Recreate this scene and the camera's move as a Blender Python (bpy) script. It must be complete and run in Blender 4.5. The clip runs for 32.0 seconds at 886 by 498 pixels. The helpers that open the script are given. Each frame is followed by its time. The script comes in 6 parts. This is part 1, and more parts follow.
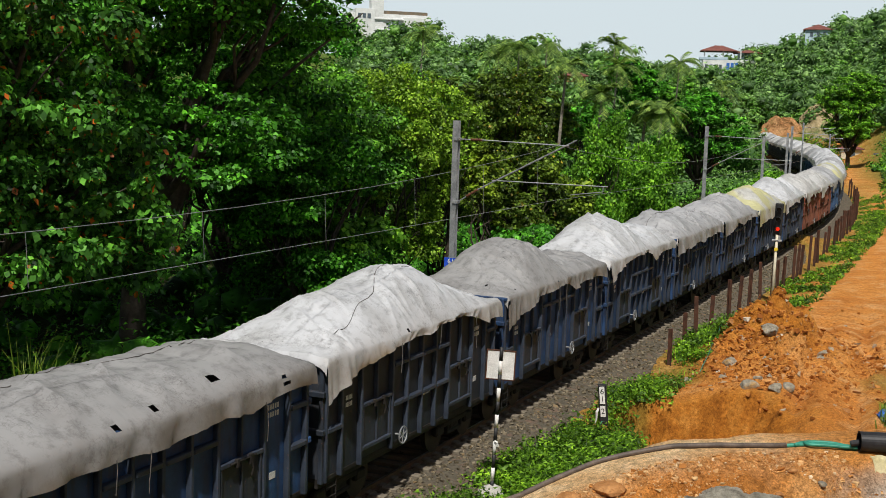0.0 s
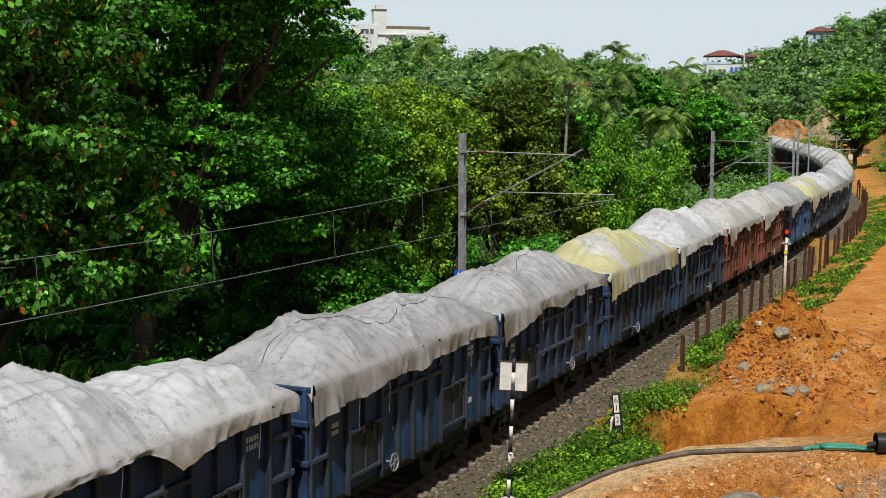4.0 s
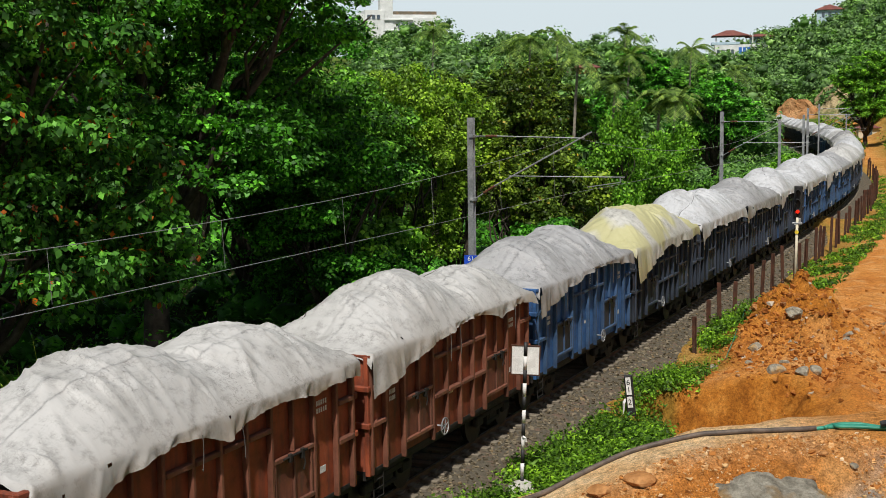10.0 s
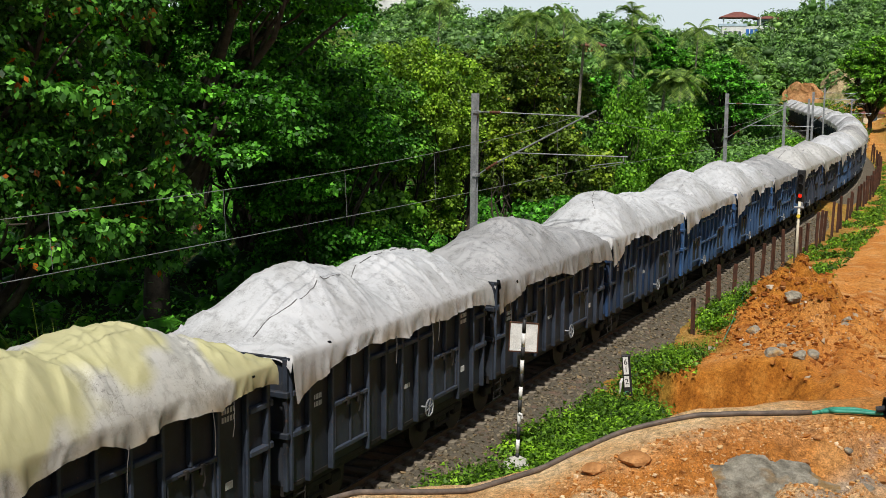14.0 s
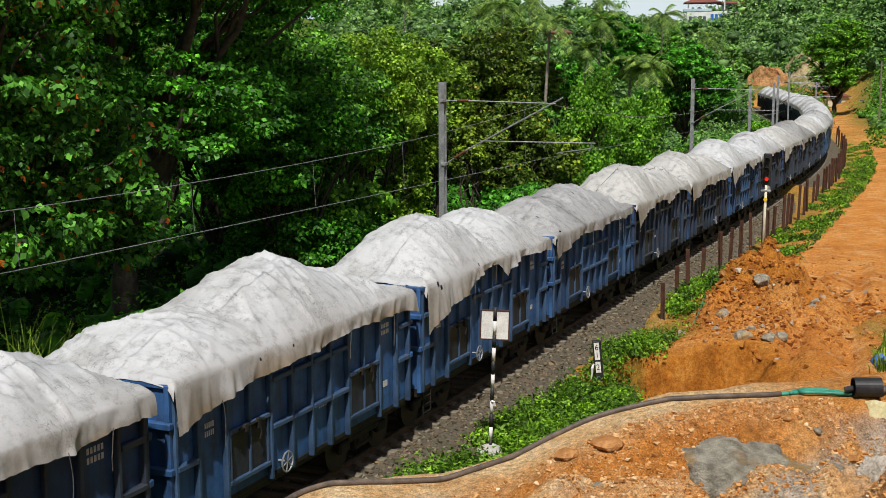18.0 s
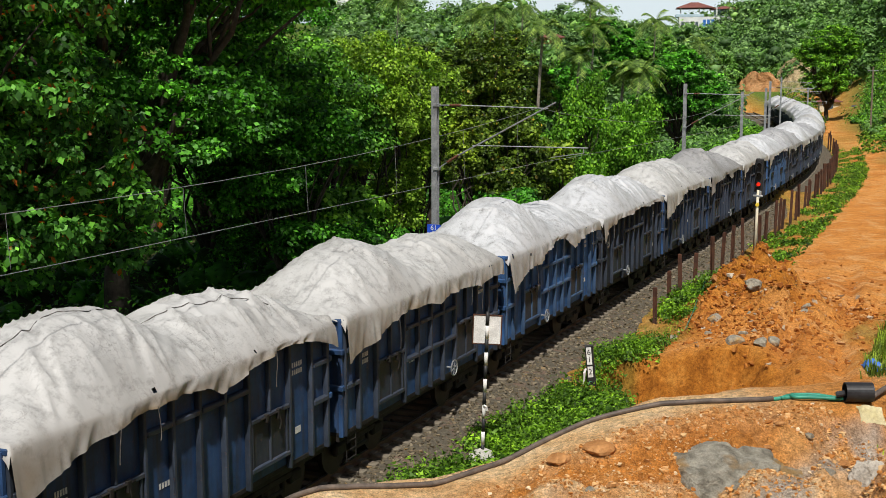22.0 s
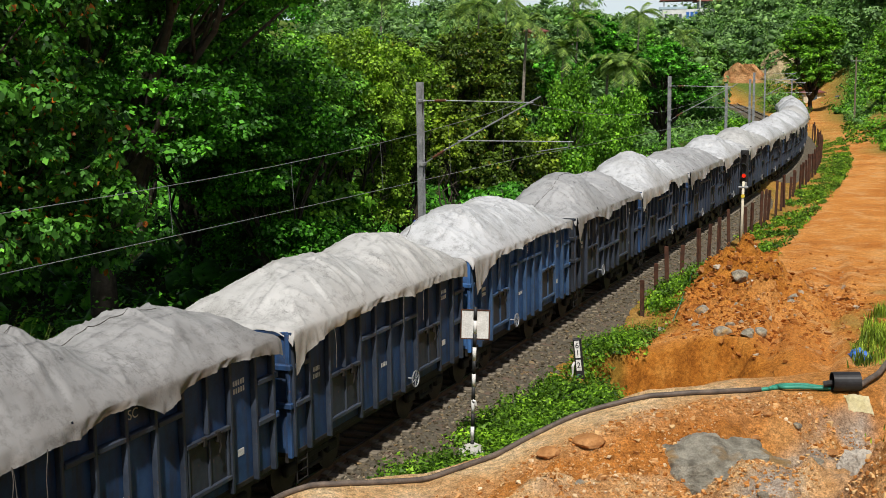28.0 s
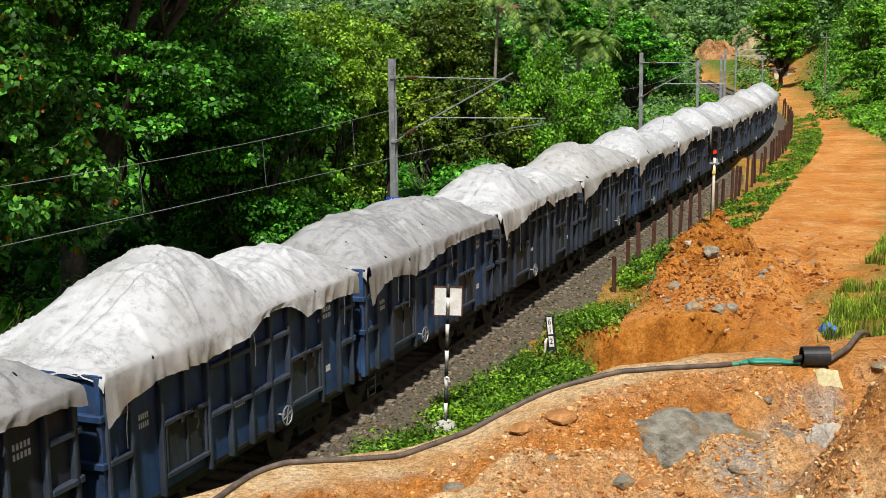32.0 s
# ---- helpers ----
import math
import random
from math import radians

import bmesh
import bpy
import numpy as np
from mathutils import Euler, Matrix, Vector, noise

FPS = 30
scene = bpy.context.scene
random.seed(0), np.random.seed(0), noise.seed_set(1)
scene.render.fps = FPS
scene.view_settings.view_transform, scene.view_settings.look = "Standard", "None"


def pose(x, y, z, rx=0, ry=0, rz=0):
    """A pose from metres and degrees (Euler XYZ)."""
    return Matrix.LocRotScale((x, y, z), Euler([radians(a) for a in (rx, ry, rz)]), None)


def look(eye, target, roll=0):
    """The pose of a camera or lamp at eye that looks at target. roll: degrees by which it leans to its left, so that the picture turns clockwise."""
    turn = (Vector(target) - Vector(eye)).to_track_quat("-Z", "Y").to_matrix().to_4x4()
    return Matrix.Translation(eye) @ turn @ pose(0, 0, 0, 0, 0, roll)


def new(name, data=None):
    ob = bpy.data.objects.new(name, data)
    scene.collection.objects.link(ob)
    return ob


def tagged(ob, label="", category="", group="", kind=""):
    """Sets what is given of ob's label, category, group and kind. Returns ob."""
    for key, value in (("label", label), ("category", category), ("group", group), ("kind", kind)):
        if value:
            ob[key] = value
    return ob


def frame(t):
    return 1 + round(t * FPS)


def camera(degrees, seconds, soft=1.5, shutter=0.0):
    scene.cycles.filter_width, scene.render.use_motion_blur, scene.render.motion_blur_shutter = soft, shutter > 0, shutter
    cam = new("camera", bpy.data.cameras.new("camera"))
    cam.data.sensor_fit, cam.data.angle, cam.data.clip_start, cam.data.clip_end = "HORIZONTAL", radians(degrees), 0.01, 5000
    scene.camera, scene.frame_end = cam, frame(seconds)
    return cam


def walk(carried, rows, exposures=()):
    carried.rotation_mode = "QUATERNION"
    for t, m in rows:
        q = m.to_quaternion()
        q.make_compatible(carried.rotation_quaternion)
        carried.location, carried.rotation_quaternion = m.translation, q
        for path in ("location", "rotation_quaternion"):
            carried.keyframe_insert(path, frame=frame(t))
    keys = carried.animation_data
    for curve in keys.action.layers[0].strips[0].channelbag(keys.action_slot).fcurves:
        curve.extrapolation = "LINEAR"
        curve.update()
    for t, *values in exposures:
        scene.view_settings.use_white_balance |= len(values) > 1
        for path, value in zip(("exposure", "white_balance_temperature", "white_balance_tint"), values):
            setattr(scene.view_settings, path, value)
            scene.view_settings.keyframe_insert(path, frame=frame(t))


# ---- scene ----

# ---- camera ----
EYE = (0.0, 0.0, 8.3)
cam = camera(40.1, 32.0, soft=0.8)
# seconds, yaw, pitch, roll
TURNS = [
    (0.0, 0.02, -6.44, -1.83), (0.5, 0.28, -6.35, -1.64), (1.0, 0.51, -6.23, -1.40), (1.5, 0.74, -6.13, -1.09),
    (2.0, 0.95, -6.04, -0.88), (2.5, 1.01, -5.93, -0.59), (4.5, -0.27, -5.83, 0.14), (5.0, -1.08, -5.94, 0.25),
    (5.5, -1.33, -5.93, 0.48), (6.0, -1.18, -5.82, 0.70), (6.5, -0.93, -5.72, 0.96), (7.0, -1.04, -5.93, 0.85),
    (7.5, -1.01, -6.52, 0.72), (8.0, -0.67, -6.71, 0.91), (8.5, -0.38, -6.61, 1.14), (9.0, -0.09, -6.53, 1.31),
    (9.5, 0.33, -6.49, 1.23), (10.0, 0.65, -6.53, 0.82), (10.5, 0.92, -6.56, 0.70), (11.0, 1.06, -6.59, 0.46),
    (11.5, 0.91, -6.85, -0.25), (12.0, 0.75, -7.06, -0.56), (12.5, 0.70, -7.20, -0.71), (13.0, 0.75, -7.37, -0.74),
    (13.5, 0.82, -7.52, -0.67), (14.0, 0.87, -7.70, -0.60), (14.5, 0.92, -7.73, -0.39), (16.5, 0.75, -7.49, 0.31),
    (17.0, 0.23, -7.68, 0.28), (17.5, -0.30, -7.95, 0.27), (18.0, -0.68, -8.21, 0.21), (18.5, -0.67, -8.22, 0.27),
    (19.0, -0.63, -8.31, 0.26), (19.5, -0.80, -8.40, 0.13), (20.0, -1.01, -8.40, -0.07), (20.5, -0.93, -8.29, 0.06),
    (21.0, -0.73, -8.18, 0.22), (21.5, -0.78, -8.07, 0.28), (22.0, -1.02, -8.00, 0.07), (22.5, -0.99, -7.99, -0.02),
    (23.0, -1.04, -8.06, -0.04), (23.5, -1.18, -8.25, -0.14), (24.0, -1.19, -8.36, -0.20), (24.5, -1.06, -8.35, -0.05),
    (26.5, -1.07, -8.33, 0.40), (27.0, -1.16, -8.31, 0.58), (27.5, -1.33, -8.27, 0.65), (28.0, -1.74, -8.22, 0.76),
    (28.5, -2.15, -8.36, 0.78), (29.0, -2.82, -8.81, 0.63), (29.5, -3.21, -9.14, 0.63), (30.0, -3.26, -9.30, 0.64),
    (30.5, -3.30, -9.37, 0.67), (31.0, -3.29, -9.39, 0.64), (31.5, -3.23, -9.42, 0.63), (32.0, -3.05, -9.32, 0.78)]
walk(cam, [(t, pose(*EYE, 90 + p, r, y)) for t, y, p, r in TURNS],
     [(0.0, -0.07), (6.0, -0.07), (10.0, -0.04), (12.0, -0.07), (14.0, 0.0), (17.0, -0.03), (19.0, 0.04), (21.0, 0.06), (24.0, 0.04), (27.0, 0.0), (28.5, 0.06), (30.0, 0.22), (32.0, 0.22)])

# ---- light ----
SUN_AZ, SUN_EL = -177.0, 58.0      # degrees from ahead (right positive), above the horizon
scene.view_settings.exposure = 0.0
world = bpy.data.worlds.new("world")
scene.world = world
world.use_nodes = True
wn, wl = world.node_tree.nodes, world.node_tree.links
sky = wn.new("ShaderNodeTexSky")
sky.sky_type, sky.sun_disc = "NISHITA", False
sky.sun_elevation, sky.sun_rotation = radians(SUN_EL), radians(SUN_AZ)
sky.air_density, sky.dust_density, sky.ozone_density = 1.0, 3.0, 1.5
# a thin veil of high cloud whitens the sky
veil = wn.new("ShaderNodeMix")
veil.data_type = "RGBA"
# thickest towards the horizon
wt = wn.new("ShaderNodeTexCoord")
wx = wn.new("ShaderNodeSeparateXYZ")
wr = wn.new("ShaderNodeValToRGB")
wr.color_ramp.elements[0].position, wr.color_ramp.elements[0].color = 0.10, (0.92, 0.92, 0.92, 1)
wr.color_ramp.elements[1].position, wr.color_ramp.elements[1].color = 0.28, (0.03, 0.03, 0.03, 1)
wl.new(wt.outputs["Generated"], wx.inputs["Vector"])
wl.new(wx.outputs["Z"], wr.inputs["Fac"])
wl.new(wr.outputs["Color"], veil.inputs["Factor"])
veil.inputs["B"].default_value = (14.8, 16.8, 17.7, 1)
wl.new(sky.outputs["Color"], veil.inputs["A"])
wl.new(veil.outputs["Result"], wn["Background"].inputs["Color"])
wn["Background"].inputs["Strength"].default_value = 0.050
sun = new("sun", bpy.data.lights.new("sun", "SUN"))
sun.data.energy, sun.data.angle, sun.data.color = 5.0, radians(1.5), (1.0, 0.965, 0.905)
sun.matrix_world = look((0, 0, 60), (0 - math.sin(radians(SUN_AZ)), -math.cos(radians(SUN_AZ)), 60 - math.tan(radians(SUN_EL))))

# ---- helpers of this scene ----
def sstep(a, b, x):
    k = np.clip((np.asarray(x, float) - a) / (b - a), 0, 1)
    return k * k * (3 - 2 * k)


class Geo:
    """Collects vertices and faces for one mesh."""

    def __init__(self):
        self.v, self.f, self.n = [], [], 0

    def add(self, verts, faces):
        self.f.extend(tuple(i + self.n for i in q) for q in faces)
        self.v.extend(tuple(map(float, p)) for p in verts)
        self.n += len(verts)
        return self

    def box(self, c, s, b=0.0, m=None):
        """A box of centre c and size s with edges chamfered by b."""
        hx, hy, hz = (q / 2 for q in s)
        if b <= 0:
            vs = [(x, y, z) for z in (-hz, hz) for y in (-hy, hy) for x in (-hx, hx)]
            fs = [(0, 2, 3, 1), (4, 5, 7, 6), (0, 1, 5, 4), (2, 6, 7, 3), (0, 4, 6, 2), (1, 3, 7, 5)]
        else:
            b = min(b, hx * 0.9, hy * 0.9, hz * 0.9)
            vs, idx = [], {}
            for sx in (-1, 1):
                for sy in (-1, 1):
                    for sz in (-1, 1):
                        for a in range(3):
                            p = [sx * (hx - b), sy * (hy - b), sz * (hz - b)]
                            p[a] = (sx * hx, sy * hy, sz * hz)[a]
                            idx[sx, sy, sz, a] = len(vs)
                            vs.append(tuple(p))
            fs = []
            for a in range(3):
                u, w = (a + 1) % 3, (a + 2) % 3
                for sg in (-1, 1):
                    q = []
                    for su, sw in ((-1, -1), (1, -1), (1, 1), (-1, 1)):
                        k = [0, 0, 0]
                        k[a], k[u], k[w] = sg, su, sw
                        q.append(idx[k[0], k[1], k[2], a])
                    fs.append(tuple(q if sg > 0 else q[::-1]))
                for su in (-1, 1):
                    for sw in (-1, 1):
                        k0, k1 = [0, 0, 0], [0, 0, 0]
                        k0[a], k1[a] = -1, 1
                        k0[u] = k1[u] = su
                        k0[w] = k1[w] = sw
                        q = [idx[(*k0, u)], idx[(*k1, u)], idx[(*k1, w)], idx[(*k0, w)]]
                        fs.append(tuple(q if su * sw > 0 else q[::-1]))
            for sx in (-1, 1):
                for sy in (-1, 1):
                    for sz in (-1, 1):
                        q = [idx[sx, sy, sz, a] for a in range(3)]
                        fs.append(tuple(q if sx * sy * sz > 0 else q[::-1]))
        cx, cy, cz = c
        if m is None:
            vs = [(x + cx, y + cy, z + cz) for x, y, z in vs]
        else:
            vs = [tuple(m @ Vector(p) + Vector(c)) for p in vs]
        return self.add(vs, fs)

    def tube(self, pts, radii, k=8, cap=True):
        """A round tube along a line of points."""
        pts = [Vector(p) for p in pts]
        if not hasattr(radii, "__len__"):
            radii = [radii] * len(pts)
        radii = [float(q) for q in radii]
        vs, fs = [], []
        up = Vector((0, 0, 1))
        d0 = (pts[-1] - pts[0])
        if abs(d0.normalized().z) > 0.9:
            up = Vector((1, 0, 0))
        for i, p in enumerate(pts):
            d = (pts[min(i + 1, len(pts) - 1)] - pts[max(i - 1, 0)]).normalized()
            e1 = d.cross(up)
            if e1.length < 1e-4:
                e1 = d.cross(Vector((0, 1, 0)))
            e1.normalize()
            e2 = e1.cross(d)
            for j in range(k):
                a = 2 * math.pi * j / k
                vs.append(p + radii[i] * (math.cos(a) * e1 + math.sin(a) * e2))
        for i in range(len(pts) - 1):
            for j in range(k):
                a, b = i * k + j, i * k + (j + 1) % k
                fs.append((a, b, b + k, a + k))
        if cap:
            fs.append(tuple(range(k - 1, -1, -1)))
            fs.append(tuple(range((len(pts) - 1) * k, len(pts) * k)))
        return self.add(vs, fs)

    def mesh(self, name, mat=None, smooth=False):
        me = bpy.data.meshes.new(name)
        me.from_pydata(self.v, [], self.f)
        if mat:
            me.materials.append(mat)
        if smooth:
            me.shade_smooth()
        me.update()
        return me


def quads(name, verts, mat, smooth=False, per=4):
    """A mesh of separate polygons from an array of corners (n * per, 3)."""
    n = len(verts) // per
    me = bpy.data.meshes.new(name)
    me.vertices.add(n * per)
    me.vertices.foreach_set("co", np.ascontiguousarray(verts, np.float32).ravel())
    me.loops.add(n * per)
    me.loops.foreach_set("vertex_index", np.arange(n * per, dtype=np.int32))
    me.polygons.add(n)
    me.polygons.foreach_set("loop_start", np.arange(0, n * per, per, dtype=np.int32))
    me.update(calc_edges=True)
    me.materials.append(mat)
    if smooth:
        me.shade_smooth()
    return me


def sheet(name, P, mat, smooth=True, torn=None):
    """A mesh from a grid of points (rows, columns, 3)."""
    a, b = P.shape[:2]
    i = np.arange(a * b).reshape(a, b)
    f = np.stack([i[:-1, :-1], i[:-1, 1:], i[1:, 1:], i[1:, :-1]], -1).reshape(-1, 4)
    if torn is not None:
        f = f[~torn.ravel()]
    me = bpy.data.meshes.new(name)
    me.from_pydata(P.reshape(-1, 3).tolist(), [], f.tolist())
    if mat:
        me.materials.append(mat)
    if smooth:
        me.shade_smooth()
    return me


def part(name, geo, mat, parent, label="", smooth=False):
    me = geo if isinstance(geo, bpy.types.Mesh) else geo.mesh(name, mat, smooth)
    ob = new(name, me)
    ob.parent = parent
    if label:
        ob["label"] = label
    return ob


def thing(name, label, category, m=None, group="", data=None, kind=""):
    ob = new(name, data)
    if data is None:
        ob.empty_display_size = 0.2
    if m is not None:
        ob.matrix_world = m
    return tagged(ob, label, category, group, kind)


# ---- materials ----
class Mat:
    def __init__(self, name, rough=0.7, metal=0.0, spec=0.4):
        self.m = bpy.data.materials.new(name)
        self.m.use_nodes = True
        self.nt = self.m.node_tree
        self.n, self.l = self.nt.nodes, self.nt.links
        self.b = self.n["Principled BSDF"]
        self.b.inputs["Roughness"].default_value = rough
        self.b.inputs["Metallic"].default_value = metal
        self.b.inputs["Specular IOR Level"].default_value = spec
        self.tc = self.n.new("ShaderNodeTexCoord")
        self.co = self.tc.outputs["Object"]

    def noise(self, scale, detail=4, rough=0.55, stretch=None, co=None):
        t = self.n.new("ShaderNodeTexNoise")
        t.inputs["Scale"].default_value, t.inputs["Detail"].default_value, t.inputs["Roughness"].default_value = scale, detail, rough
        c = co or self.co
        if stretch:
            mp = self.n.new("ShaderNodeMapping")
            mp.inputs["Scale"].default_value = stretch
            self.l.new(c, mp.inputs["Vector"])
            c = mp.outputs["Vector"]
        self.l.new(c, t.inputs["Vector"])
        return t.outputs["Fac"]

    def voro(self, scale, feature="F1"):
        t = self.n.new("ShaderNodeTexVoronoi")
        t.inputs["Scale"].default_value = scale
        t.feature = feature
        self.l.new(self.co, t.inputs["Vector"])
        return t

    def ramp(self, fac, stops):
        r = self.n.new("ShaderNodeValToRGB")
        e = r.color_ramp.elements
        while len(e) < len(stops):
            e.new(0.5)
        for q, (p, c) in zip(e, stops):
            q.position, q.color = p, (*c, 1) if len(c) == 3 else c
        self.l.new(fac, r.inputs["Fac"])
        return r.outputs["Color"]

    def mix(self, a, b, fac, mode="MIX"):
        x = self.n.new("ShaderNodeMix")
        x.data_type, x.blend_type = "RGBA", mode
        for k, q in (("A", a), ("B", b), ("Factor", fac)):
            if isinstance(q, (tuple, float, int)):
                x.inputs[k].default_value = (*q, 1) if isinstance(q, tuple) else q
            else:
                self.l.new(q, x.inputs[k])
        return x.outputs["Result"]

    def bump(self, fac, strength=0.3, dist=0.02):
        b = self.n.new("ShaderNodeBump")
        b.inputs["Strength"].default_value, b.inputs["Distance"].default_value = strength, dist
        self.l.new(fac, b.inputs["Height"])
        prev = self.b.inputs["Normal"]
        if prev.is_linked:
            self.l.new(prev.links[0].from_socket, b.inputs["Normal"])
        self.l.new(b.outputs["Normal"], prev)
        return self

    def color(self, c):
        if isinstance(c, tuple):
            self.b.inputs["Base Color"].default_value = (*c, 1)
        else:
            self.l.new(c, self.b.inputs["Base Color"])
        return self

    def rand(self):
        return self.n.new("ShaderNodeObjectInfo").outputs["Random"]

    def island(self):
        return self.n.new("ShaderNodeNewGeometry").outputs["Random Per Island"]


def grained(name, c1, c2, scale=3.0, rough=0.8, fine=25.0, bump=0.3, dist=0.01, metal=0.0, spec=0.3, c3=None):
    """Two or three colours mixed by coarse and fine noise, with relief."""
    m = Mat(name, rough, metal, spec)
    a = m.ramp(m.noise(scale, 5), [(0.35, c1), (0.65, c2)])
    if c3:
        a = m.mix(a, c3, m.ramp(m.noise(scale * 0.37, 3), [(0.52, (0, 0, 0)), (0.66, (1, 1, 1))]))
    f = m.noise(fine, 4, 0.7)
    a = m.mix(a, m.ramp(f, [(0.3, (0.55, 0.55, 0.55)), (0.7, (1.25, 1.25, 1.25))]), 0.6, "MULTIPLY")
    m.color(a)
    m.bump(f, bump, dist)
    return m.m

def ground_material():
    """Soil, grass, sand and a near-black floor, by a painted share of each kept in the mesh."""
    m = Mat("ground", 0.95, spec=0.1)

    def layer(name):
        a = m.n.new("ShaderNodeAttribute")
        a.attribute_name = name
        return a.outputs["Fac"]
    n1, n2, n3 = m.noise(0.22, 6, 0.6), m.noise(1.6, 5, 0.65), m.noise(11, 6, 0.75)
    soil = m.ramp(n1, [(0.3, (0.45, 0.155, 0.030)), (0.5, (0.60, 0.245, 0.055)), (0.68, (0.68, 0.33, 0.10))])
    soil = m.mix(soil, (0.22, 0.075, 0.016), m.ramp(n2, [(0.52, (0, 0, 0)), (0.68, (0.45, 0.45, 0.45))]))
    soil = m.mix(soil, (0.66, 0.37, 0.15), m.ramp(m.noise(0.9, 4, 0.6), [(0.50, (0, 0, 0)), (0.68, (0.8, 0.8, 0.8))]))
    dug = m.ramp(n2, [(0.3, (0.25, 0.085, 0.012)), (0.5, (0.44, 0.165, 0.024)), (0.7, (0.56, 0.25, 0.05))])
    soil = m.mix(soil, dug, layer("fresh"))
    sand = m.ramp(n2, [(0.32, (0.64, 0.37, 0.16)), (0.48, (0.82, 0.56, 0.29)), (0.66, (0.87, 0.67, 0.42))])
    green = m.ramp(n2, [(0.3, (0.05, 0.09, 0.015)), (0.55, (0.11, 0.17, 0.03)), (0.72, (0.20, 0.20, 0.05))])
    dark_floor = m.ramp(n2, [(0.3, (0.015, 0.018, 0.008)), (0.7, (0.04, 0.035, 0.018))])
    a = m.mix(soil, sand, layer("sand"))
    a = m.mix(a, m.ramp(n2, [(0.3, (0.30, 0.22, 0.15)), (0.6, (0.50, 0.42, 0.34)), (0.75, (0.58, 0.52, 0.45))]), layer("ash"))
    a = m.mix(a, green, layer("green"))
    a = m.mix(a, dark_floor, layer("dark_floor"))
    a = m.mix(a, m.ramp(n3, [(0.34, (0.42, 0.38, 0.35)), (0.52, (1, 1, 1)), (0.68, (1.4, 1.4, 1.4))]), 0.8, "MULTIPLY")
    a = m.mix(a, m.ramp(m.noise(48, 4, 0.7), [(0.38, (0.55, 0.52, 0.50)), (0.5, (1, 1, 1)), (0.66, (1.35, 1.35, 1.35))]), 0.75, "MULTIPLY")
    m.color(a).bump(m.noise(34, 5, 0.75), 0.9, 0.03).bump(n3, 0.9, 0.09).bump(n2, 0.5, 0.15)
    return m.m


def leaf_material(name, dark, light, odd=None, odd_share=0.0, clump=0.8, depth=0.9):
    """Leaves that differ one from another, let some light through, and shine a little; clump shade and sun are put into
    the colour.
    """
    m = Mat(name, 0.5, spec=0.22)
    r = m.island()
    # low end deepened below the leaf's own dark, for more contrast of lit and shaded
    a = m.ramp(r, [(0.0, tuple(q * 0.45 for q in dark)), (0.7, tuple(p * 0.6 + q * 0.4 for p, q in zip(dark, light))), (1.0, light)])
    if odd:
        w = m.n.new("ShaderNodeMath")
        w.operation = "FRACT"
        k = m.n.new("ShaderNodeMath")
        k.operation = "MULTIPLY"
        k.inputs[1].default_value = 57.3
        m.l.new(r, k.inputs[0])
        m.l.new(k.outputs[0], w.inputs[0])
        g = m.n.new("ShaderNodeMath")
        g.operation = "LESS_THAN"
        g.inputs[1].default_value = odd_share
        m.l.new(w.outputs[0], g.inputs[0])
        a = m.mix(a, odd, g.outputs[0])
    # coarse noise paints shaded gaps and sunlit sprays into the leaf colour
    clump_shade = m.ramp(m.noise(clump, 4, 0.6), [(0.36, (0.22, 0.25, 0.27)), (0.5, (0.85, 0.86, 0.82)), (0.66, (1.75, 1.6, 1.3))])
    a = m.mix(a, clump_shade, depth, "MULTIPLY")
    m.color(a)
    tr = m.n.new("ShaderNodeBsdfTranslucent")
    lighter = m.mix(a, (1.3, 1.5, 0.6), 1.0, "MULTIPLY")
    m.l.new(lighter, tr.inputs["Color"])
    ms = m.n.new("ShaderNodeMixShader")
    ms.inputs["Fac"].default_value = 0.27
    out = m.n["Material Output"]
    m.l.new(m.b.outputs["BSDF"], ms.inputs[1])
    m.l.new(tr.outputs["BSDF"], ms.inputs[2])
    m.l.new(ms.outputs["Shader"], out.inputs["Surface"])
    return m.m


M_ground = ground_material()
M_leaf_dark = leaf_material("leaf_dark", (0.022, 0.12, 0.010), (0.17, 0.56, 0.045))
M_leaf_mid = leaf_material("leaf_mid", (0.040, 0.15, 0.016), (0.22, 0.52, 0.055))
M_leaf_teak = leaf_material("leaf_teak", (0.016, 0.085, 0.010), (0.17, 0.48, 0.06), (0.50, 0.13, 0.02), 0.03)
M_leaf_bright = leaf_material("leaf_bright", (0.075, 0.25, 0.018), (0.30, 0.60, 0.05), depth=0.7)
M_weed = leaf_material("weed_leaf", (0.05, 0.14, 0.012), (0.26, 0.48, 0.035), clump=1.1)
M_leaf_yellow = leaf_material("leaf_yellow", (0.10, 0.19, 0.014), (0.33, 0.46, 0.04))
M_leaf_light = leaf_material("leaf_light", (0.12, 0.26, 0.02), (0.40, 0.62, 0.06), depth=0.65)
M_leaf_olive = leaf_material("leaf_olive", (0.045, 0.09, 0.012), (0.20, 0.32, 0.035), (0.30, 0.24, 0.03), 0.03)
# distance haze is put into these two leaf colours: paler, greyer, less contrast
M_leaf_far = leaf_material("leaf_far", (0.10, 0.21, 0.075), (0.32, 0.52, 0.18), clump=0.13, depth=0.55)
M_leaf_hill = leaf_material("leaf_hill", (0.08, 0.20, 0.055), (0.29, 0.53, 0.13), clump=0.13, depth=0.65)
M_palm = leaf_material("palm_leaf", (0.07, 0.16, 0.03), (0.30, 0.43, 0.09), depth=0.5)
M_bark = grained("bark", (0.035, 0.026, 0.02), (0.075, 0.06, 0.045), 4, 0.9, 22, 0.6, 0.03)
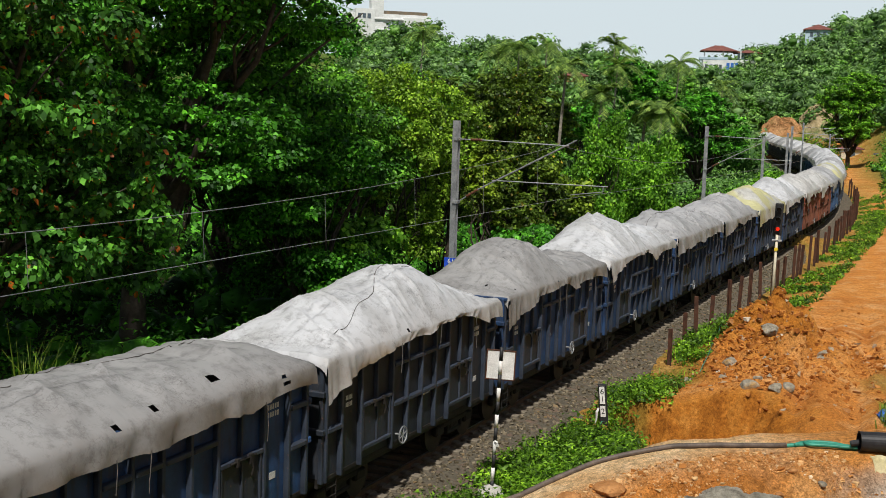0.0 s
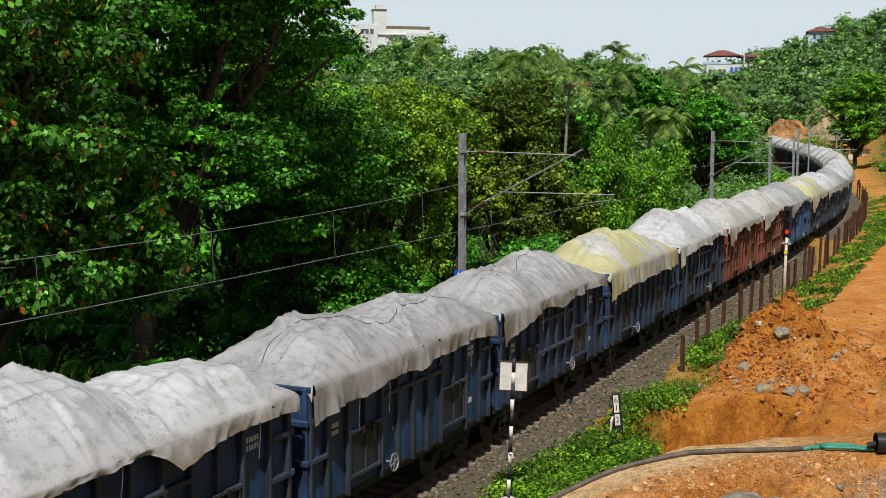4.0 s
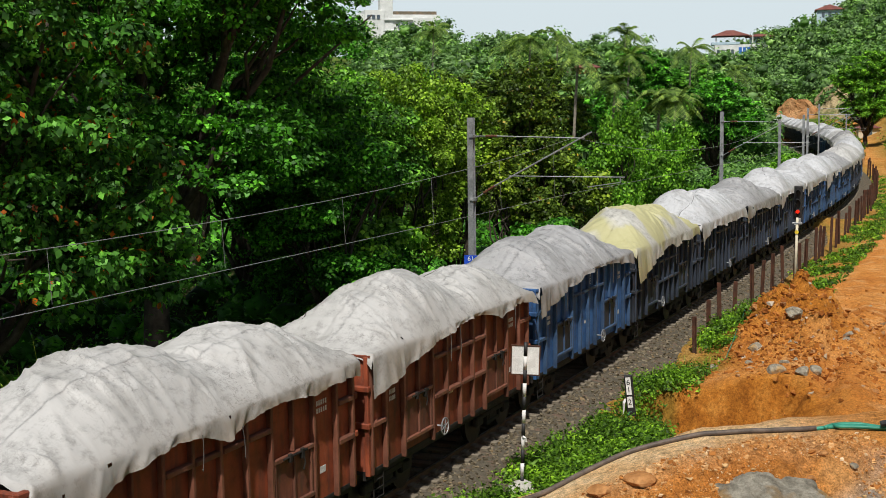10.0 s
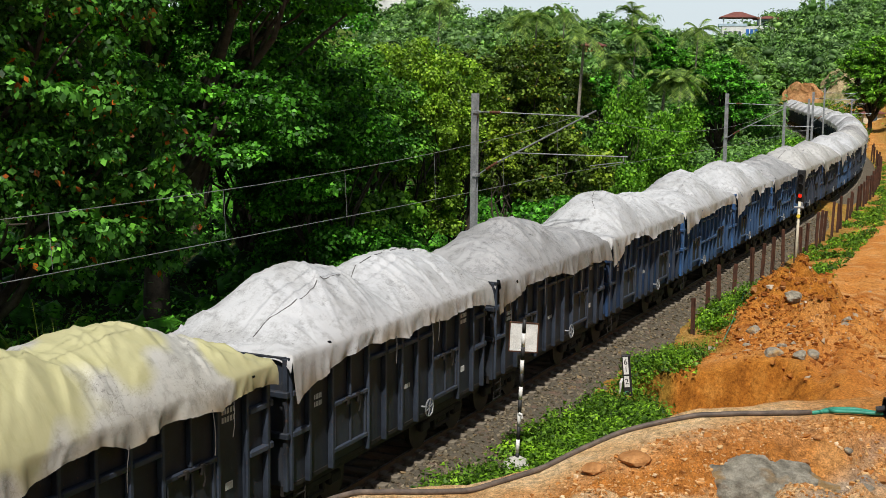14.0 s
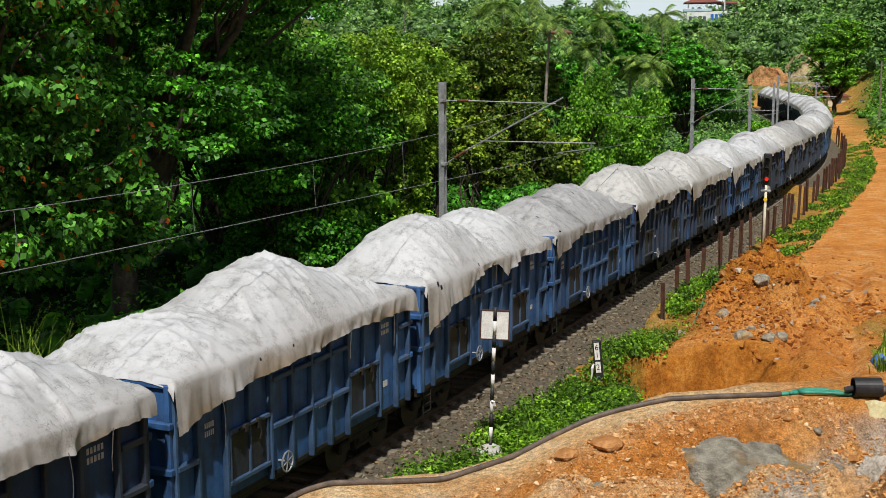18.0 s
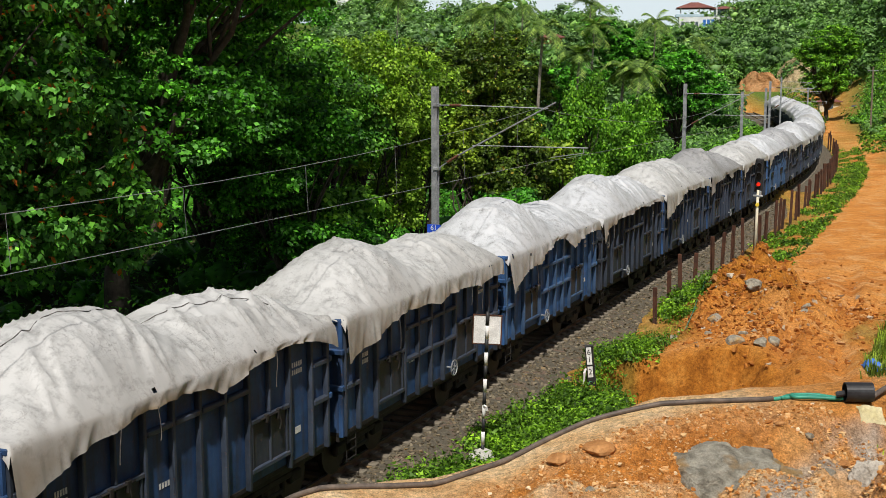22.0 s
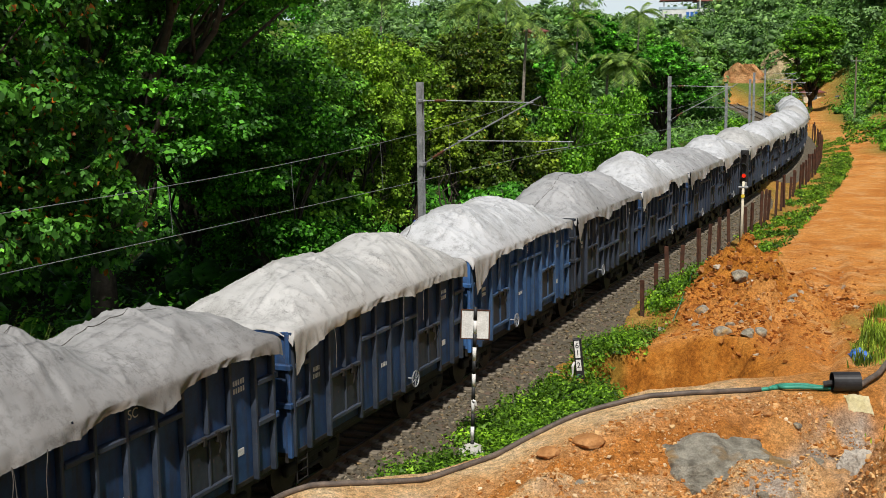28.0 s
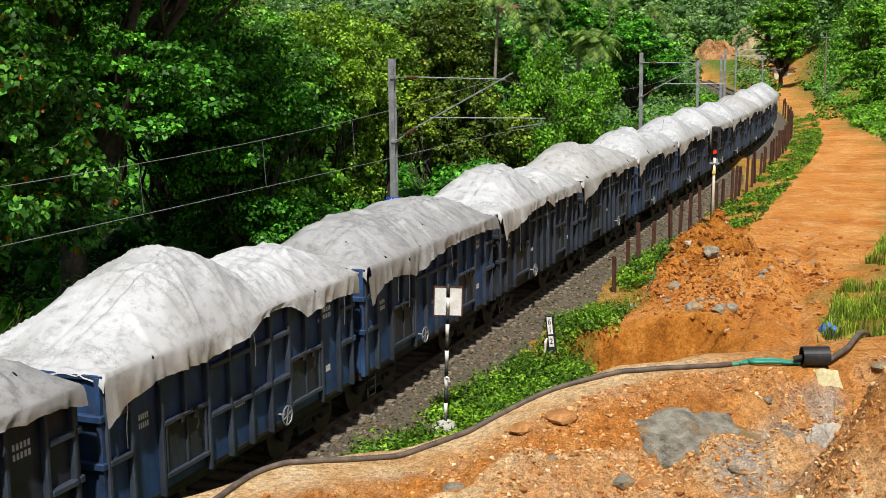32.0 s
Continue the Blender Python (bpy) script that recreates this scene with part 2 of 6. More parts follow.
M_bark_pale = grained("pale_bark", (0.16, 0.14, 0.11), (0.30, 0.27, 0.22), 4, 0.9, 22, 0.5, 0.02)
M_ballast = grained("ballast_stone", (0.07, 0.059, 0.041), (0.13, 0.112, 0.08), 9, 0.9, 40, 0.8, 0.04, c3=(0.15, 0.10, 0.07))
M_concrete = grained("sleeper_concrete", (0.13, 0.105, 0.075), (0.21, 0.18, 0.135), 2.5, 0.9, 30, 0.3, 0.008, c3=(0.24, 0.16, 0.10))
M_rail = grained("rail_steel", (0.10, 0.06, 0.04), (0.18, 0.10, 0.06), 6, 0.6, 30, 0.2, 0.004, metal=0.5)
M_rail_top = grained("rail_head", (0.45, 0.43, 0.40), (0.6, 0.58, 0.55), 6, 0.3, 30, 0.05, 0.002, metal=0.9)
M_rust = grained("rusty_steel", (0.042, 0.019, 0.012), (0.105, 0.04, 0.02), 4, 0.85, 30, 0.4, 0.006, c3=(0.05, 0.028, 0.02))
M_galv = grained("galvanised_steel", (0.24, 0.25, 0.26), (0.38, 0.39, 0.40), 5, 0.55, 30, 0.1, 0.003, metal=0.5)
M_wire = grained("wire", (0.22, 0.23, 0.24), (0.32, 0.33, 0.34), 3, 0.5, 20, 0.0, 0.001, metal=0.4)
M_white = grained("white_paint", (0.62, 0.61, 0.58), (0.78, 0.77, 0.74), 5, 0.6, 35, 0.1, 0.003)
M_black = grained("black_paint", (0.012, 0.012, 0.013), (0.03, 0.03, 0.03), 5, 0.55, 35, 0.1, 0.003)
M_rock = grained("grey_rock", (0.24, 0.21, 0.16), (0.46, 0.42, 0.33), 5.5, 0.95, 38, 1.0, 0.06, c3=(0.52, 0.33, 0.14))
M_outcrop = grained("outcrop_rock", (0.24, 0.22, 0.17), (0.58, 0.54, 0.44), 7.0, 0.95, 45, 1.0, 0.09, c3=(0.46, 0.29, 0.12))
M_palerock = grained("pale_rock", (0.34, 0.29, 0.23), (0.56, 0.50, 0.42), 3.2, 0.95, 24, 1.0, 0.05, c3=(0.46, 0.26, 0.10))
M_redrock = grained("laterite_stone", (0.30, 0.125, 0.035), (0.46, 0.23, 0.085), 2.5, 0.95, 16, 0.7, 0.05)

# ---- line of the railway ----
def build_line():
    s = np.arange(-330.0, 431.0, 1.0)
    h = np.interp(s, [-330, 62, 92, 185, 240, 330, 431], [24.3, 24.3, 23.0, 11.0, 10.6, 13.0, 14.5])
    x, y = np.zeros_like(s), np.zeros_like(s)
    k0 = 330
    x[k0], y[k0] = -7.26, 16.96
    for i in range(k0 + 1, len(s)):
        a = radians((h[i] + h[i - 1]) / 2)
        x[i], y[i] = x[i - 1] + math.sin(a), y[i - 1] + math.cos(a)
    for i in range(k0 - 1, -1, -1):
        a = radians((h[i] + h[i + 1]) / 2)
        x[i], y[i] = x[i + 1] - math.sin(a), y[i + 1] - math.cos(a)
    z = np.maximum(0, s - 112) * 0.0085
    z = np.where(s > 112, z * sstep(112, 150, s), 0)
    return s, x, y, z, h


LINE_S, LINE_X, LINE_Y, LINE_Z, LINE_H = build_line()
RAIL_Z = -0.45      # level of the rail heads


def along(s, d=0.0, z=0.0):
    """A point at s metres along the line, d metres to its right, z above the rails."""
    h = radians(float(np.interp(s, LINE_S, LINE_H)))
    return Vector((float(np.interp(s, LINE_S, LINE_X)) + d * math.cos(h), float(np.interp(s, LINE_S, LINE_Y)) - d * math.sin(h), float(np.interp(s, LINE_S, LINE_Z)) + z))


def line_heading(s):
    return float(np.interp(s, LINE_S, LINE_H))


def off_line(x, y):
    """Signed distance to the right of the line, and the place along it."""
    x, y = np.atleast_1d(np.asarray(x, float)), np.atleast_1d(np.asarray(y, float))
    d, s = np.zeros(x.size), np.zeros(x.size)
    xf, yf = x.ravel(), y.ravel()
    for i in range(0, x.size, 20000):
        q = (xf[i:i + 20000, None] - LINE_X[None, ::2]) ** 2 + (yf[i:i + 20000, None] - LINE_Y[None, ::2]) ** 2
        j = np.argmin(q, 1) * 2
        h = np.radians(LINE_H[j])
        ex, ey = xf[i:i + 20000] - LINE_X[j], yf[i:i + 20000] - LINE_Y[j]
        d[i:i + 20000] = ex * np.cos(h) - ey * np.sin(h)
        s[i:i + 20000] = LINE_S[j] + ex * np.sin(h) + ey * np.cos(h)
    return d.reshape(x.shape), s.reshape(x.shape)


_G = np.random.default_rng(5).random((64, 64))


def vnoise(x, y):
    """Smooth value noise, 0 to 1."""
    x, y = np.asarray(x, float), np.asarray(y, float)
    i, j = np.floor(x).astype(int), np.floor(y).astype(int)
    u, v = x - i, y - j
    u, v = u * u * (3 - 2 * u), v * v * (3 - 2 * v)
    g = lambda a, b: _G[a % 64, b % 64]
    return (g(i, j) * (1 - u) + g(i + 1, j) * u) * (1 - v) + (g(i, j + 1) * (1 - u) + g(i + 1, j + 1) * u) * v


def rough(x, y, f=1.0, o=4):
    t, a, k = 0, 0.5, f
    for _ in range(o):
        t = t + a * (vnoise(x * k + 7.3 * k, y * k - 3.1) - 0.5)
        a, k = a * 0.55, k * 2.03
    return t


CREST_AZ = [-180, -100, -60, -30, -8, -5, 0.5, 4, 7.7, 11.5, 15.4, 19.3, 23.5, 40, 90, 180]
CREST_D = [40, 9.0, 8.5, 9.5, 12.0, 12.5, 13.0, 13.5, 14.0, 14.5, 15.0, 15.5, 16.0, 18, 30, 40]
CREST_Z = [5, 4.0, 3.8, 3.8, 3.88, 3.93, 3.83, 3.93, 4.24, 4.45, 4.48, 4.47, 4.6, 5.6, 6, 5]


VERGE_S = [-40, 12, 18, 22, 23.5, 26, 29, 34, 46, 60]
VERGE_D = [6.4, 6.2, 5.9, 5.4, 4.2, 4.0, 4.6, 4.4, 3.9, 4.3]


def land(x, y):
    """Height of the ground, and the shares of sand, green, dark floor and ash on it."""
    x, y = np.asarray(x, float), np.asarray(y, float)
    d, s = off_line(x, y)
    az, r = np.degrees(np.arctan2(x, y)), np.hypot(x, y)
    zt = np.interp(s, LINE_S, LINE_Z)
    base = -0.62 + zt + 0.25 * rough(x, y, 0.35) * sstep(2.5, 6, np.abs(d)) + 0.14 * rough(x, y, 2.0) * sstep(70, 45, r) + 0.22 * rough(x, y, 0.9, 3) * sstep(4.0, 6.5, d) * (y < 75) * (r > 20)
    base = base - 0.4 * sstep(4, 14, -d) + 0.03 * np.maximum(0, -d - 14)
    # the formation lies a little lower than the ground beside it
    base = base - 0.45 * (1 - sstep(3.7, 6.8, np.where(d > 0, d, -0.6 * d)))
    # a shallow pit and its lip beside the line
    pit = np.exp(-(((x - 8.2) / 3.6) ** 2 + ((y - 36.2) / 2.6) ** 2) ** 2)
    wall = sstep(38.7, 38.25, y + 1.6 * rough(x, y, 0.7, 5) + 0.9 * rough(x + 3, y, 2.6, 3) + 0.28 * np.maximum(0, 6.6 - x)) * sstep(30.5, 33.0, y) * sstep(5.5, 6.0, x + 0.6 * rough(x, y, 1.0)) * sstep(11.3, 9.4, x + rough(x, y, 1.2))
    base = base - 1.55 * wall * (1 + 0.5 * rough(x, y, 1.3, 5)) - 0.25 * pit + 0.35 * np.exp(-(((x - 8.4) / 4.3) ** 2 + ((y - 37.0) / 3.4) ** 2) ** 3) * (1 - pit)
    # heap of dug soil
    heap = np.exp(-(((x - 12.5) / 2.4) ** 2 + ((y - 45.4) / 3.5) ** 2))
    base = base + 1.9 * heap * (1 + 1.3 * rough(x, y, 0.9)) + (1.15 * rough(x, y, 1.2, 6)) * np.clip(heap * 2.2 + pit, 0, 1)
    # wheel ruts of the haul road
    ru = np.interp(y, [30, 35, 40, 46.5, 60, 80, 120, 160, 220, 260], [10.0, 11.5, 13.3, 15.9, 20.6, 27.0, 40.5, 55, 76, 88])
    for o in (-0.9, 0.9):
        base = base - 0.27 * (np.exp(-((x - ru - o) / 0.36) ** 2) - 0.6 * np.exp(-((x - ru - o - 0.6) / 0.3) ** 2)) * sstep(20, 30, y) * sstep(62, 48, y) * (0.5 + vnoise(x * .4, y * .4))
    base = base + 0.42 * np.exp(-((x - ru + 1.5) / 0.42) ** 2) * sstep(37, 41, y) * sstep(52, 46, y) * np.clip(0.5 + 2.2 * rough(x, y, 0.9, 4), 0, 1.4)
    base = base + 0.95 * rough(x, y, 1.4, 4) * np.exp(-(((x - 16.4) / 1.5) ** 2 + ((y - 47.0) / 3.2) ** 2))
    # bank on the far side of the haul road
    rb = np.interp(y, [15, 30, 36, 42, 54, 75, 106, 124, 198, 260], [9.0, 11.4, 12.9, 15.8, 22.6, 33, 45.5, 49.5, 72.5, 92])
    e = x - rb
    bank = sstep(0, 9, e) * np.interp(y, [20, 40, 60, 100, 200], [3.2, 2.2, 1.6, 1.6, 3.0]) * (1 + 0.8 * rough(x, y, 0.4))
    base = base + np.where(y > 8, bank, 0)
    # hills
    hh = np.interp(az, [-180, -60, -5, 5, 10, 13, 16, 18, 22, 35, 90, 180], [26, 24, 19.5, 17.5, 14.5, 16.5, 23, 32, 43, 50, 40, 20])
    r0 = np.interp(az, [-30, 9, 14, 19, 24, 40], [120, 150, 230, 250, 120, 80])
    base = base + hh * sstep(0, 1, (r - r0) / 230) * (1 + 0.25 * rough(x, y, 0.012)) * (1 - sstep(9.0, 3.2, np.abs(d)) * sstep(150, 190, y) * sstep(296, 284, y))
    # grassy clay mound left of the line
    mound = np.exp(-(((x - 22.4) / 5.0) ** 2 + ((y - 97) / 7.5) ** 2))
    base = base + 4.0 * mound * (1 + 0.5 * rough(x, y, 0.25))
    # near shelf with its crest
    dc = np.interp(az, CREST_AZ, CREST_D) + 0.5 * rough(x, y, 0.6)
    zc = np.interp(az, CREST_AZ, CREST_Z)
    q = dc - r
    top = zc - 0.46 * sstep(0.75, 1.75, q + 0.5 * rough(x, y, 0.9)) * sstep(4, 11, az) + 0.06 * rough(x, y, 1.5) + (0.16 * rough(x, y, 3.0, 4) + 0.10 * rough(x, y, 6.0, 3)) * sstep(0.4, 1.1, q)
    gully = np.abs(2 * vnoise(x * 1.15 + 2, y * 1.15) - 1)
    near = sstep(0.5, 1.3, q) * (r > 8.5)
    top = top + near * (0.30 * (gully - 0.55) * sstep(3, 9, az) + 0.30 * rough(x, y, 2.1, 5) + 0.16 * rough(x, y, 7.0, 3))
    spur = np.exp(-(((x - 5.0) / 0.75) ** 2 + ((y - 10.9) / 0.95) ** 2) ** 1.5)
    top = top + spur * (0.72 + 0.9 * rough(x, y, 1.6, 5)) + sstep(20, 28, az) * sstep(1.0, 3.0, q) * (0.55 + 0.8 * rough(x, y, 1.3, 5))
    seg = np.clip(((x - 4.0) * 1.4 + (y - 12.2) * 1.7) / (1.4 ** 2 + 1.7 ** 2), -0.6, 1)
    fan = np.exp(-((np.hypot(x - 4.0 - 1.4 * seg, y - 12.2 - 1.7 * seg) + 0.25 * rough(x, y, 2.2, 4)) / 0.34) ** 2)
    ash = near * np.clip(1.1 * fan + np.exp(-(((x - 3.55) / 0.75) ** 2 + ((y - 11.35) / 0.42) ** 2)) + 0.9 * np.exp(-(((x - 4.9) / 0.28) ** 2 + ((y - 12.6) / 0.75) ** 2)), 0, 1) * sstep(0.25, 0.6, vnoise(x * 3.1, y * 3.1))
    top = np.where(r < 8, top + (6.6 - top) * sstep(8, 3, r), top)
    fall = sstep(0, 1, -q / np.interp(az, [-60, -8, 10, 25], [3.5, 5.0, 6.0, 7.0]))
    z = np.where(q > 0, top, base + (np.maximum(top, base) - base) * (1 - fall))
    shelf = 1 - fall
    # shares
    n = vnoise(x * 0.8, y * 0.8)
    sand = np.where(q > -1.2, np.clip(1.2 - np.abs(q - 0.1) / 0.9, 0, 1), 0) * sstep(20, 12, az)
    sand = np.maximum(sand, np.where((q > 1.6) & (r > 8), 0.38 + 0.55 * sstep(0.3, 0.65, vnoise(x * 1.1 + 5, y * 1.1)), 0))
    road = sstep(4.6, 6.2, d + 1.5 * (n - 0.5)) * sstep(1.0, -1.2, e + 2 * (n - 0.5))
    hi = np.interp(s, VERGE_S, VERGE_D)
    strip = (1 - sstep(hi - 0.4, hi + 0.6, d + 1.6 * (n - 0.5))) * (0.30 + 0.35 * vnoise(x * 1.7, y * 1.7))
    green = np.where(d > 0, np.maximum(strip, sstep(-0.5, 1.5, e + 2 * (n - 0.5)) * np.where(y < 62, 0.35 + 0.4 * vnoise(x * 0.9, y * 0.9 + 3), 1)), 1.0)
    green = green * (1 - sstep(0.25, 0.5, mound) * sstep(0.50, 0.58, vnoise(x * 0.22 + 3, y * 0.22)))
    green = np.maximum(green, sstep(215, 235, y) * np.where(y < 290, sstep(2.6, 4.2, np.abs(x - ru) + 1.5 * (n - 0.5)), 1))
    green = green * sstep(0.45, 0.2, shelf)
    green = np.where((y > 180) & (y < 290), green * sstep(2.5, 4.5, np.abs(d)), green)
    green = np.where((np.abs(az - 13) < 7) & (r < 20), 0, green)
    # near-black ground colour, growing with distance to the left of the line
    dark_floor = sstep(3, 8, -d) * 0.8 * (r < 160)
    sand = sand * (1 - np.clip(spur * 1.6, 0, 1))
    lip = np.exp(-((y - 37.6) / 1.3) ** 2) * sstep(5.2, 5.9, x) * sstep(11.6, 10.0, x)
    fresh = np.clip(1.3 * heap + 1.2 * lip + pit, 0, 1) * (q < -4)
    return z, sand, green, dark_floor, ash * (q > 0), fresh


def land_z(x, y):
    return float(land(np.array([x]), np.array([y]))[0][0])


def build_ground():
    def spread(lo, hi, step, k=1.13):
        q, v, d = [], hi, step
        while v < 4800:
            d *= k
            v += d
            q.append(v)
        p, v, d = [], lo, step
        while v > -4800:
            d *= k
            v -= d
            p.append(v)
        return p[::-1], q
    lo, hi = spread(-6.0, 9.0, 0.13)
    gx = np.array(lo + list(np.arange(-6.0, -1.0, 0.13)) + list(np.arange(-1.0, 7.0, 0.065)) + list(np.arange(7.05, 9.01, 0.13)) + list(np.arange(9.15, 16, 0.17)) + list(np.arange(16.2, 30, 0.24)) + [v for v in hi if v > 30])
    lo, hi = spread(9.0, 17.0, 0.12)
    gy = np.array(lo + list(np.arange(9.0, 15.3, 0.065)) + list(np.arange(15.35, 17.01, 0.12)) + list(np.arange(17.25, 36, 0.3)) + list(np.arange(36.1, 48, 0.16)) + list(np.arange(48.2, 64, 0.24)) + list(np.arange(64.8, 130, 1.2)) + [v for v in hi if v > 130])
    X, Y = np.meshgrid(gx, gy, indexing="ij")
    z, sand, green, dark_floor, ash, fresh = land(X.ravel(), Y.ravel())
    P = np.stack([X.ravel(), Y.ravel(), z], -1).reshape(*X.shape, 3)
    me = sheet("ground", P[:, ::1].transpose(1, 0, 2), M_ground)
    T = lambda a: np.ascontiguousarray(a.reshape(X.shape).T.ravel(), np.float32)
    for nm, a in (("sand", sand), ("green", green), ("dark_floor", dark_floor), ("ash", ash), ("fresh", fresh)):
        at = me.attributes.new(nm, "FLOAT", "POINT")
        at.data.foreach_set("value", T(a))
    thing("ground", "orange laterite soil with grass verges and ruts", "ground", data=me, kind="structure")


build_ground()

# ---- the track ----
def bar(name, prof, s0, s1, step, mat, parent, dz=0.0, off=0.0):
    """A profile (d, z) swept along the line."""
    ss = np.arange(s0, s1 + 0.01, step)
    P = np.zeros((len(ss), len(prof), 3))
    for i, s in enumerate(ss):
        for j, (d, z) in enumerate(prof):
            P[i, j] = along(s, d + off, z + dz + RAIL_Z)
    return part(name, sheet(name, P, mat, smooth=False), mat, parent)


track = thing("railway_track", "single ballasted track on concrete sleepers with rusty rails", "track", kind="structure")
prof = [(-3.4, -0.75), (-2.6, -0.52), (-1.75, -0.24), (-1.3, -0.21), (0, -0.23), (1.3, -0.21), (1.75, -0.24), (2.5, -0.52), (3.2, -0.78)]
bed = bar("ballast_bed", prof, -60, 380, 2.0, M_ballast, track)
bed["kind"] = "stuff"
rail_prof = [(-0.07, -0.172), (-0.07, -0.155), (-0.012, -0.14), (-0.012, -0.045), (-0.036, -0.03), (-0.036, 0.0), (0.036, 0.0), (0.036, -0.03), (0.012, -0.045), (0.012, -0.14), (0.07, -0.155), (0.07, -0.172)]
for o in (-0.87, 0.87):
    r_ = bar("rail", rail_prof, -60, 380, 2.0, M_rail, track, off=o)
    bar("rail_head", [(-0.03, 0.003), (0.03, 0.003)], -60, 380, 2.0, M_rail_top, r_, off=o)
g = Geo()
g.box((0, 0, -0.24), (0.24, 2.75, 0.2), 0.02)
g.box((0, -0.87, -0.125), (0.26, 0.30, 0.05), 0.01)
g.box((0, 0.87, -0.125), (0.26, 0.30, 0.05), 0.01)
sleeper = g.mesh("sleeper", M_concrete)
for i in range(240):
    s = -14 + 0.62 * i
    ob = new("sleeper", sleeper)
    ob.parent = track
    ob.matrix_world = Matrix.Translation(along(s, 0, RAIL_Z)) @ pose(0, 0, 0.006 * (i % 3), 0, 0, 90 - line_heading(s))


def pebbles(n, seed, place, size, squash=0.7):
    """Many small broken stones as one mesh."""
    rg = np.random.default_rng(seed)
    P = place(rg, n)
    n = len(P)
    base = np.array([(a, b, c) for c in (-1, 1) for b in (-1, 1) for a in (-1, 1)], float) * 0.62
    V = base[None] * rg.uniform(0.5, 1.2, (n, 8, 1)) * rg.uniform(0.6, 1.3, (n, 1, 3)) + rg.normal(0, 0.20, (n, 8, 3))
    V[:, :, 2] *= squash
    a = rg.uniform(0, 6.28, n)
    c, s = np.cos(a)[:, None], np.sin(a)[:, None]
    x, y = V[:, :, 0] * c - V[:, :, 1] * s, V[:, :, 0] * s + V[:, :, 1] * c
    V = np.stack([x, y, V[:, :, 2]], -1) * size(rg, n)[:, None, None] + P[:, None]
    F = np.array([(0, 2, 3), (0, 3, 1), (4, 5, 7), (4, 7, 6), (0, 1, 5), (0, 5, 4), (2, 6, 7), (2, 7, 3), (0, 4, 6), (0, 6, 2), (1, 3, 7), (1, 7, 5)])
    return V, F


def stones_mesh(name, V, F, mat):
    n = len(V)
    me = bpy.data.meshes.new(name)
    idx = (np.arange(n)[:, None, None] * 8 + F[None]).reshape(-1, 3)
    me.from_pydata(V.reshape(-1, 3).tolist(), [], idx.tolist())
    me.materials.append(mat)
    return me


def ballast_place(rg, n):
    s = -8 + 90 * rg.random(n) ** 1.5
    d = np.where(rg.random(n) < 0.75, rg.uniform(0.3, 3.2, n), rg.uniform(-2, 0.3, n))
    z = np.interp(d, [q[0] for q in prof], [q[1] for q in prof])
    return np.array([along(a, b, c + 0.01 + RAIL_Z) for a, b, c in zip(s, d, z)])


M_pebble = Mat("crushed_stone", 0.9, spec=0.2)
M_pebble.color(M_pebble.mix(M_pebble.ramp(M_pebble.island(), [(0, (0.05, 0.043, 0.03)), (0.5, (0.12, 0.104, 0.072)), (0.9, (0.25, 0.215, 0.155)), (1, (0.20, 0.13, 0.06))]), (0.18, 0.13, 0.07), 0.25)).bump(M_pebble.noise(30), 0.4, 0.01)
V_, F_ = pebbles(16000, 3, ballast_place, lambda rg, n: rg.uniform(0.035, 0.085, n))
part("ballast_stones", stones_mesh("ballast_stones", V_, F_, M_pebble.m), None, track)["kind"] = "stuff"

# ---- the train ----
L_WAGON, L_BODY, RIM = 10.03, 9.36, 3.65


def travel(t):
    """Metres gone since the start."""
    return 7.75 * t + 0.018 * t * t + 0.6 * math.exp(-((t - 14) / 3.5) ** 2)


def paint(name, c, wear=0.5):
    """Weathered wagon paint: faded and grimy, rust along the foot, pale streaks."""
    m = Mat(name, 0.62, spec=0.35)
    dark = tuple(q * 0.35 for q in c)
    a = m.ramp(m.noise(1.3, 5, 0.65), [(0.3, dark), (0.55, c), (0.75, tuple(min(1, q * 1.25 + 0.01) for q in c))])
    st = m.noise(5.0, 4, 0.6, stretch=(1.0, 1.0, 0.12))
    a = m.mix(a, (0.03, 0.028, 0.026), m.ramp(st, [(0.48, (0, 0, 0)), (0.70, (wear, wear, wear))]))
    a = m.mix(a, (0.20, 0.09, 0.045), m.ramp(m.noise(9, 6, 0.75), [(0.60, (0, 0, 0)), (0.72, (0.55, 0.55, 0.55))]))
    a = m.mix(a, (0.30, 0.27, 0.23), m.ramp(m.noise(2.7, 6, 0.8), [(0.62, (0, 0, 0)), (0.80, (0.35, 0.35, 0.35))]))
    r = m.rand()
    a = m.mix(a, m.ramp(r, [(0, (0.75, 0.75, 0.75)), (1, (1.15, 1.15, 1.15))]), 1.0, "MULTIPLY")
    m.color(a).bump(m.noise(3.0, 3), 0.25, 0.03).bump(m.noise(40, 3), 0.15, 0.004)
    return m.m


M_blue = paint("blue_wagon_paint", (0.020, 0.060, 0.155), 0.65)
M_blue2 = paint("bright_blue_wagon_paint", (0.034, 0.115, 0.30), 0.5)
M_slate = paint("grimy_blue_grey_paint", (0.020, 0.027, 0.040), 0.65)
M_red = paint("oxide_red_wagon_paint", (0.26, 0.058, 0.024), 0.5)
M_rib_blue = paint("worn_blue_grey_rib_paint", (0.036, 0.048, 0.072), 0.5)
M_doorpaint = paint("grimy_door_paint", (0.020, 0.027, 0.040), 0.6)
M_door_red = paint("grimy_red_door_paint", (0.16, 0.05, 0.03), 0.6)
M_rib_bright = paint("worn_bright_blue_rib_paint", (0.042, 0.09, 0.18), 0.5)
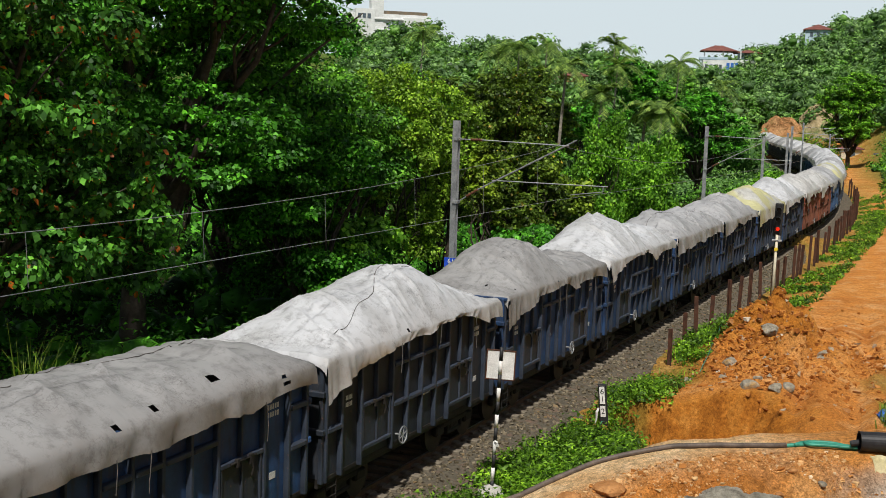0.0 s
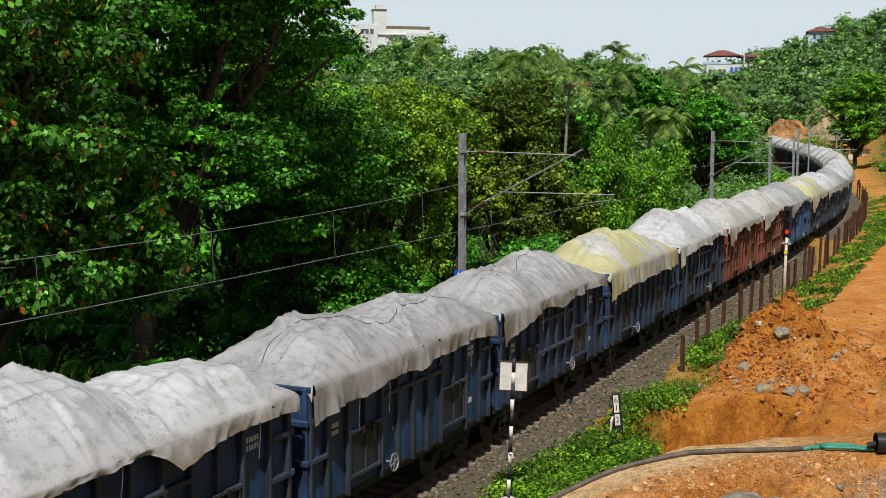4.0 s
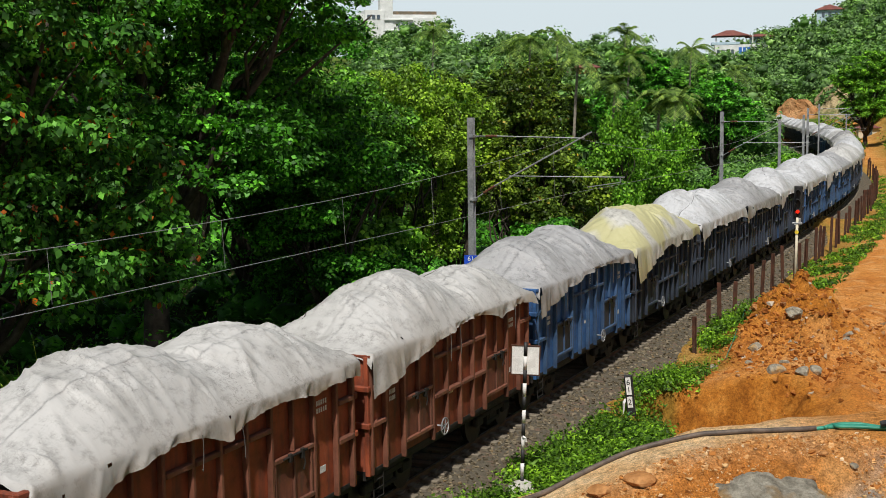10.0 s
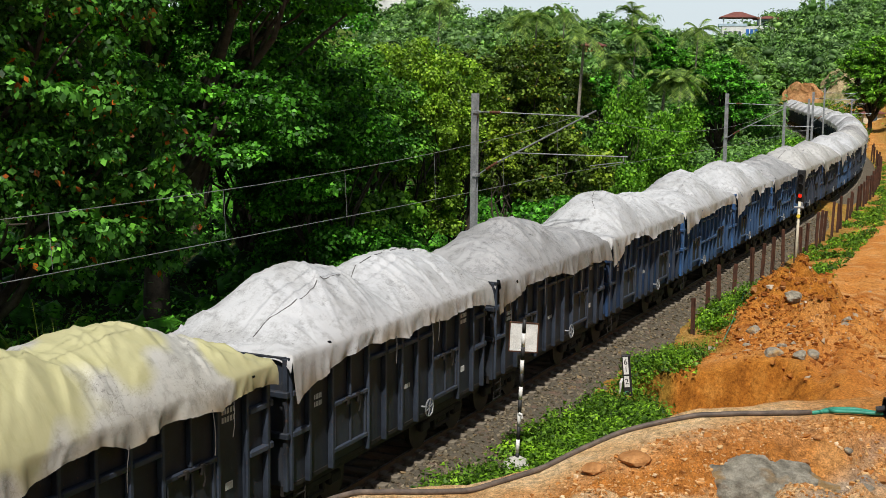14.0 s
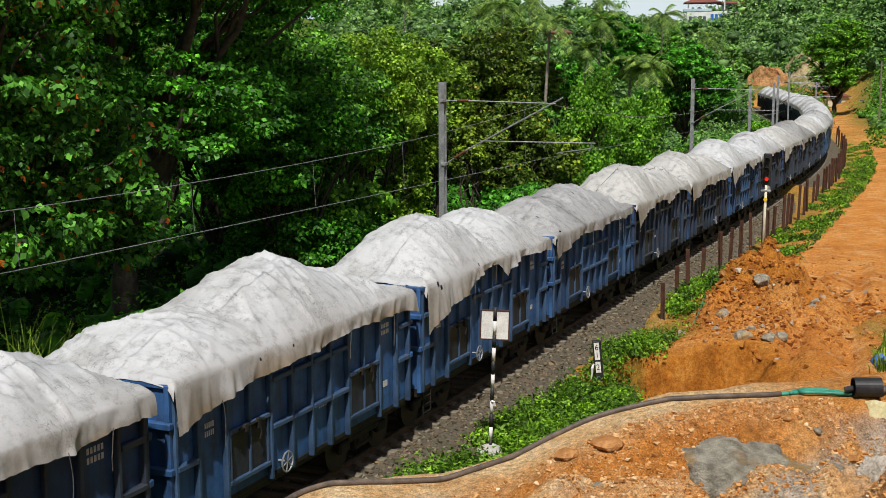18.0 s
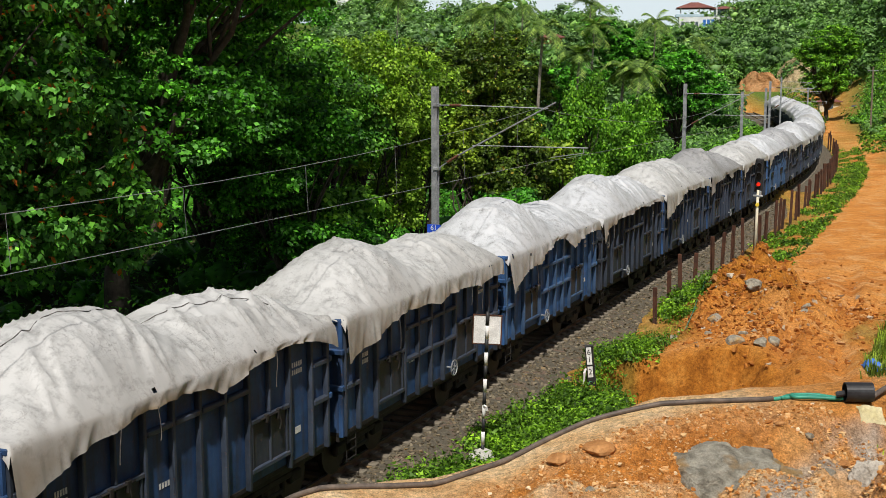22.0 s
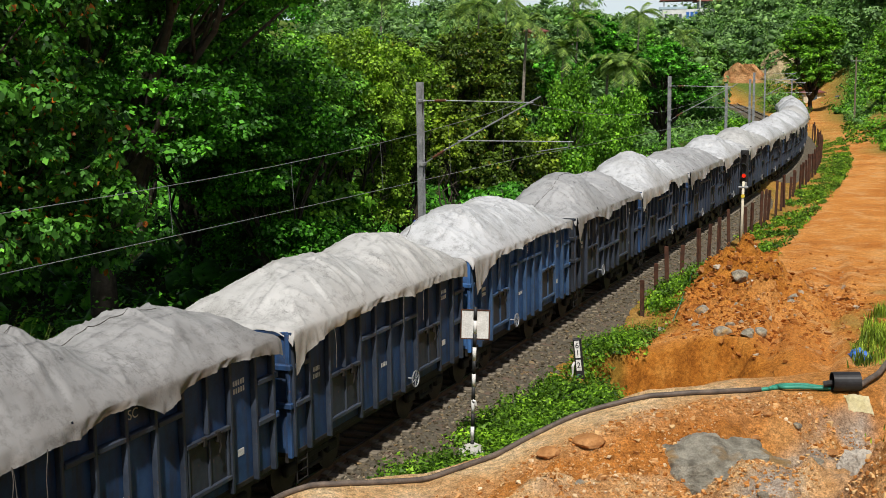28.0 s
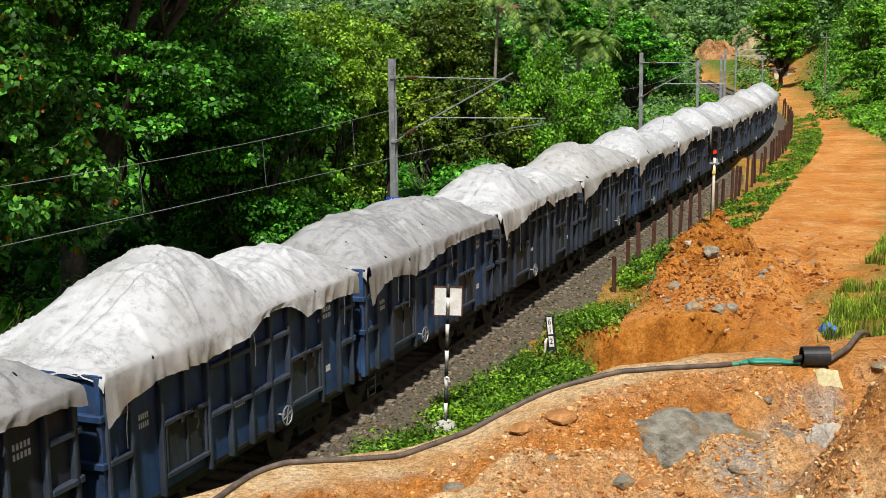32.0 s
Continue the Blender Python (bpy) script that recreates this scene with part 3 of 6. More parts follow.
M_rib_red = paint("worn_red_rib_paint", (0.20, 0.075, 0.045), 0.5)
M_grime = grained("oily_steel", (0.012, 0.011, 0.010), (0.035, 0.03, 0.026), 3, 0.75, 25, 0.4, 0.01, metal=0.3)
M_wheel = grained("wheel_steel", (0.025, 0.02, 0.017), (0.055, 0.042, 0.034), 3, 0.6, 25, 0.2, 0.005, metal=0.6)
M_coal = grained("dark_load", (0.02, 0.018, 0.016), (0.06, 0.05, 0.045), 6, 0.95, 20, 0.8, 0.05)
M_mark = grained("stencil_white", (0.45, 0.45, 0.44), (0.66, 0.66, 0.64), 8, 0.8, 40, 0.1, 0.002)
M_rope = grained("dark_rope", (0.05, 0.045, 0.04), (0.12, 0.11, 0.10), 9, 0.9, 40, 0.2, 0.003)

EDGES = [-4.64, -3.95, -3.07, -1.57, -0.785, 0.0, 0.785, 1.57, 3.07, 3.95, 4.64]
HB = L_BODY / 2
Z0, Z1 = 1.02, RIM - 0.03


def wagon_meshes(mat, rib):
    """The meshes of one wagon in one paint; y to the left, x along the line."""
    k = {}
    g = Geo()
    g.box((0, 0, (Z0 + Z1) / 2), (L_BODY, 0.012, Z1 - Z0))
    k["side_wall"] = g.mesh("side_wall", mat)
    g = Geo()
    g.box((0, 0, (Z0 + Z1) / 2), (0.012, 3.0, Z1 - Z0))
    for z in (2.12, 2.92):
        g.box((-0.06, 0, z), (0.13, 3.10, 0.13), 0.02)
    for y in (-1.46, 1.46):
        g.box((-0.03, y, (Z0 + Z1) / 2), (0.09, 0.10, Z1 - Z0), 0.012)
    k["end_wall"] = g.mesh("end_wall", mat)
    g = Geo()
    g.box((0, 0, 0), (L_BODY + 0.06, 0.12, 0.10), 0.018)
    k["top_rail"] = g.mesh("top_rail", mat)
    g = Geo()
    g.box((0, 0, 0), (0.12, 3.0, 0.10), 0.018)
    k["end_rail"] = g.mesh("end_rail", mat)
    g = Geo()
    g.box((0, 0.025, (Z0 + Z1) / 2 - 0.02), (0.09, 0.12, Z1 - Z0 - 0.05), 0.016)
    k["stanchion"] = g.mesh("stanchion", rib)
    g = Geo()
    g.box((0, 0, 0), (0.70, 0.13, 0.10), 0.018)
    k["panel_rail"] = g.mesh("panel_rail", rib)
    g = Geo()
    g.box((0, 0, 0), (0.60, 0.13, 0.11), 0.018)
    k["end_panel_rail"] = g.mesh("end_panel_rail", rib)
    g = Geo()
    g.box((0, 0, 0), (1.34, 0.03, 0.98), 0.006)
    k["door"] = g.mesh("door", M_door_red if mat is M_red else M_doorpaint)
    g = Geo()
    g.box((0, -0.03, 0), (0.06, 0.05, 0.90), 0.01)
    k["door_bar"] = g.mesh("door_bar", rib)
    g = Geo()
    g.box((0, -0.035, 0), (1.40, 0.08, 0.09), 0.014)
    k["door_rail"] = g.mesh("door_rail", rib)
    g = Geo()
    g.tube([(-0.42, -0.09, 0.5), (0.42, -0.09, 0.5)], 0.022, 6)
    g.box((-0.2, -0.09, 0.48), (0.10, 0.07, 0.16), 0.01)
    g.box((0.24, -0.09, 0.46), (0.10, 0.07, 0.20), 0.01)
    g.tube([(0.24, -0.11, 0.44), (0.27, -0.13, 0.28), (0.24, -0.11, 0.15)], 0.016, 5)
    k["latch"] = g.mesh("latch", M_grime)
    g = Geo()
    g.box((0, 0, 0.97), (L_BODY, 0.09, 0.16), 0.012)
    k["sole_bar"] = g.mesh("sole_bar", M_grime)
    g = Geo()
    g.box((0, 0, 2.98), (0.06, 0.10, 1.2), 0.012)
    k["upper_post"] = g.mesh("upper_post", rib)
    return k


def wheel_mesh():
    g = Geo()
    rim, n = [], 24
    prof_ = [(0.10, -0.07), (0.44, -0.04), (0.50, -0.065), (0.50, 0.06), (0.54, 0.065), (0.54, 0.085), (0.10, 0.075)]
    vs = [(r * math.cos(2 * math.pi * i / n), y, r * math.sin(2 * math.pi * i / n)) for i in range(n) for r, y in prof_]
    m = len(prof_)
    fs = [(i * m + j, i * m + (j + 1) % m, ((i + 1) % n) * m + (j + 1) % m, ((i + 1) % n) * m + j) for i in range(n) for j in range(m)]
    g.add(vs, fs)
    return g.mesh("wheel", M_wheel)


WHEEL = wheel_mesh()


def bogie_meshes():
    g = Geo()
    for y in (-1.02, 1.02):
        g.box((0, y, 0.62), (1.5, 0.14, 0.16), 0.03)
        for x in (-0.75, 0.75):
            g.box((x * 1.22, y, 0.52), (0.46, 0.16, 0.26), 0.04)
        g.box((0, y, 0.36), (0.9, 0.14, 0.12), 0.03)
        for x in (-0.42, 0.42):
            g.box((x, y, 0.5), (0.10, 0.14, 0.26), 0.02)
    g.box((0, 0, 0.60), (0.42, 2.1, 0.24), 0.04)
    fr = g.mesh("bogie_frame", M_grime)
    g = Geo()
    g.box((0, 0, 0.5), (0.56, 0.13, 0.2), 0.05)
    sp = g.mesh("spring_nest", M_grime)
    g = Geo()
    g.tube([(0, -0.9, 0.5), (0, 0.9, 0.5)], 0.075, 10)
    ax = g.mesh("axle", M_grime)
    return fr, sp, ax


BOGIE = bogie_meshes()


def handwheel_mesh():
    g = Geo()
    n = 20
    g.tube([(0.2 * math.cos(2 * math.pi * i / n), 0, 0.2 * math.sin(2 * math.pi * i / n)) for i in range(n + 1)], 0.018, 5, cap=False)
    for i in range(3):
        a = math.pi * i / 3 + 0.3
        g.tube([(0.2 * math.cos(a), 0, 0.2 * math.sin(a)), (-0.2 * math.cos(a), 0, -0.2 * math.sin(a))], 0.013, 5)
    g.tube([(0, 0, 0), (0, 0.35, 0)], 0.025, 6)
    return g.mesh("handwheel", M_galv)


HANDWHEEL = handwheel_mesh()


def under_meshes():
    g = Geo()
    g.box((0, 0, 1.06), (L_BODY, 2.9, 0.10), 0.01)
    floor_ = g.mesh("floor_plate", M_grime)
    g = Geo()
    g.box((0, 0, 0.92), (L_BODY, 0.40, 0.24), 0.02)
    sill = g.mesh("centre_sill", M_grime)
    g = Geo()
    g.box((0, 0, 0.88), (0.34, 0.22, 0.24), 0.03)
    g.box((0.22, 0.03, 0.88), (0.16, 0.20, 0.30), 0.04)
    coup = g.mesh("coupler", M_grime)
    g = Geo()
    g.tube([(-0.1, 0, 0.95), (0.1, 0.03, 0.72), (0.26, 0.02, 0.55), (0.34, 0, 0.62)], 0.03, 6)
    hose = g.mesh("brake_hose", M_grime)
    g = Geo()
    g.tube([(0, -0.34, 0.76), (0, 0.34, 0.76)], 0.20, 12)
    cyl = g.mesh("brake_cylinder", M_grime)
    g = Geo()
    for z in (0.42, 0.62, 0.82):
        g.tube([(-0.22, 0, z), (0.22, 0, z)], 0.014, 5)
    for x in (-0.22, 0.22):
        g.tube([(x, 0, 0.38), (x, 0, 1.0)], 0.014, 5)
    step = g.mesh("step_ladder", M_grime)
    g = Geo()
    P = []
    n, m = 24, 12
    for i in range(n + 1):
        x = -HB + 0.06 + (L_BODY - 0.12) * i / n
        for j in range(m + 1):
            y = -1.44 + 2.88 * j / m
            P.append((x, y, 3.2 + 0.3 * math.exp(-((x + 2) / 1.6) ** 2) * (1 - (y / 1.5) ** 2)))
    load = sheet("load", np.array(P).reshape(n + 1, m + 1, 3), M_coal)
    return floor_, sill, coup, hose, cyl, step, load


UNDER = under_meshes()


def lettering(body, name, txt, size, x, z, mat, parent, y=-1.445):
    cu = bpy.data.curves.new(name, "FONT")
    cu.body, cu.size, cu.align_x, cu.align_y, cu.extrude = txt, size, "CENTER", "CENTER", 0.002
    cu.space_line = 0.9
    cu.materials.append(mat)
    ob = new(name, cu)
    ob.parent = parent
    ob.matrix_local = pose(x, y, z, 90, 0, 0)
    return ob


def number_bars(parent, x, z, rows, w=0.34, y=-1.443):
    for i in range(rows):
        g = Geo()
        n = 5
        for j in range(n):
            g.box((-w / 2 + w * (j + 0.5) / n, 0, 0), (w / n * 0.62, 0.004, 0.10))
        ob = part("number_marking", g, M_mark, parent)
        ob.location = (x, y, z - 0.15 * i)


PAINTS = {"blue": (M_blue, "dark blue"), "bright": (M_blue2, "faded bright blue"), "slate": (M_slate, "grimy blue-grey"), "red": (M_red, "oxide red")}
MESHES = {k: wagon_meshes(v[0], {"red": M_rib_red, "bright": M_rib_bright}.get(k, M_rib_blue)) for k, v in PAINTS.items()}


def wagon(colour, seed):
    """An open goods wagon, its near end at -x; its right-hand side is -y."""
    k, rg = MESHES[colour], random.Random(seed)
    low, dip = rg.random() < 0.4, rg.choice((0.0, 0.0, -0.15))
    w = thing("goods_wagon", f"{PAINTS[colour][1]} riveted steel open goods wagon with ribbed sides", "wagon", group="wagons of the goods train")
    body = part("body", UNDER[0], None, w)
    for y, r in ((-1.5, 0), (1.5, 180)):
        sw = part("side_wall", k["side_wall"], None, w)
        sw.location = (0, y * 0.955, 0)
        for i, x in enumerate(EDGES):
            st = part("stanchion", k["stanchion"], None, sw)
            st.location = (x * (1 if abs(x) < 4.6 else 0.992), (-0.085 if y < 0 else 0.085), 0)
        for i in range(3, 7):
            xm = (EDGES[i] + EDGES[i + 1]) / 2
            part("panel_rail", k["panel_rail"], None, sw).location = (xm, (-0.075 if y < 0 else 0.075), 2.98 + dip)
            if low:
                part("panel_rail", k["panel_rail"], None, sw).location = (xm, (-0.075 if y < 0 else 0.075), 2.05)
        for xm in (-4.295, 4.295):
            for z in (2.12, 2.92):
                part("end_panel_rail", k["end_panel_rail"], None, sw).location = (xm, (-0.075 if y < 0 else 0.075), z)
        for xm in (-2.32, 2.32):
            part("upper_post", k["upper_post"], None, sw).location = (xm, (-0.055 if y < 0 else 0.055), 0)
            dr = part("door", k["door"], None, w, "grimy drop door")
            dr.matrix_local = pose(xm, y * 0.985, 1.83, 0, 0, r)
            part("latch", k["latch"], None, dr, "greasy steel latch")
            for xx in (-0.64, 0.64, 0.02):
                part("door_bar", k["door_bar"], None, dr).location = (xx, 0, 0)
            for zz in (-0.46, 0.5):
                part("door_rail", k["door_rail"], None, dr).location = (0, 0, zz)
        part("top_rail", k["top_rail"], None, w).location = (0, y * 1.01, RIM - 0.05)
        part("sole_bar", k["sole_bar"], None, w).location = (0, y * 0.9, 0)
    for x, r in ((-HB + 0.01, 0), (HB - 0.01, 180)):
        ew = part("end_wall", k["end_wall"], None, w)
        ew.matrix_local = pose(x, 0, 0, 0, 0, r)
        part("end_rail", k["end_rail"], None, ew).location = (0, 0, RIM - 0.05)
        cp = part("coupler", UNDER[2], None, w)
        cp.matrix_local = pose(x * 1.025, 0, 0, 0, 0, r + 180)
        part("brake_hose", UNDER[3], None, w).matrix_local = pose(x * 1.01, -0.5 if r else 0.5, 0, 0, 0, r + 180)
    part("centre_sill", UNDER[1], None, w)
    part("brake_cylinder", UNDER[4], None, w).location = (0.4, -0.5, 0)
    part("load", UNDER[6], None, w, "dark loose bulk load")
    part("step_ladder", UNDER[5], None, w).location = (-HB + 0.5, -1.42, 0)
    part("handwheel", HANDWHEEL, None, w, "worn grey brake handwheel").location = (rg.choice((-1.2, 1.2)), -1.64, 1.28)
    for x in (-3.1, 3.1):
        bg = thing("bogie", "", "")
        bg.parent = w
        bg.location = (x, 0, 0)
        part("bogie_frame", BOGIE[0], None, bg)
        for y in (-1.02, 1.02):
            part("spring_nest", BOGIE[1], None, bg).location = (0, y, 0)
        for xx in (-1.0, 1.0):
            part("axle", BOGIE[2], None, bg).location = (xx, 0, 0)
            part("wheel", WHEEL, None, bg).matrix_local = pose(xx, -0.84, 0.5, 0, 0, 180)
            part("wheel", WHEEL, None, bg).matrix_local = pose(xx, 0.84, 0.5, 0, 0, 0)
    number_bars(w, 3.5, 3.06, 2, 0.42)
    number_bars(w, -3.5, 2.62, 2, 0.3)
    number_bars(w, rg.uniform(-1.0, 0.6), 1.95, 1, 0.4)
    g = Geo()
    g.box((0, 0, 0), (0.22, 0.006, 0.14), 0.002)
    pl = part("card_plate", g, M_mark, w)
    pl.location = (3.5, -1.443, 1.7)
    return w


def sheet_material(name, c, dirt, blotch=None, holes=0.0):
    """Woven plastic sheeting: dusty, creased, stained towards nothing in particular."""
    m = Mat(name, 0.52, spec=0.3)
    n1, n2 = m.noise(0.55, 5, 0.6), m.noise(3.2, 6, 0.7)
    a = m.ramp(n1, [(0.32, dirt), (0.52, c), (0.72, tuple(min(0.95, q * 1.08) for q in c))])
    patch = m.ramp(m.noise(0.8, 4, 0.6), [(0.42, (0, 0, 0)), (0.62, (1, 1, 1))])
    # thin dark crease lines drawn in the colour, scuffs and specks
    for sc, st in ((1.7, (2.6, 0.55, 1.0)), (3.4, (1.0, 1.0, 1.0)), (2.6, (0.6, 2.2, 1.0))):
        ln = m.ramp(m.noise(sc, 3, 0.55, stretch=st), [(0.488, (0, 0, 0)), (0.5, (1, 1, 1)), (0.512, (0, 0, 0))])
        a = m.mix(a, tuple(q * 0.45 for q in dirt), m.mix(m.mix(ln, patch, 1.0, "MULTIPLY"), (0.5, 0.5, 0.5), 1.0, "MULTIPLY"))
    a = m.mix(a, tuple(q * 0.6 for q in dirt), m.ramp(n2, [(0.50, (0, 0, 0)), (0.72, (0.8, 0.8, 0.8))]))
    sp = m.noise(15, 4, 0.7, stretch=(1.0, 0.55, 1.0))
    a = m.mix(a, (0.13, 0.125, 0.12), m.mix(m.ramp(sp, [(0.60, (0, 0, 0)), (0.68, (0.8, 0.8, 0.8))]), patch, 1.0, "MULTIPLY"))
    if blotch:
        a = m.mix(a, blotch, m.ramp(m.noise(0.45, 2, 0.4), [(0.45, (0, 0, 0)), (0.51, (0.85, 0.85, 0.85))]))
    tear = m.voro(1.1)
    tj = m.ramp(m.mix(tear.outputs["Distance"], m.noise(9, 3), 0.30), [(0.165, (1, 1, 1)), (0.185, (0, 0, 0))])
    a = m.mix(a, (0.03, 0.03, 0.03), m.mix(tj, (holes, holes, holes), 1.0, "MULTIPLY"))
    at = m.n.new("ShaderNodeAttribute")
    at.attribute_name = "stain"
    a = m.mix(a, tuple(p * q for p, q in zip(dirt, (0.60, 0.46, 0.30))), at.outputs["Fac"])
    m.color(a)
    m.bump(m.noise(1.5, 3, 0.5, stretch=(2.4, 0.5, 1.0)), 0.22, 0.06).bump(m.noise(4.0, 2, 0.4, stretch=(2.2, 0.7, 1.0)), 0.12, 0.025)
    tr = m.n.new("ShaderNodeBsdfTranslucent")
    m.l.new(a, tr.inputs["Color"])
    ms = m.n.new("ShaderNodeMixShader")
    ms.inputs["Fac"].default_value = 0.08
    m.l.new(m.b.outputs["BSDF"], ms.inputs[1])
    m.l.new(tr.outputs["BSDF"], ms.inputs[2])
    m.l.new(ms.outputs["Shader"], m.n["Material Output"].inputs["Surface"])
    return m.m


SHEETS = {
    "white": (sheet_material("white_sheeting", (0.49, 0.50, 0.515), (0.37, 0.372, 0.37)), "dusty white"),
    "cream": (sheet_material("cream_sheeting", (0.45, 0.447, 0.435), (0.34, 0.335, 0.32)), "dusty off-white"),
    "grey": (sheet_material("grey_sheeting", (0.35, 0.352, 0.358), (0.25, 0.25, 0.25), holes=0.9), "grimy light grey"),
    "dark": (sheet_material("dark_grey_sheeting", (0.29, 0.288, 0.285), (0.21, 0.205, 0.20), holes=0.5), "weathered grey"),
    "yellow": (sheet_material("yellow_sheeting", (0.48, 0.475, 0.44), (0.35, 0.345, 0.31), (0.45, 0.43, 0.21)), "faded yellow and white"),
}


def hem_line(u, pts):
    """Drop of the sheet's edge along the wagon: pulled down at the points, arched up between them."""
    d = np.zeros_like(u)
    for (a, p), (b, q) in zip(pts, pts[1:]):
        m = (u >= a) & (u <= b)
        f = (u[m] - a) / (b - a)
        d[m] = p + (q - p) * f - min(0.13, 0.45 * (b - a)) * np.sin(np.pi * f) ** 0.7
    return np.maximum(d, 0.07)


def cover(colour, seed, humps, hems, start=0.0, fine=True):
    """A tied-down sheet over the heaped load of a wagon. humps: (place, height, width), hems: (place, drop), places 0 to 1 from the near end."""
    rg = np.random.default_rng(seed)
    nx, ny, ns = (196, 46, 8) if fine else (70, 20, 5)
    x0, x1 = -HB - 0.06 + start, HB + 0.05
    xs = np.linspace(x0, x1, nx)
    us = (xs - x0) / (x1 - x0)
    W = 1.60
    v = np.sin(np.linspace(-1, 1, ny) * math.pi / 2) * 0.35 + np.linspace(-1, 1, ny) * 0.65
    sx, sy = rg.random(2) * 40
    L = x1 - x0
    hp = [(x0 + L * c, a, L * w_ * 1.2) for c, a, w_ in humps]
    tilt = rg.uniform(-0.12, 0.12)
    # creases that run up the sheet from the points where it is tied
    rays = []
    for u_, d_ in hems:
        for sg in (-1, 1):
            for _ in range(6 if d_ > 0.4 else 3):
                rays.append((x0 + L * u_, sg, rg.normal(0, 0.75), rg.uniform(0.03, 0.055), rg.uniform(-0.05, 0.09), rg.uniform(0.5, 1.7)))
    folds = [(rg.uniform(x0, x1), rg.uniform(-1, 1), math.cos(p), math.sin(p), rg.uniform(0.03, 0.085), rg.uniform(-0.045, 0.075), rg.uniform(0.3, 1.4)) for p in np.where(rg.random(110) < 0.55, rg.normal(1.57, 0.6, 110), rg.uniform(0, 6.28, 110))]

    # a few large overlapped pleats, curved, one side steep
    pleats = [(rg.uniform(x0 + 1, x1 - 1), rg.uniform(-0.9, 0.3), math.cos(p), math.sin(p), rg.uniform(0.12, 0.3), rg.uniform(0.05, 0.1), rg.uniform(0.35, 0.9), rg.uniform(-0.35, 0.35)) for p in rg.normal(1.45, 0.5, 11)]

    def heap(x):
        return sum((a * np.exp(-np.abs((x - c) / w_) ** 2.4)) ** 5 for c, a, w_ in hp) ** 0.2

    def top(x, q):
        h = 0.10 + heap(x)
        h = h * sstep(x0 - 0.25, x0 + 1.25, x) * sstep(x1 + 0.35, x1 - 0.75, x) + 0.02
        qq = np.clip(q + tilt * (1 - q * q), -1, 1)
        e = 2.1 + 1.3 * sstep(0.75, 0.3, h)
        side = 1 - np.abs(qq) ** e
        z = RIM + 0.03 + h * side
        z = z + 0.13 * rough(x * 0.9 + sx, q * 1.5 + sy, 0.8, 2) * side ** 0.5
        for am, fr in ((0.085, 0.8), (0.05, 1.9), (0.014, 4.1)):
            rd = 1 - np.abs(2 * vnoise(x * fr + 0.5 * q * fr + sx, q * 1.7 * fr - 0.3 * x * fr + sy) - 1)
            z = z + am * (rd - 0.6) * side ** 0.5
        for a, b, c, e_, w_, k, ln in folds:
            u = (x - a) * c + (q - b) * 1.6 * e_
            o = (x - a) * e_ - (q - b) * 1.6 * c
            z = z + k * np.exp(-np.abs(o / w_)) * np.exp(-(u / ln) ** 4) * np.clip(side * 2, 0, 1)
        for a, b, c, e_, w_, k, ln, bow in pleats:
            u = (x - a) * c + (q - b) * 1.6 * e_
            o = (x - a) * e_ - (q - b) * 1.6 * c + bow * u * u
            z = z + k * np.where(o > 0, np.exp(-np.abs(o) / w_), np.exp(-(o / 0.035) ** 2)) * np.exp(-(u / ln) ** 4) * np.clip(side * 2, 0, 1)
        for a, sg, sl, w_, k, ln in rays:
            u = (1 - sg * q) * 1.6
            o = x - a - sl * u
            z = z + k * np.exp(-np.abs(o / (w_ * (0.5 + u)))) * np.exp(-(u / ln) ** 2) * np.clip(side * 4, 0, 1)
        return np.maximum(z, RIM + 0.012)
    X, Q = np.meshgrid(xs, v, indexing="ij")
    Z = top(X, Q)
    # full heaps press the sheet out over the rim
    full = np.clip(heap(xs), 0, 1.1)
    Y = Q * (W + 0.07 * full[:, None] * np.abs(Q) ** 2)
    rows = np.stack([X, Y, Z], -1)
    stain = np.clip(np.abs(Q) ** 8, 0, 1) * 0.18
    out = []
    for sgn in (-1, 1):
        pts = hems if sgn < 0 else [(u_, 0.25 + 0.7 * d_ * rg.uniform(0.6, 1.2)) for u_, d_ in hems]
        drop = hem_line(us, pts) + 0.035 * rough(xs * 3 + sx, xs * 0 + sgn, 1.0, 3) + 0.03 * rough(xs * 9 + sx, xs * 0 + sgn, 1.0, 2)
        f = np.linspace(0, 1, ns + 1)[1:]
        XX, FF = np.meshgrid(xs, f, indexing="ij")
        zz = (Z[:, 0] if sgn < 0 else Z[:, -1])[:, None] - drop[:, None] * FF
        fold = rough(xs * 2.6 + sy, xs * 0 + 3 * sgn, 1.0, 4)[:, None]
        flare = 0.10 * np.minimum(1, drop / 0.5)[:, None]
        yy = sgn * (W + 0.07 * full[:, None] + flare * FF ** 0.6 + np.clip(0.26 * fold, -0.05, 0.14) * FF + 0.03 * rough(XX * 2, FF * 2, 1.5, 3) * FF + 0.06 * (0.5 - np.abs(2 * vnoise(XX * 2.9 + 0.8 * FF + sy, XX * 0 + 7 * sgn) - 1)) * FF ** 0.7)
        yy = sgn * np.maximum(np.abs(yy), 1.615)
        out.append((np.stack([XX, yy, zz], -1), 0.15 + (0.2 + 0.65 * FF) * np.clip(0.5 + 2.4 * rough(XX * 1.4 + sx, FF, 0.8, 3), 0, 1)))
    P = np.concatenate([out[0][0][:, ::-1], rows, out[1][0]], 1)
    S = np.concatenate([out[0][1][:, ::-1], stain, out[1][1]], 1)
    # short hanging ends
    cols = P.shape[1]
    e0, e1 = P[0].copy(), P[-1].copy()
    e0[:, 0] -= 0.05
    q0 = np.linspace(-1, 1, cols - 2 * ns)
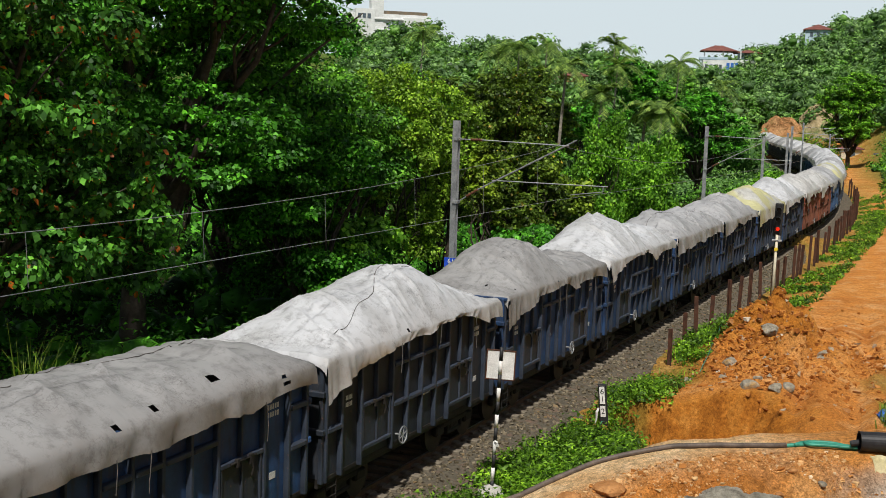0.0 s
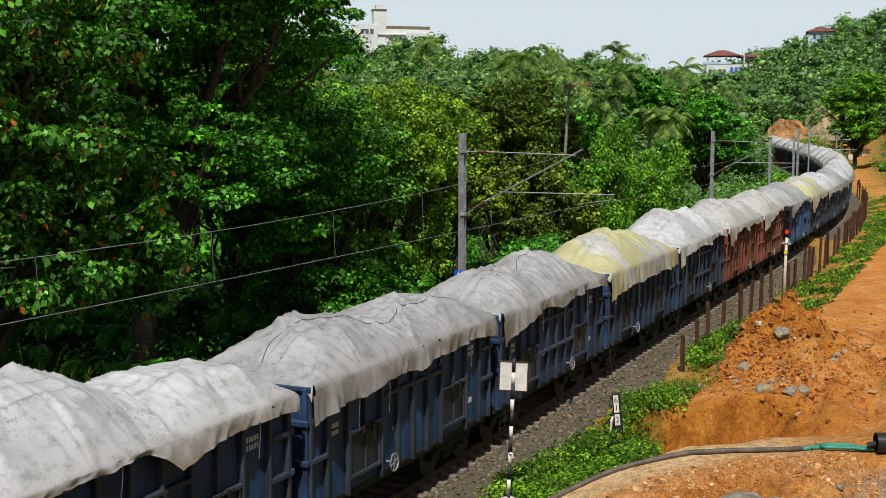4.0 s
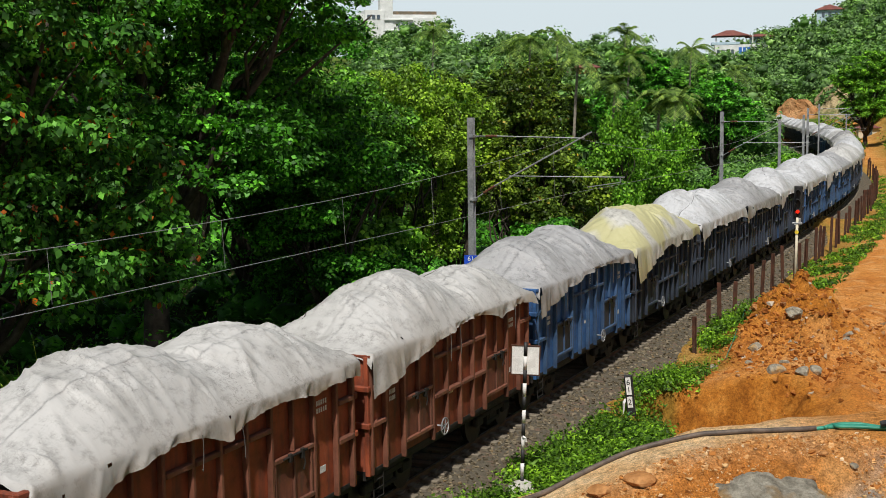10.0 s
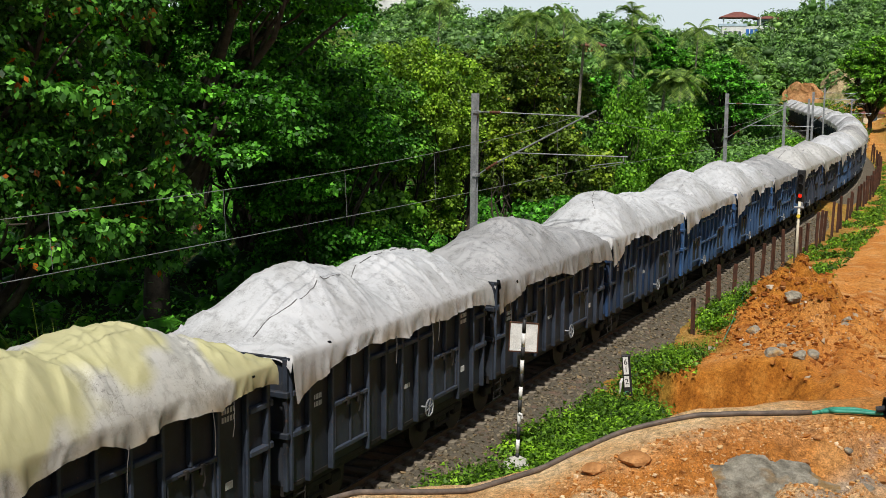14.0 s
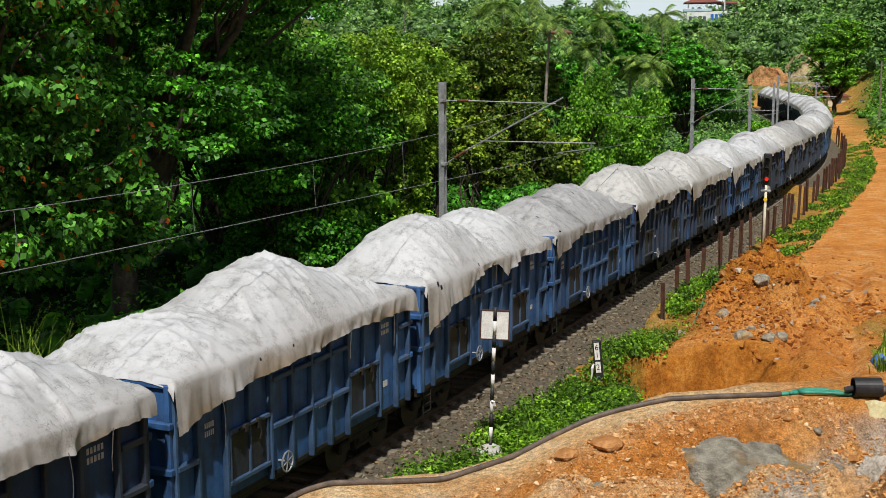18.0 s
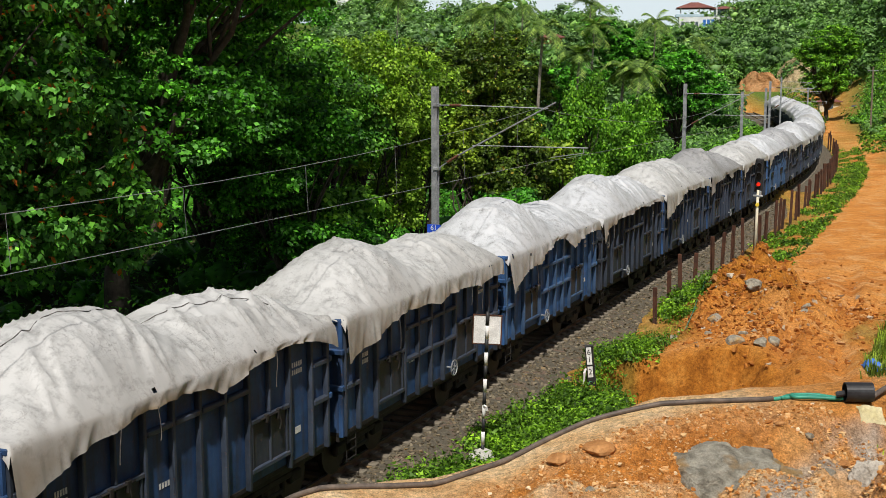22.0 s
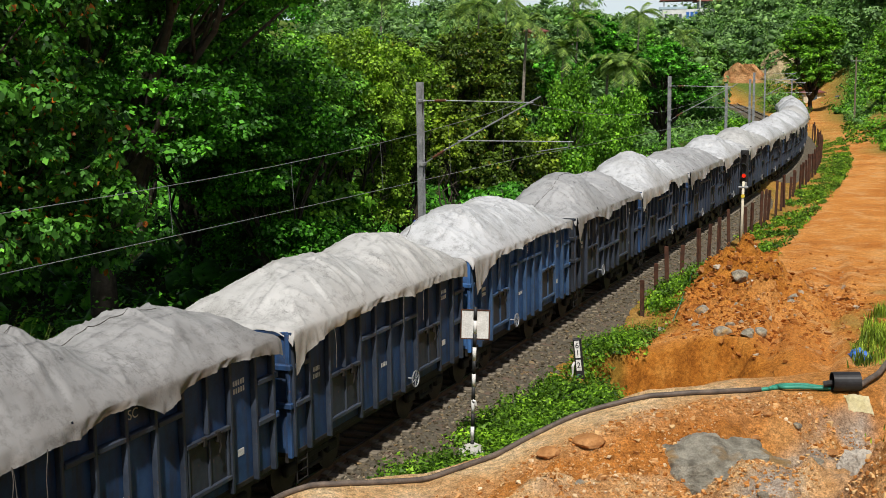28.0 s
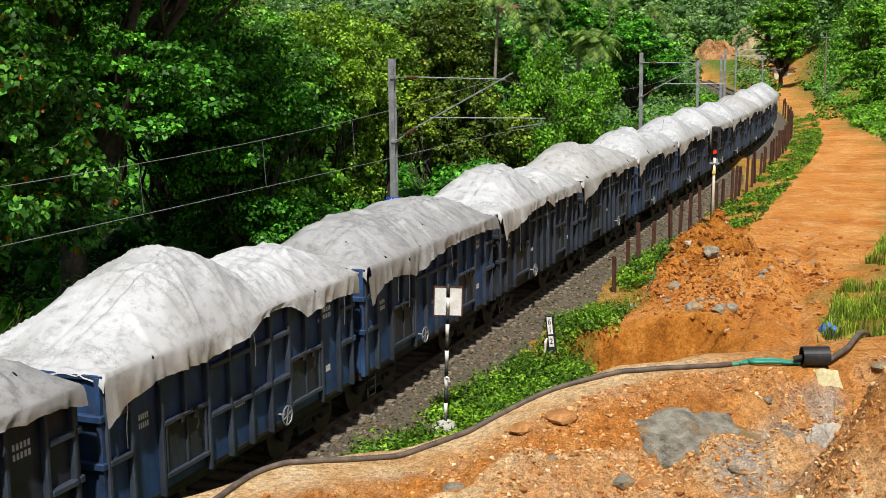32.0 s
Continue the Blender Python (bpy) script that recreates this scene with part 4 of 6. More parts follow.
    e0[ns:-ns, 2] -= 0.07 + 0.40 * np.exp(-np.abs((q0 - rg.uniform(-0.5, 0.5)) / rg.uniform(0.15, 0.4))) * rg.uniform(0.1, 0.8) + 0.25 * np.abs(q0) ** 6
    e1[:, 0] += 0.04
    e1[ns:-ns, 2] -= 0.12 + 0.10 * rg.random()
    P = np.concatenate([e0[None], P, e1[None]], 0)
    S = np.concatenate([S[:1], S, S[-1:]], 0)
    mat, word = SHEETS[colour]
    torn = np.zeros((P.shape[0] - 1, P.shape[1] - 1), bool)
    worn = 9 if colour in ("grey", "dark") else 4
    for _ in range(rg.integers(1, worn)):
        i, j = rg.integers(2, nx - 6), ns + rg.integers(-3, 2) if rg.random() < (0.7 if worn == 9 else 1.1) else rg.integers(ns, ns + ny // 2)
        torn[i:i + rg.integers(1, 3), j] = True
    torn[0:2 + rg.integers(0, 3), ns - 2:ns + rg.integers(-1, 2)] = worn == 9
    me = sheet("cover_sheet", P, mat, torn=torn)
    at = me.attributes.new("stain", "FLOAT", "POINT")
    at.data.foreach_set("value", np.ascontiguousarray(np.clip(S, 0, 1).ravel(), np.float32))
    ob = thing("cover_sheet", f"{word} sheet tied over a heaped wagon load", "tarpaulin", group="cover sheets of the train", data=me)
    # ropes and seams across the sheet
    for i in range(rg.integers(0, 2)):
        a, b, ph = rg.uniform(-0.75, 0.6), rg.uniform(-0.45, 0.45), rg.uniform(0, 6)
        rx = np.linspace(x0 + rg.uniform(0.2, 2.5), x1 - rg.uniform(0.2, 2.5), 46)
        qs = np.clip(a + b * (rx / 4.7) + 0.14 * np.sin(rx * 1.1 + ph) + 0.05 * np.sin(rx * 2.7 + ph), -0.96, 0.96)
        g = Geo()
        g.tube(list(zip(rx, qs * W, top(rx, qs) + 0.006)), 0.009, 4)
        part("tie_rope", g, M_rope, ob)
    # loose rope ends below the hem
    for i in range(3):
        k = rg.integers(8, nx - 8)
        p = P[k, 0]
        q = [(p[0] + 0.05 * math.sin(3 * f + i), p[1] - 0.02 - 0.03 * f, p[2] + 0.05 - rg.uniform(0.5, 0.9) * f) for f in (0, 0.25, 0.5, 0.75, 1)]
        g = Geo()
        g.tube(q, 0.009, 4)
        part("loose_rope", g, M_rope, ob)
    return ob


def any_heap(seed):
    r = random.Random(seed)
    return [(0.33 + r.uniform(-0.05, 0.06), r.uniform(0.95, 1.2), r.uniform(0.18, 0.24)), (0.75 + r.uniform(-0.06, 0.05), r.uniform(0.5, 0.9), r.uniform(0.16, 0.24))]


def any_hem(seed):
    r = random.Random(seed)
    return [(0, r.uniform(0.8, 1.1)), (0.1, r.uniform(0.5, 0.7)), (0.4, r.uniform(0.2, 0.35)), (0.52, r.uniform(0.12, 0.25)), (0.58, r.uniform(0.4, 0.55)), (0.8, r.uniform(0.25, 0.45)), (1, r.uniform(0.35, 0.5))]


# wagon: paint, sheet, bare length at its near end, heaps under the sheet, line of its hem
TRAIN = {
    -10: ("blue", "dark", 0, [(.3, .45, .3), (.7, .3, .3)], [(0, .6), (.5, .55), (.75, .5), (1, .4)]),
    -9: ("slate", "white", 0, [(.34, .8, .2), (.58, 1.1, .2)], [(0, .95), (.12, .5), (.5, .22), (.75, .12), (.88, .45), (1, .45)]),
    -8: ("blue", "dark", .12, [(.38, 1.12, .19), (.8, .3, .25)], [(0, .95), (.15, .55), (.42, .25), (.55, .2), (.62, .5), (.8, .35), (1, .5)]),
    -7: ("blue", "white", 0, [(.38, 1.15, .2), (.8, .6, .2)], [(0, .8), (.1, .5), (.42, .15), (.54, .12), (.6, .5), (1, .35)]),
    -6: ("blue", "grey", .1, [(.28, .75, .18), (.7, .65, .25)], [(0, .8), (.2, .6), (.5, .55), (.7, .45), (1, .5)]),
    -5: ("blue", "grey", .05, [(.28, .75, .2), (.65, .9, .2)], [(0, .9), (.2, .5), (.38, .3), (.5, .5), (.7, .3), (1, .4)]),
    -4: ("blue", "yellow", .05, [(.34, 1.0, .2), (.66, .75, .2)], [(0, 1.0), (.1, .85), (.4, .75), (.6, .7), (.85, .75), (1, .65)]),
    -3: ("blue", "white", .05, [(.36, 1.15, .2), (.76, .9, .18)], [(0, .9), (.1, .5), (.5, .35), (.6, .45), (.7, .2), (.82, .15), (1, .45)]),
    -2: ("red", "cream", .25, [(.34, 1.1, .21), (.72, .9, .2)], [(0, .8), (.06, 1.0), (.15, .5), (.38, .2), (.48, .5), (.6, .25), (.8, .35), (1, .35)]),
    -1: ("red", "cream", .05, [(.36, 1.1, .21), (.78, .75, .2)], [(0, .95), (.12, .7), (.42, .2), (.65, .15), (.75, .4), (.86, .2), (1, .35)]),
    0: ("bright", "grey", .1, [(.3, 1.0, .2), (.65, 1.0, .2)], [(0, .9), (.1, .6), (.3, .3), (.5, .15), (.7, .12), (.85, .3), (1, .45)]),
    1: ("slate", "yellow", 0, [(.33, 1.15, .2), (.66, .95, .2)], [(0, 1.25), (.07, 1.1), (.3, .55), (.5, .3), (.56, .5), (.74, .35), (.8, .45), (1, .4)]),
    2: ("slate", "white", .05, [(.3, 1.1, .18), (.74, .9, .24)], [(0, .9), (.1, .6), (.34, .35), (.48, .5), (.7, .45), (1, .55)]),
    3: ("slate", "grey", .08, [(.42, 1.0, .26), (.85, .35, .2)], [(0, .9), (.1, .6), (.4, .4), (.6, .65), (1, .65)]),
    4: ("blue", "white", 0, [(.3, 1.15, .19), (.7, .75, .22)], [(0, .95), (.08, .75), (.14, .4), (.42, .3), (.5, .55), (.8, .45), (1, .4)]),
    5: ("bright", "white", .05, [(.2, .5, .18), (.56, 1.1, .22)], [(0, .9), (.1, .7), (.5, .45), (.8, .4), (1, .5)]),
    6: ("bright", "white", .2, [(.3, 1.2, .2), (.74, .98, .18)], [(0, 1.2), (.07, .9), (.25, .6), (.4, .2), (.5, .15), (.57, .6), (.7, .25), (.86, .3), (1, .4)]),
    7: ("bright", "grey", .05, [(.26, .75, .2), (.62, .9, .22)], [(0, .8), (.1, .55), (.4, .35), (.5, .4), (.75, .3), (.85, .35), (1, .3)]),
    8: ("blue", "cream", .08, [(.3, 1.15, .2), (.7, .8, .2)], [(0, .95), (.1, .6), (.4, .25), (.5, .3), (.55, .5), (.7, .2), (.86, .15), (1, .5)]),
    9: ("blue", "cream", .05, [(.28, 1.08, .18), (.74, .7, .28)], [(0, 1.0), (.12, .75), (.2, .5), (.5, .5), (.8, .5), (1, .45)]),
    10: ("bright", "white", .1, [(.3, 1.22, .2), (.74, .6, .22)], [(0, 1.1), (.05, .95), (.12, .72), (.25, .6), (.4, .25), (.52, .12), (.58, .2), (.63, .55), (.7, .45), (1, .35)]),
    11: ("slate", "white", 0, [(.36, 1.12, .2), (.72, .85, .2)], [(0, .9), (.05, .5), (.15, .35), (.4, .25), (.7, .2), (1, .3)]),
    12: ("blue", "cream", .05, [(.26, 1.0, .19), (.64, 1.0, .22)], [(0, 1.1), (.18, .65), (.36, .25), (.6, .3), (.8, .32), (1, .45)]),
    13: ("blue", "dark", .08, [(.3, 1.1, .19), (.74, .72, .2)], [(0, 1.0), (.08, .5), (.35, .3), (.5, .15), (.58, .5), (.7, .2), (1, .35)]),
    14: ("blue", "cream", .05, [(.33, .85, .22), (.7, .88, .22)], [(0, .9), (.05, .5), (.3, .25), (.6, .3), (1, .4)]),
    15: ("bright", "white", .03, [(.3, .95, .2), (.62, .95, .22)], [(0, 1.0), (.05, .8), (.14, .35), (.4, .25), (.8, .2), (1, .35)]),
    16: ("slate", "grey", .08, [(.34, 1.12, .2), (.74, .82, .2)], [(0, .9), (.06, .4), (.25, .25), (.4, .5), (.6, .3), (.85, .25), (1, .35)]),
    17: ("blue", "white", .05, [(.38, 1.22, .2), (.8, .6, .2)], [(0, .9), (.05, .6), (.3, .5), (.45, .35), (.55, .15), (.65, .15), (.72, .5), (1, .5)]),
    18: ("blue", "grey", .05, [(.3, .72, .25), (.65, .72, .28)], [(0, .9), (.1, .5), (.3, .7), (.45, .4), (1, .4)])}
for n_, c_ in ((-11, "blue cream"), (-12, "blue white"), (19, "slate white"), (20, "slate cream"), (21, "blue white"), (22, "blue white"), (23, "slate white"), (24, "blue white"), (25, "blue cream"), (26, "blue white"), (27, "slate white"), (28, "blue white")):
    TRAIN[n_] = (*c_.split(), 0.05, any_heap(n_ + 200), any_hem(n_ + 300))
ROLLING = []
for n_, (cw, cs, st_, hp_, hm_) in TRAIN.items():
    w_ = wagon(cw, n_ + 50)
    c_ = cover(cs, n_ + 80, hp_, hm_, st_, -10 < n_ < 20)
    ROLLING.append((n_, w_, c_))
    if n_ in (-10, -2):
        lettering(w_, "zone_marking", "WR", 0.26, -0.4 if n_ == -10 else -3.5, 3.2, M_mark, w_)
    if n_ == 0:
        lettering(w_, "zone_marking", "GY\nSE", 0.26, 0.36, 3.3, M_mark, w_)
    if n_ == 15:
        lettering(w_, "zone_marking", "GY\nSE", 0.26, 0.36, 3.3, M_mark, w_)
    if n_ == 13:
        lettering(w_, "zone_marking", "SC", 0.24, 0.3, 3.3, M_mark, w_)


def motions():
    """The train rolls along the line towards the eye and past it."""
    for n_, w_, c_ in ROLLING:
        rows = []
        for i in range(33):
            s = 99.2 + L_WAGON * n_ + HB - 0.1 - travel(i)
            p = (along(s - 3.1, 0, RAIL_Z) + along(s + 3.1, 0, RAIL_Z)) / 2
            rows.append((float(i), Matrix.Translation(p) @ pose(0, 0, 0, 0, 0, 90 - line_heading(s))))
        walk(w_, rows)
        walk(c_, rows)

# ---- trees ----
def leaves(rg, C, R, n, size, flat=0.7, up=0.5, droop=0.0, thin=0.42, three=False):
    """Leaf corners: n leaves round each clump at C with radius R."""
    m = len(C)
    N = m * n
    d = rg.normal(size=(N, 3))
    d /= np.linalg.norm(d, axis=1, keepdims=True)
    k = np.repeat(np.arange(m), n)
    rad = R[k] * rg.uniform(0.25, 1.0, N) ** 0.45
    p = C[k] + d * rad[:, None] * np.array([1, 1, flat])
    nrm = d * (1 - up) + np.array([0, 0, up]) + rg.normal(0, 0.35, (N, 3))
    nrm /= np.linalg.norm(nrm, axis=1, keepdims=True)
    ax = np.cross(nrm, rg.normal(size=(N, 3)))
    ax += np.array([0, 0, -droop])
    ax /= np.linalg.norm(ax, axis=1, keepdims=True) + 1e-9
    sd = np.cross(nrm, ax)
    sd /= np.linalg.norm(sd, axis=1, keepdims=True) + 1e-9
    L = size * rg.uniform(0.6, 1.35, N)[:, None]
    a = p
    b = p + ax * L * 0.5 + sd * L * thin
    c = p + ax * L - nrm * L * 0.12
    e = p + ax * L * 0.5 - sd * L * thin
    if three:
        return np.stack([a - sd * L * thin * 0.8, a + sd * L * thin * 0.8, c], 1).reshape(-1, 3)
    return np.stack([a, b, c, e], 1).reshape(-1, 3)


def bushes(name, rg, C, R, n, size, mat, flat=0.7, up=0.5, droop=0.1, heart=(0.3, 0.78)):
    """Leafy clumps for things far off: an uneven dense heart with loose leaves round it."""
    g = (1 + 5 ** 0.5) / 2
    ico = np.array([(-1, g, 0), (1, g, 0), (-1, -g, 0), (1, -g, 0), (0, -1, g), (0, 1, g), (0, -1, -g), (0, 1, -g), (g, 0, -1), (g, 0, 1), (-g, 0, -1), (-g, 0, 1)]) / math.hypot(1, g)
    tri = np.array([(0, 11, 5), (0, 5, 1), (0, 1, 7), (0, 7, 10), (0, 10, 11), (1, 5, 9), (5, 11, 4), (11, 10, 2), (10, 7, 6), (7, 1, 8), (3, 9, 4), (3, 4, 2), (3, 2, 6), (3, 6, 8), (3, 8, 9), (4, 9, 5), (2, 4, 11), (6, 2, 10), (8, 6, 7), (9, 8, 1)])
    m = len(C)
    V = ico[None] * rg.uniform(*heart, (m, 12, 1)) * R[:, None, None] * np.array([1, 1, flat]) + C[:, None]
    lv = leaves(rg, C, R, n, size, flat, up, droop, 0.45, True)
    k = len(lv) // 3
    F = np.concatenate([(np.arange(m)[:, None, None] * 12 + tri[None]).reshape(-1, 3), (12 * m + np.arange(3 * k)).reshape(-1, 3)])
    P = np.concatenate([V.reshape(-1, 3), lv])
    me = bpy.data.meshes.new(name)
    me.vertices.add(len(P))
    me.vertices.foreach_set("co", np.ascontiguousarray(P, np.float32).ravel())
    me.loops.add(F.size)
    me.loops.foreach_set("vertex_index", np.ascontiguousarray(F, np.int32).ravel())
    me.polygons.add(len(F))
    me.polygons.foreach_set("loop_start", np.arange(0, F.size, 3, dtype=np.int32))
    me.update(calc_edges=True)
    me.materials.append(mat)
    return me


def lobes_to_clumps(rg, lobes, per, rc, inside=0.25, lower=-0.75):
    """Clump centres over the lobes of a crown (x, y, z, rx, rz)."""
    C, R = [], []
    area = np.array([q[3] * (q[3] + q[4]) for q in lobes])
    cnt = np.maximum(3, (per * area / area.sum()).astype(int))
    for (x, y, z, rx, rz), n in zip(lobes, cnt):
        d = rg.normal(size=(n * 2, 3))
        d /= np.linalg.norm(d, axis=1, keepdims=True)
        d = d[d[:, 2] > lower][:n]
        f = np.where(rg.random(len(d)) < inside, rg.uniform(0.3, 0.8, len(d)), rg.uniform(0.82, 1.05, len(d)))
        C.append(np.array([x, y, z]) + d * f[:, None] * np.array([rx, rx, rz]))
        R.append(rc * rg.uniform(0.6, 1.3, len(d)))
    return np.concatenate(C), np.concatenate(R)


def wiggle(rg, a, b, n, amp):
    a, b = np.array(a, float), np.array(b, float)
    t = np.linspace(0, 1, n)[:, None]
    q = a + (b - a) * t
    q[1:-1] += rg.normal(0, amp, (n - 2, 3)) * np.array([1, 1, 0.5])
    q[1:-1, 2] += np.sin(t[1:-1, 0] * np.pi) * amp * 0.8
    return q


def tree(label, x, y, height, radius, seed, mat, clumps=160, per=120, leaf=0.22, rc=1.0, flat=0.6, up=0.45, droop=0.15, trunk=0.28, bole=0.3, lobes=9, bark=None, inside=0.25, lower=-0.75, squash=0.5, lean=(0, 0), category="tree", thin=0.42):
    """A broad-leaved tree: tapered trunk, forking limbs, crown of leafy clumps."""
    rg = np.random.default_rng(seed)
    z0 = land_z(x, y) - 0.15
    t = thing("tree", label, category, Matrix.Translation((x, y, z0)))
    H = height
    lob = [(lean[0] * 0.7, lean[1] * 0.7, H * 0.80, radius * 0.62, H * 0.20)]
    for i in range(lobes):
        a = 6.283 * i / lobes + rg.uniform(-0.4, 0.4)
        q = rg.uniform(0.45, 0.72) * radius
        lob.append((math.cos(a) * q + lean[0], math.sin(a) * q + lean[1], H * rg.uniform(bole + 0.18, 0.86), radius * rg.uniform(0.30, 0.46), radius * squash * rg.uniform(0.42, 0.8)))
    C, R = lobes_to_clumps(rg, lob, clumps, rc, inside, lower)
    if math.hypot(x, y) > 85:
        part("crown", bushes("crown", rg, C, R * 0.8, per // 2, leaf, mat, max(flat, 0.45), up, droop), None, t)
    else:
        part("crown", quads("crown", leaves(rg, C, R, per, leaf, flat, up, droop, thin), mat), None, t)
    fork = np.array([lean[0] * 0.25, lean[1] * 0.25, H * bole])
    g = Geo()
    b = bark or M_bark
    g.tube(wiggle(rg, (0, 0, -0.2), fork, 5, 0.08), np.linspace(trunk * 1.25, trunk * 0.85, 5), 10)
    part("trunk", g, b, t, smooth=True)
    for i, q in enumerate(lob):
        end = np.array(q[:3])
        mid = wiggle(rg, fork - np.array([0, 0, rg.uniform(0, 0.5)]), end, 6, 0.28)
        g = Geo()
        g.tube(mid, np.linspace(trunk * 0.6, trunk * 0.16, 6), 7)
        for j in range(3):
            s = mid[rg.integers(2, 5)]
            e = end + rg.normal(0, 0.5, 3) * np.array([q[3], q[3], q[4]])
            g.tube(wiggle(rg, s, e, 5, 0.15), np.linspace(trunk * 0.28, trunk * 0.06, 5), 5)
        part("limb", g, b, t, smooth=True)
    return t


def palm(label, x, y, height, seed, frond=3.6, lean=(0.6, 0.2), n=20, mat=None, z0=None, dry=0):
    """A coconut palm with feathered fronds."""
    rg = np.random.default_rng(seed)
    z0 = land_z(x, y) - 0.1 if z0 is None else z0
    t = thing("palm_tree", label, "palm tree", Matrix.Translation((x, y, z0)))
    top = np.array([lean[0], lean[1], height])
    g = Geo()
    s = np.linspace(0, 1, 9)
    pts = np.stack([lean[0] * s ** 1.6, lean[1] * s ** 1.6, height * s], -1)
    g.tube(pts, np.linspace(0.19, 0.10, 9), 8)
    part("trunk", g, M_bark_pale, t, smooth=True)
    for i in range(n):
        a = 2.399 * i + rg.uniform(-0.2, 0.2)
        el = rg.uniform(-0.5, 1.15)
        L = frond * rg.uniform(0.8, 1.1)
        q = np.linspace(0, 1, 9)
        r = L * q * (math.cos(el) + 0.25 * (1 - q))
        z = L * (math.sin(el) * q - 0.75 * q ** 2.2 * (0.6 + 0.4 * math.cos(el)))
        ln = top + np.stack([r * math.cos(a), r * math.sin(a), z], -1)
        side = np.array([-math.sin(a), math.cos(a), 0])
        g = Geo()
        g.tube(ln, np.linspace(0.03, 0.008, 9) * frond / 3, 4)
        for j in range(1, 9):
            for w in (0, 0.33, 0.67):
                p = ln[j - 1] * (1 - w) + ln[j] * w
                tg = ln[j] - ln[j - 1]
                tg = tg / np.linalg.norm(tg)
                ll = 0.26 * frond * math.sin(math.pi * min(1, (j - 1 + w) / 8.2 + 0.1)) ** 0.6
                for sg in (-1, 1):
                    tip = p + side * sg * ll * 0.8 + tg * ll * 0.45 + np.array([0, 0, -0.35 * ll])
                    g.add([p, p + tg * 0.13, tip + tg * 0.02, tip], [(0, 1, 2, 3)])
        part("frond", g, mat or M_palm, t)
    return t


BIG = "tall spreading broad-leaved tree with dark green layered foliage"
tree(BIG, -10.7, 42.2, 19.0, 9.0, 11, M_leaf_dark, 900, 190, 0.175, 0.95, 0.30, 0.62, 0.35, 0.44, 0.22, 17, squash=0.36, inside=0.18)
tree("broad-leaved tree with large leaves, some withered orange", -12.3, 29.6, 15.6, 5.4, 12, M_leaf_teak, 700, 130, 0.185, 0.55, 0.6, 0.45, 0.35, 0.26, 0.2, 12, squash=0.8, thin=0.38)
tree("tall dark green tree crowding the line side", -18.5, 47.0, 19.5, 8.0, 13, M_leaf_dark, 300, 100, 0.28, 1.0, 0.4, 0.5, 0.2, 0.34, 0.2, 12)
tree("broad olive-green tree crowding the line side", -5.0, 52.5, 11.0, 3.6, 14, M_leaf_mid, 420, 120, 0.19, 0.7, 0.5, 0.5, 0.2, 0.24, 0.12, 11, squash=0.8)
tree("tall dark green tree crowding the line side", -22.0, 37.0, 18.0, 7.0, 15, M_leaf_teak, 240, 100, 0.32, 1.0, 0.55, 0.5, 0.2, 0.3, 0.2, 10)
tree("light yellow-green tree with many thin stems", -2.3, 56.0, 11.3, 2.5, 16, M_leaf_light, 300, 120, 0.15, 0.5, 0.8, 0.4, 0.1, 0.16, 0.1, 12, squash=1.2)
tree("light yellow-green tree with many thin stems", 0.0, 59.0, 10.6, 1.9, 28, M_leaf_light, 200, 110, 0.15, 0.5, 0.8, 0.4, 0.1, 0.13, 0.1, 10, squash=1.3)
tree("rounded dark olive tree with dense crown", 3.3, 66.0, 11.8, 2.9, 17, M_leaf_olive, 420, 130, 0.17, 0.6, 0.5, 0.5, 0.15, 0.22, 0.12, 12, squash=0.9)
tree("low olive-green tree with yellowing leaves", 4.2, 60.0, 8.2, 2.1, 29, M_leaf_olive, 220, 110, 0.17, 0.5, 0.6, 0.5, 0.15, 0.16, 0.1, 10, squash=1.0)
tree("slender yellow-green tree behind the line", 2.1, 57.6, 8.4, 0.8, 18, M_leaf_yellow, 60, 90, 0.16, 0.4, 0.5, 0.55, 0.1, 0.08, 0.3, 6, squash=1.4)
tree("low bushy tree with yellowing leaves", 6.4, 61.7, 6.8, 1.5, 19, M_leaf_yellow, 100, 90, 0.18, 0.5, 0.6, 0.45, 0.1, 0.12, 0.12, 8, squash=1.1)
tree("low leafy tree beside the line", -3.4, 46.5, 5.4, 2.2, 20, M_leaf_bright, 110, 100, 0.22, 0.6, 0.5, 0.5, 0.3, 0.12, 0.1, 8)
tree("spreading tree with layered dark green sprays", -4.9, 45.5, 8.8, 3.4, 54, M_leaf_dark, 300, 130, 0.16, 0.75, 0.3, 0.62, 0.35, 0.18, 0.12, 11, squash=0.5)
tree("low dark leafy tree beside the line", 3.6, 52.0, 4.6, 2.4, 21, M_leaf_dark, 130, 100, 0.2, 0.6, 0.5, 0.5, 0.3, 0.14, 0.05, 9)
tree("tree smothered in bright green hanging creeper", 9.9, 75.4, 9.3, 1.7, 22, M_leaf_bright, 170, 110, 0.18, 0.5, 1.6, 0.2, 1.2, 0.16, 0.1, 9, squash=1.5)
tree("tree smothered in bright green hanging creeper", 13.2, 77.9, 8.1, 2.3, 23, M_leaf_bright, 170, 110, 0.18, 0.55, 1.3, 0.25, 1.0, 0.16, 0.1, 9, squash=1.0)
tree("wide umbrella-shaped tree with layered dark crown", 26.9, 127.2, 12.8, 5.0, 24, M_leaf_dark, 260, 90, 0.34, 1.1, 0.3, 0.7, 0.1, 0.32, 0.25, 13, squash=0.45)
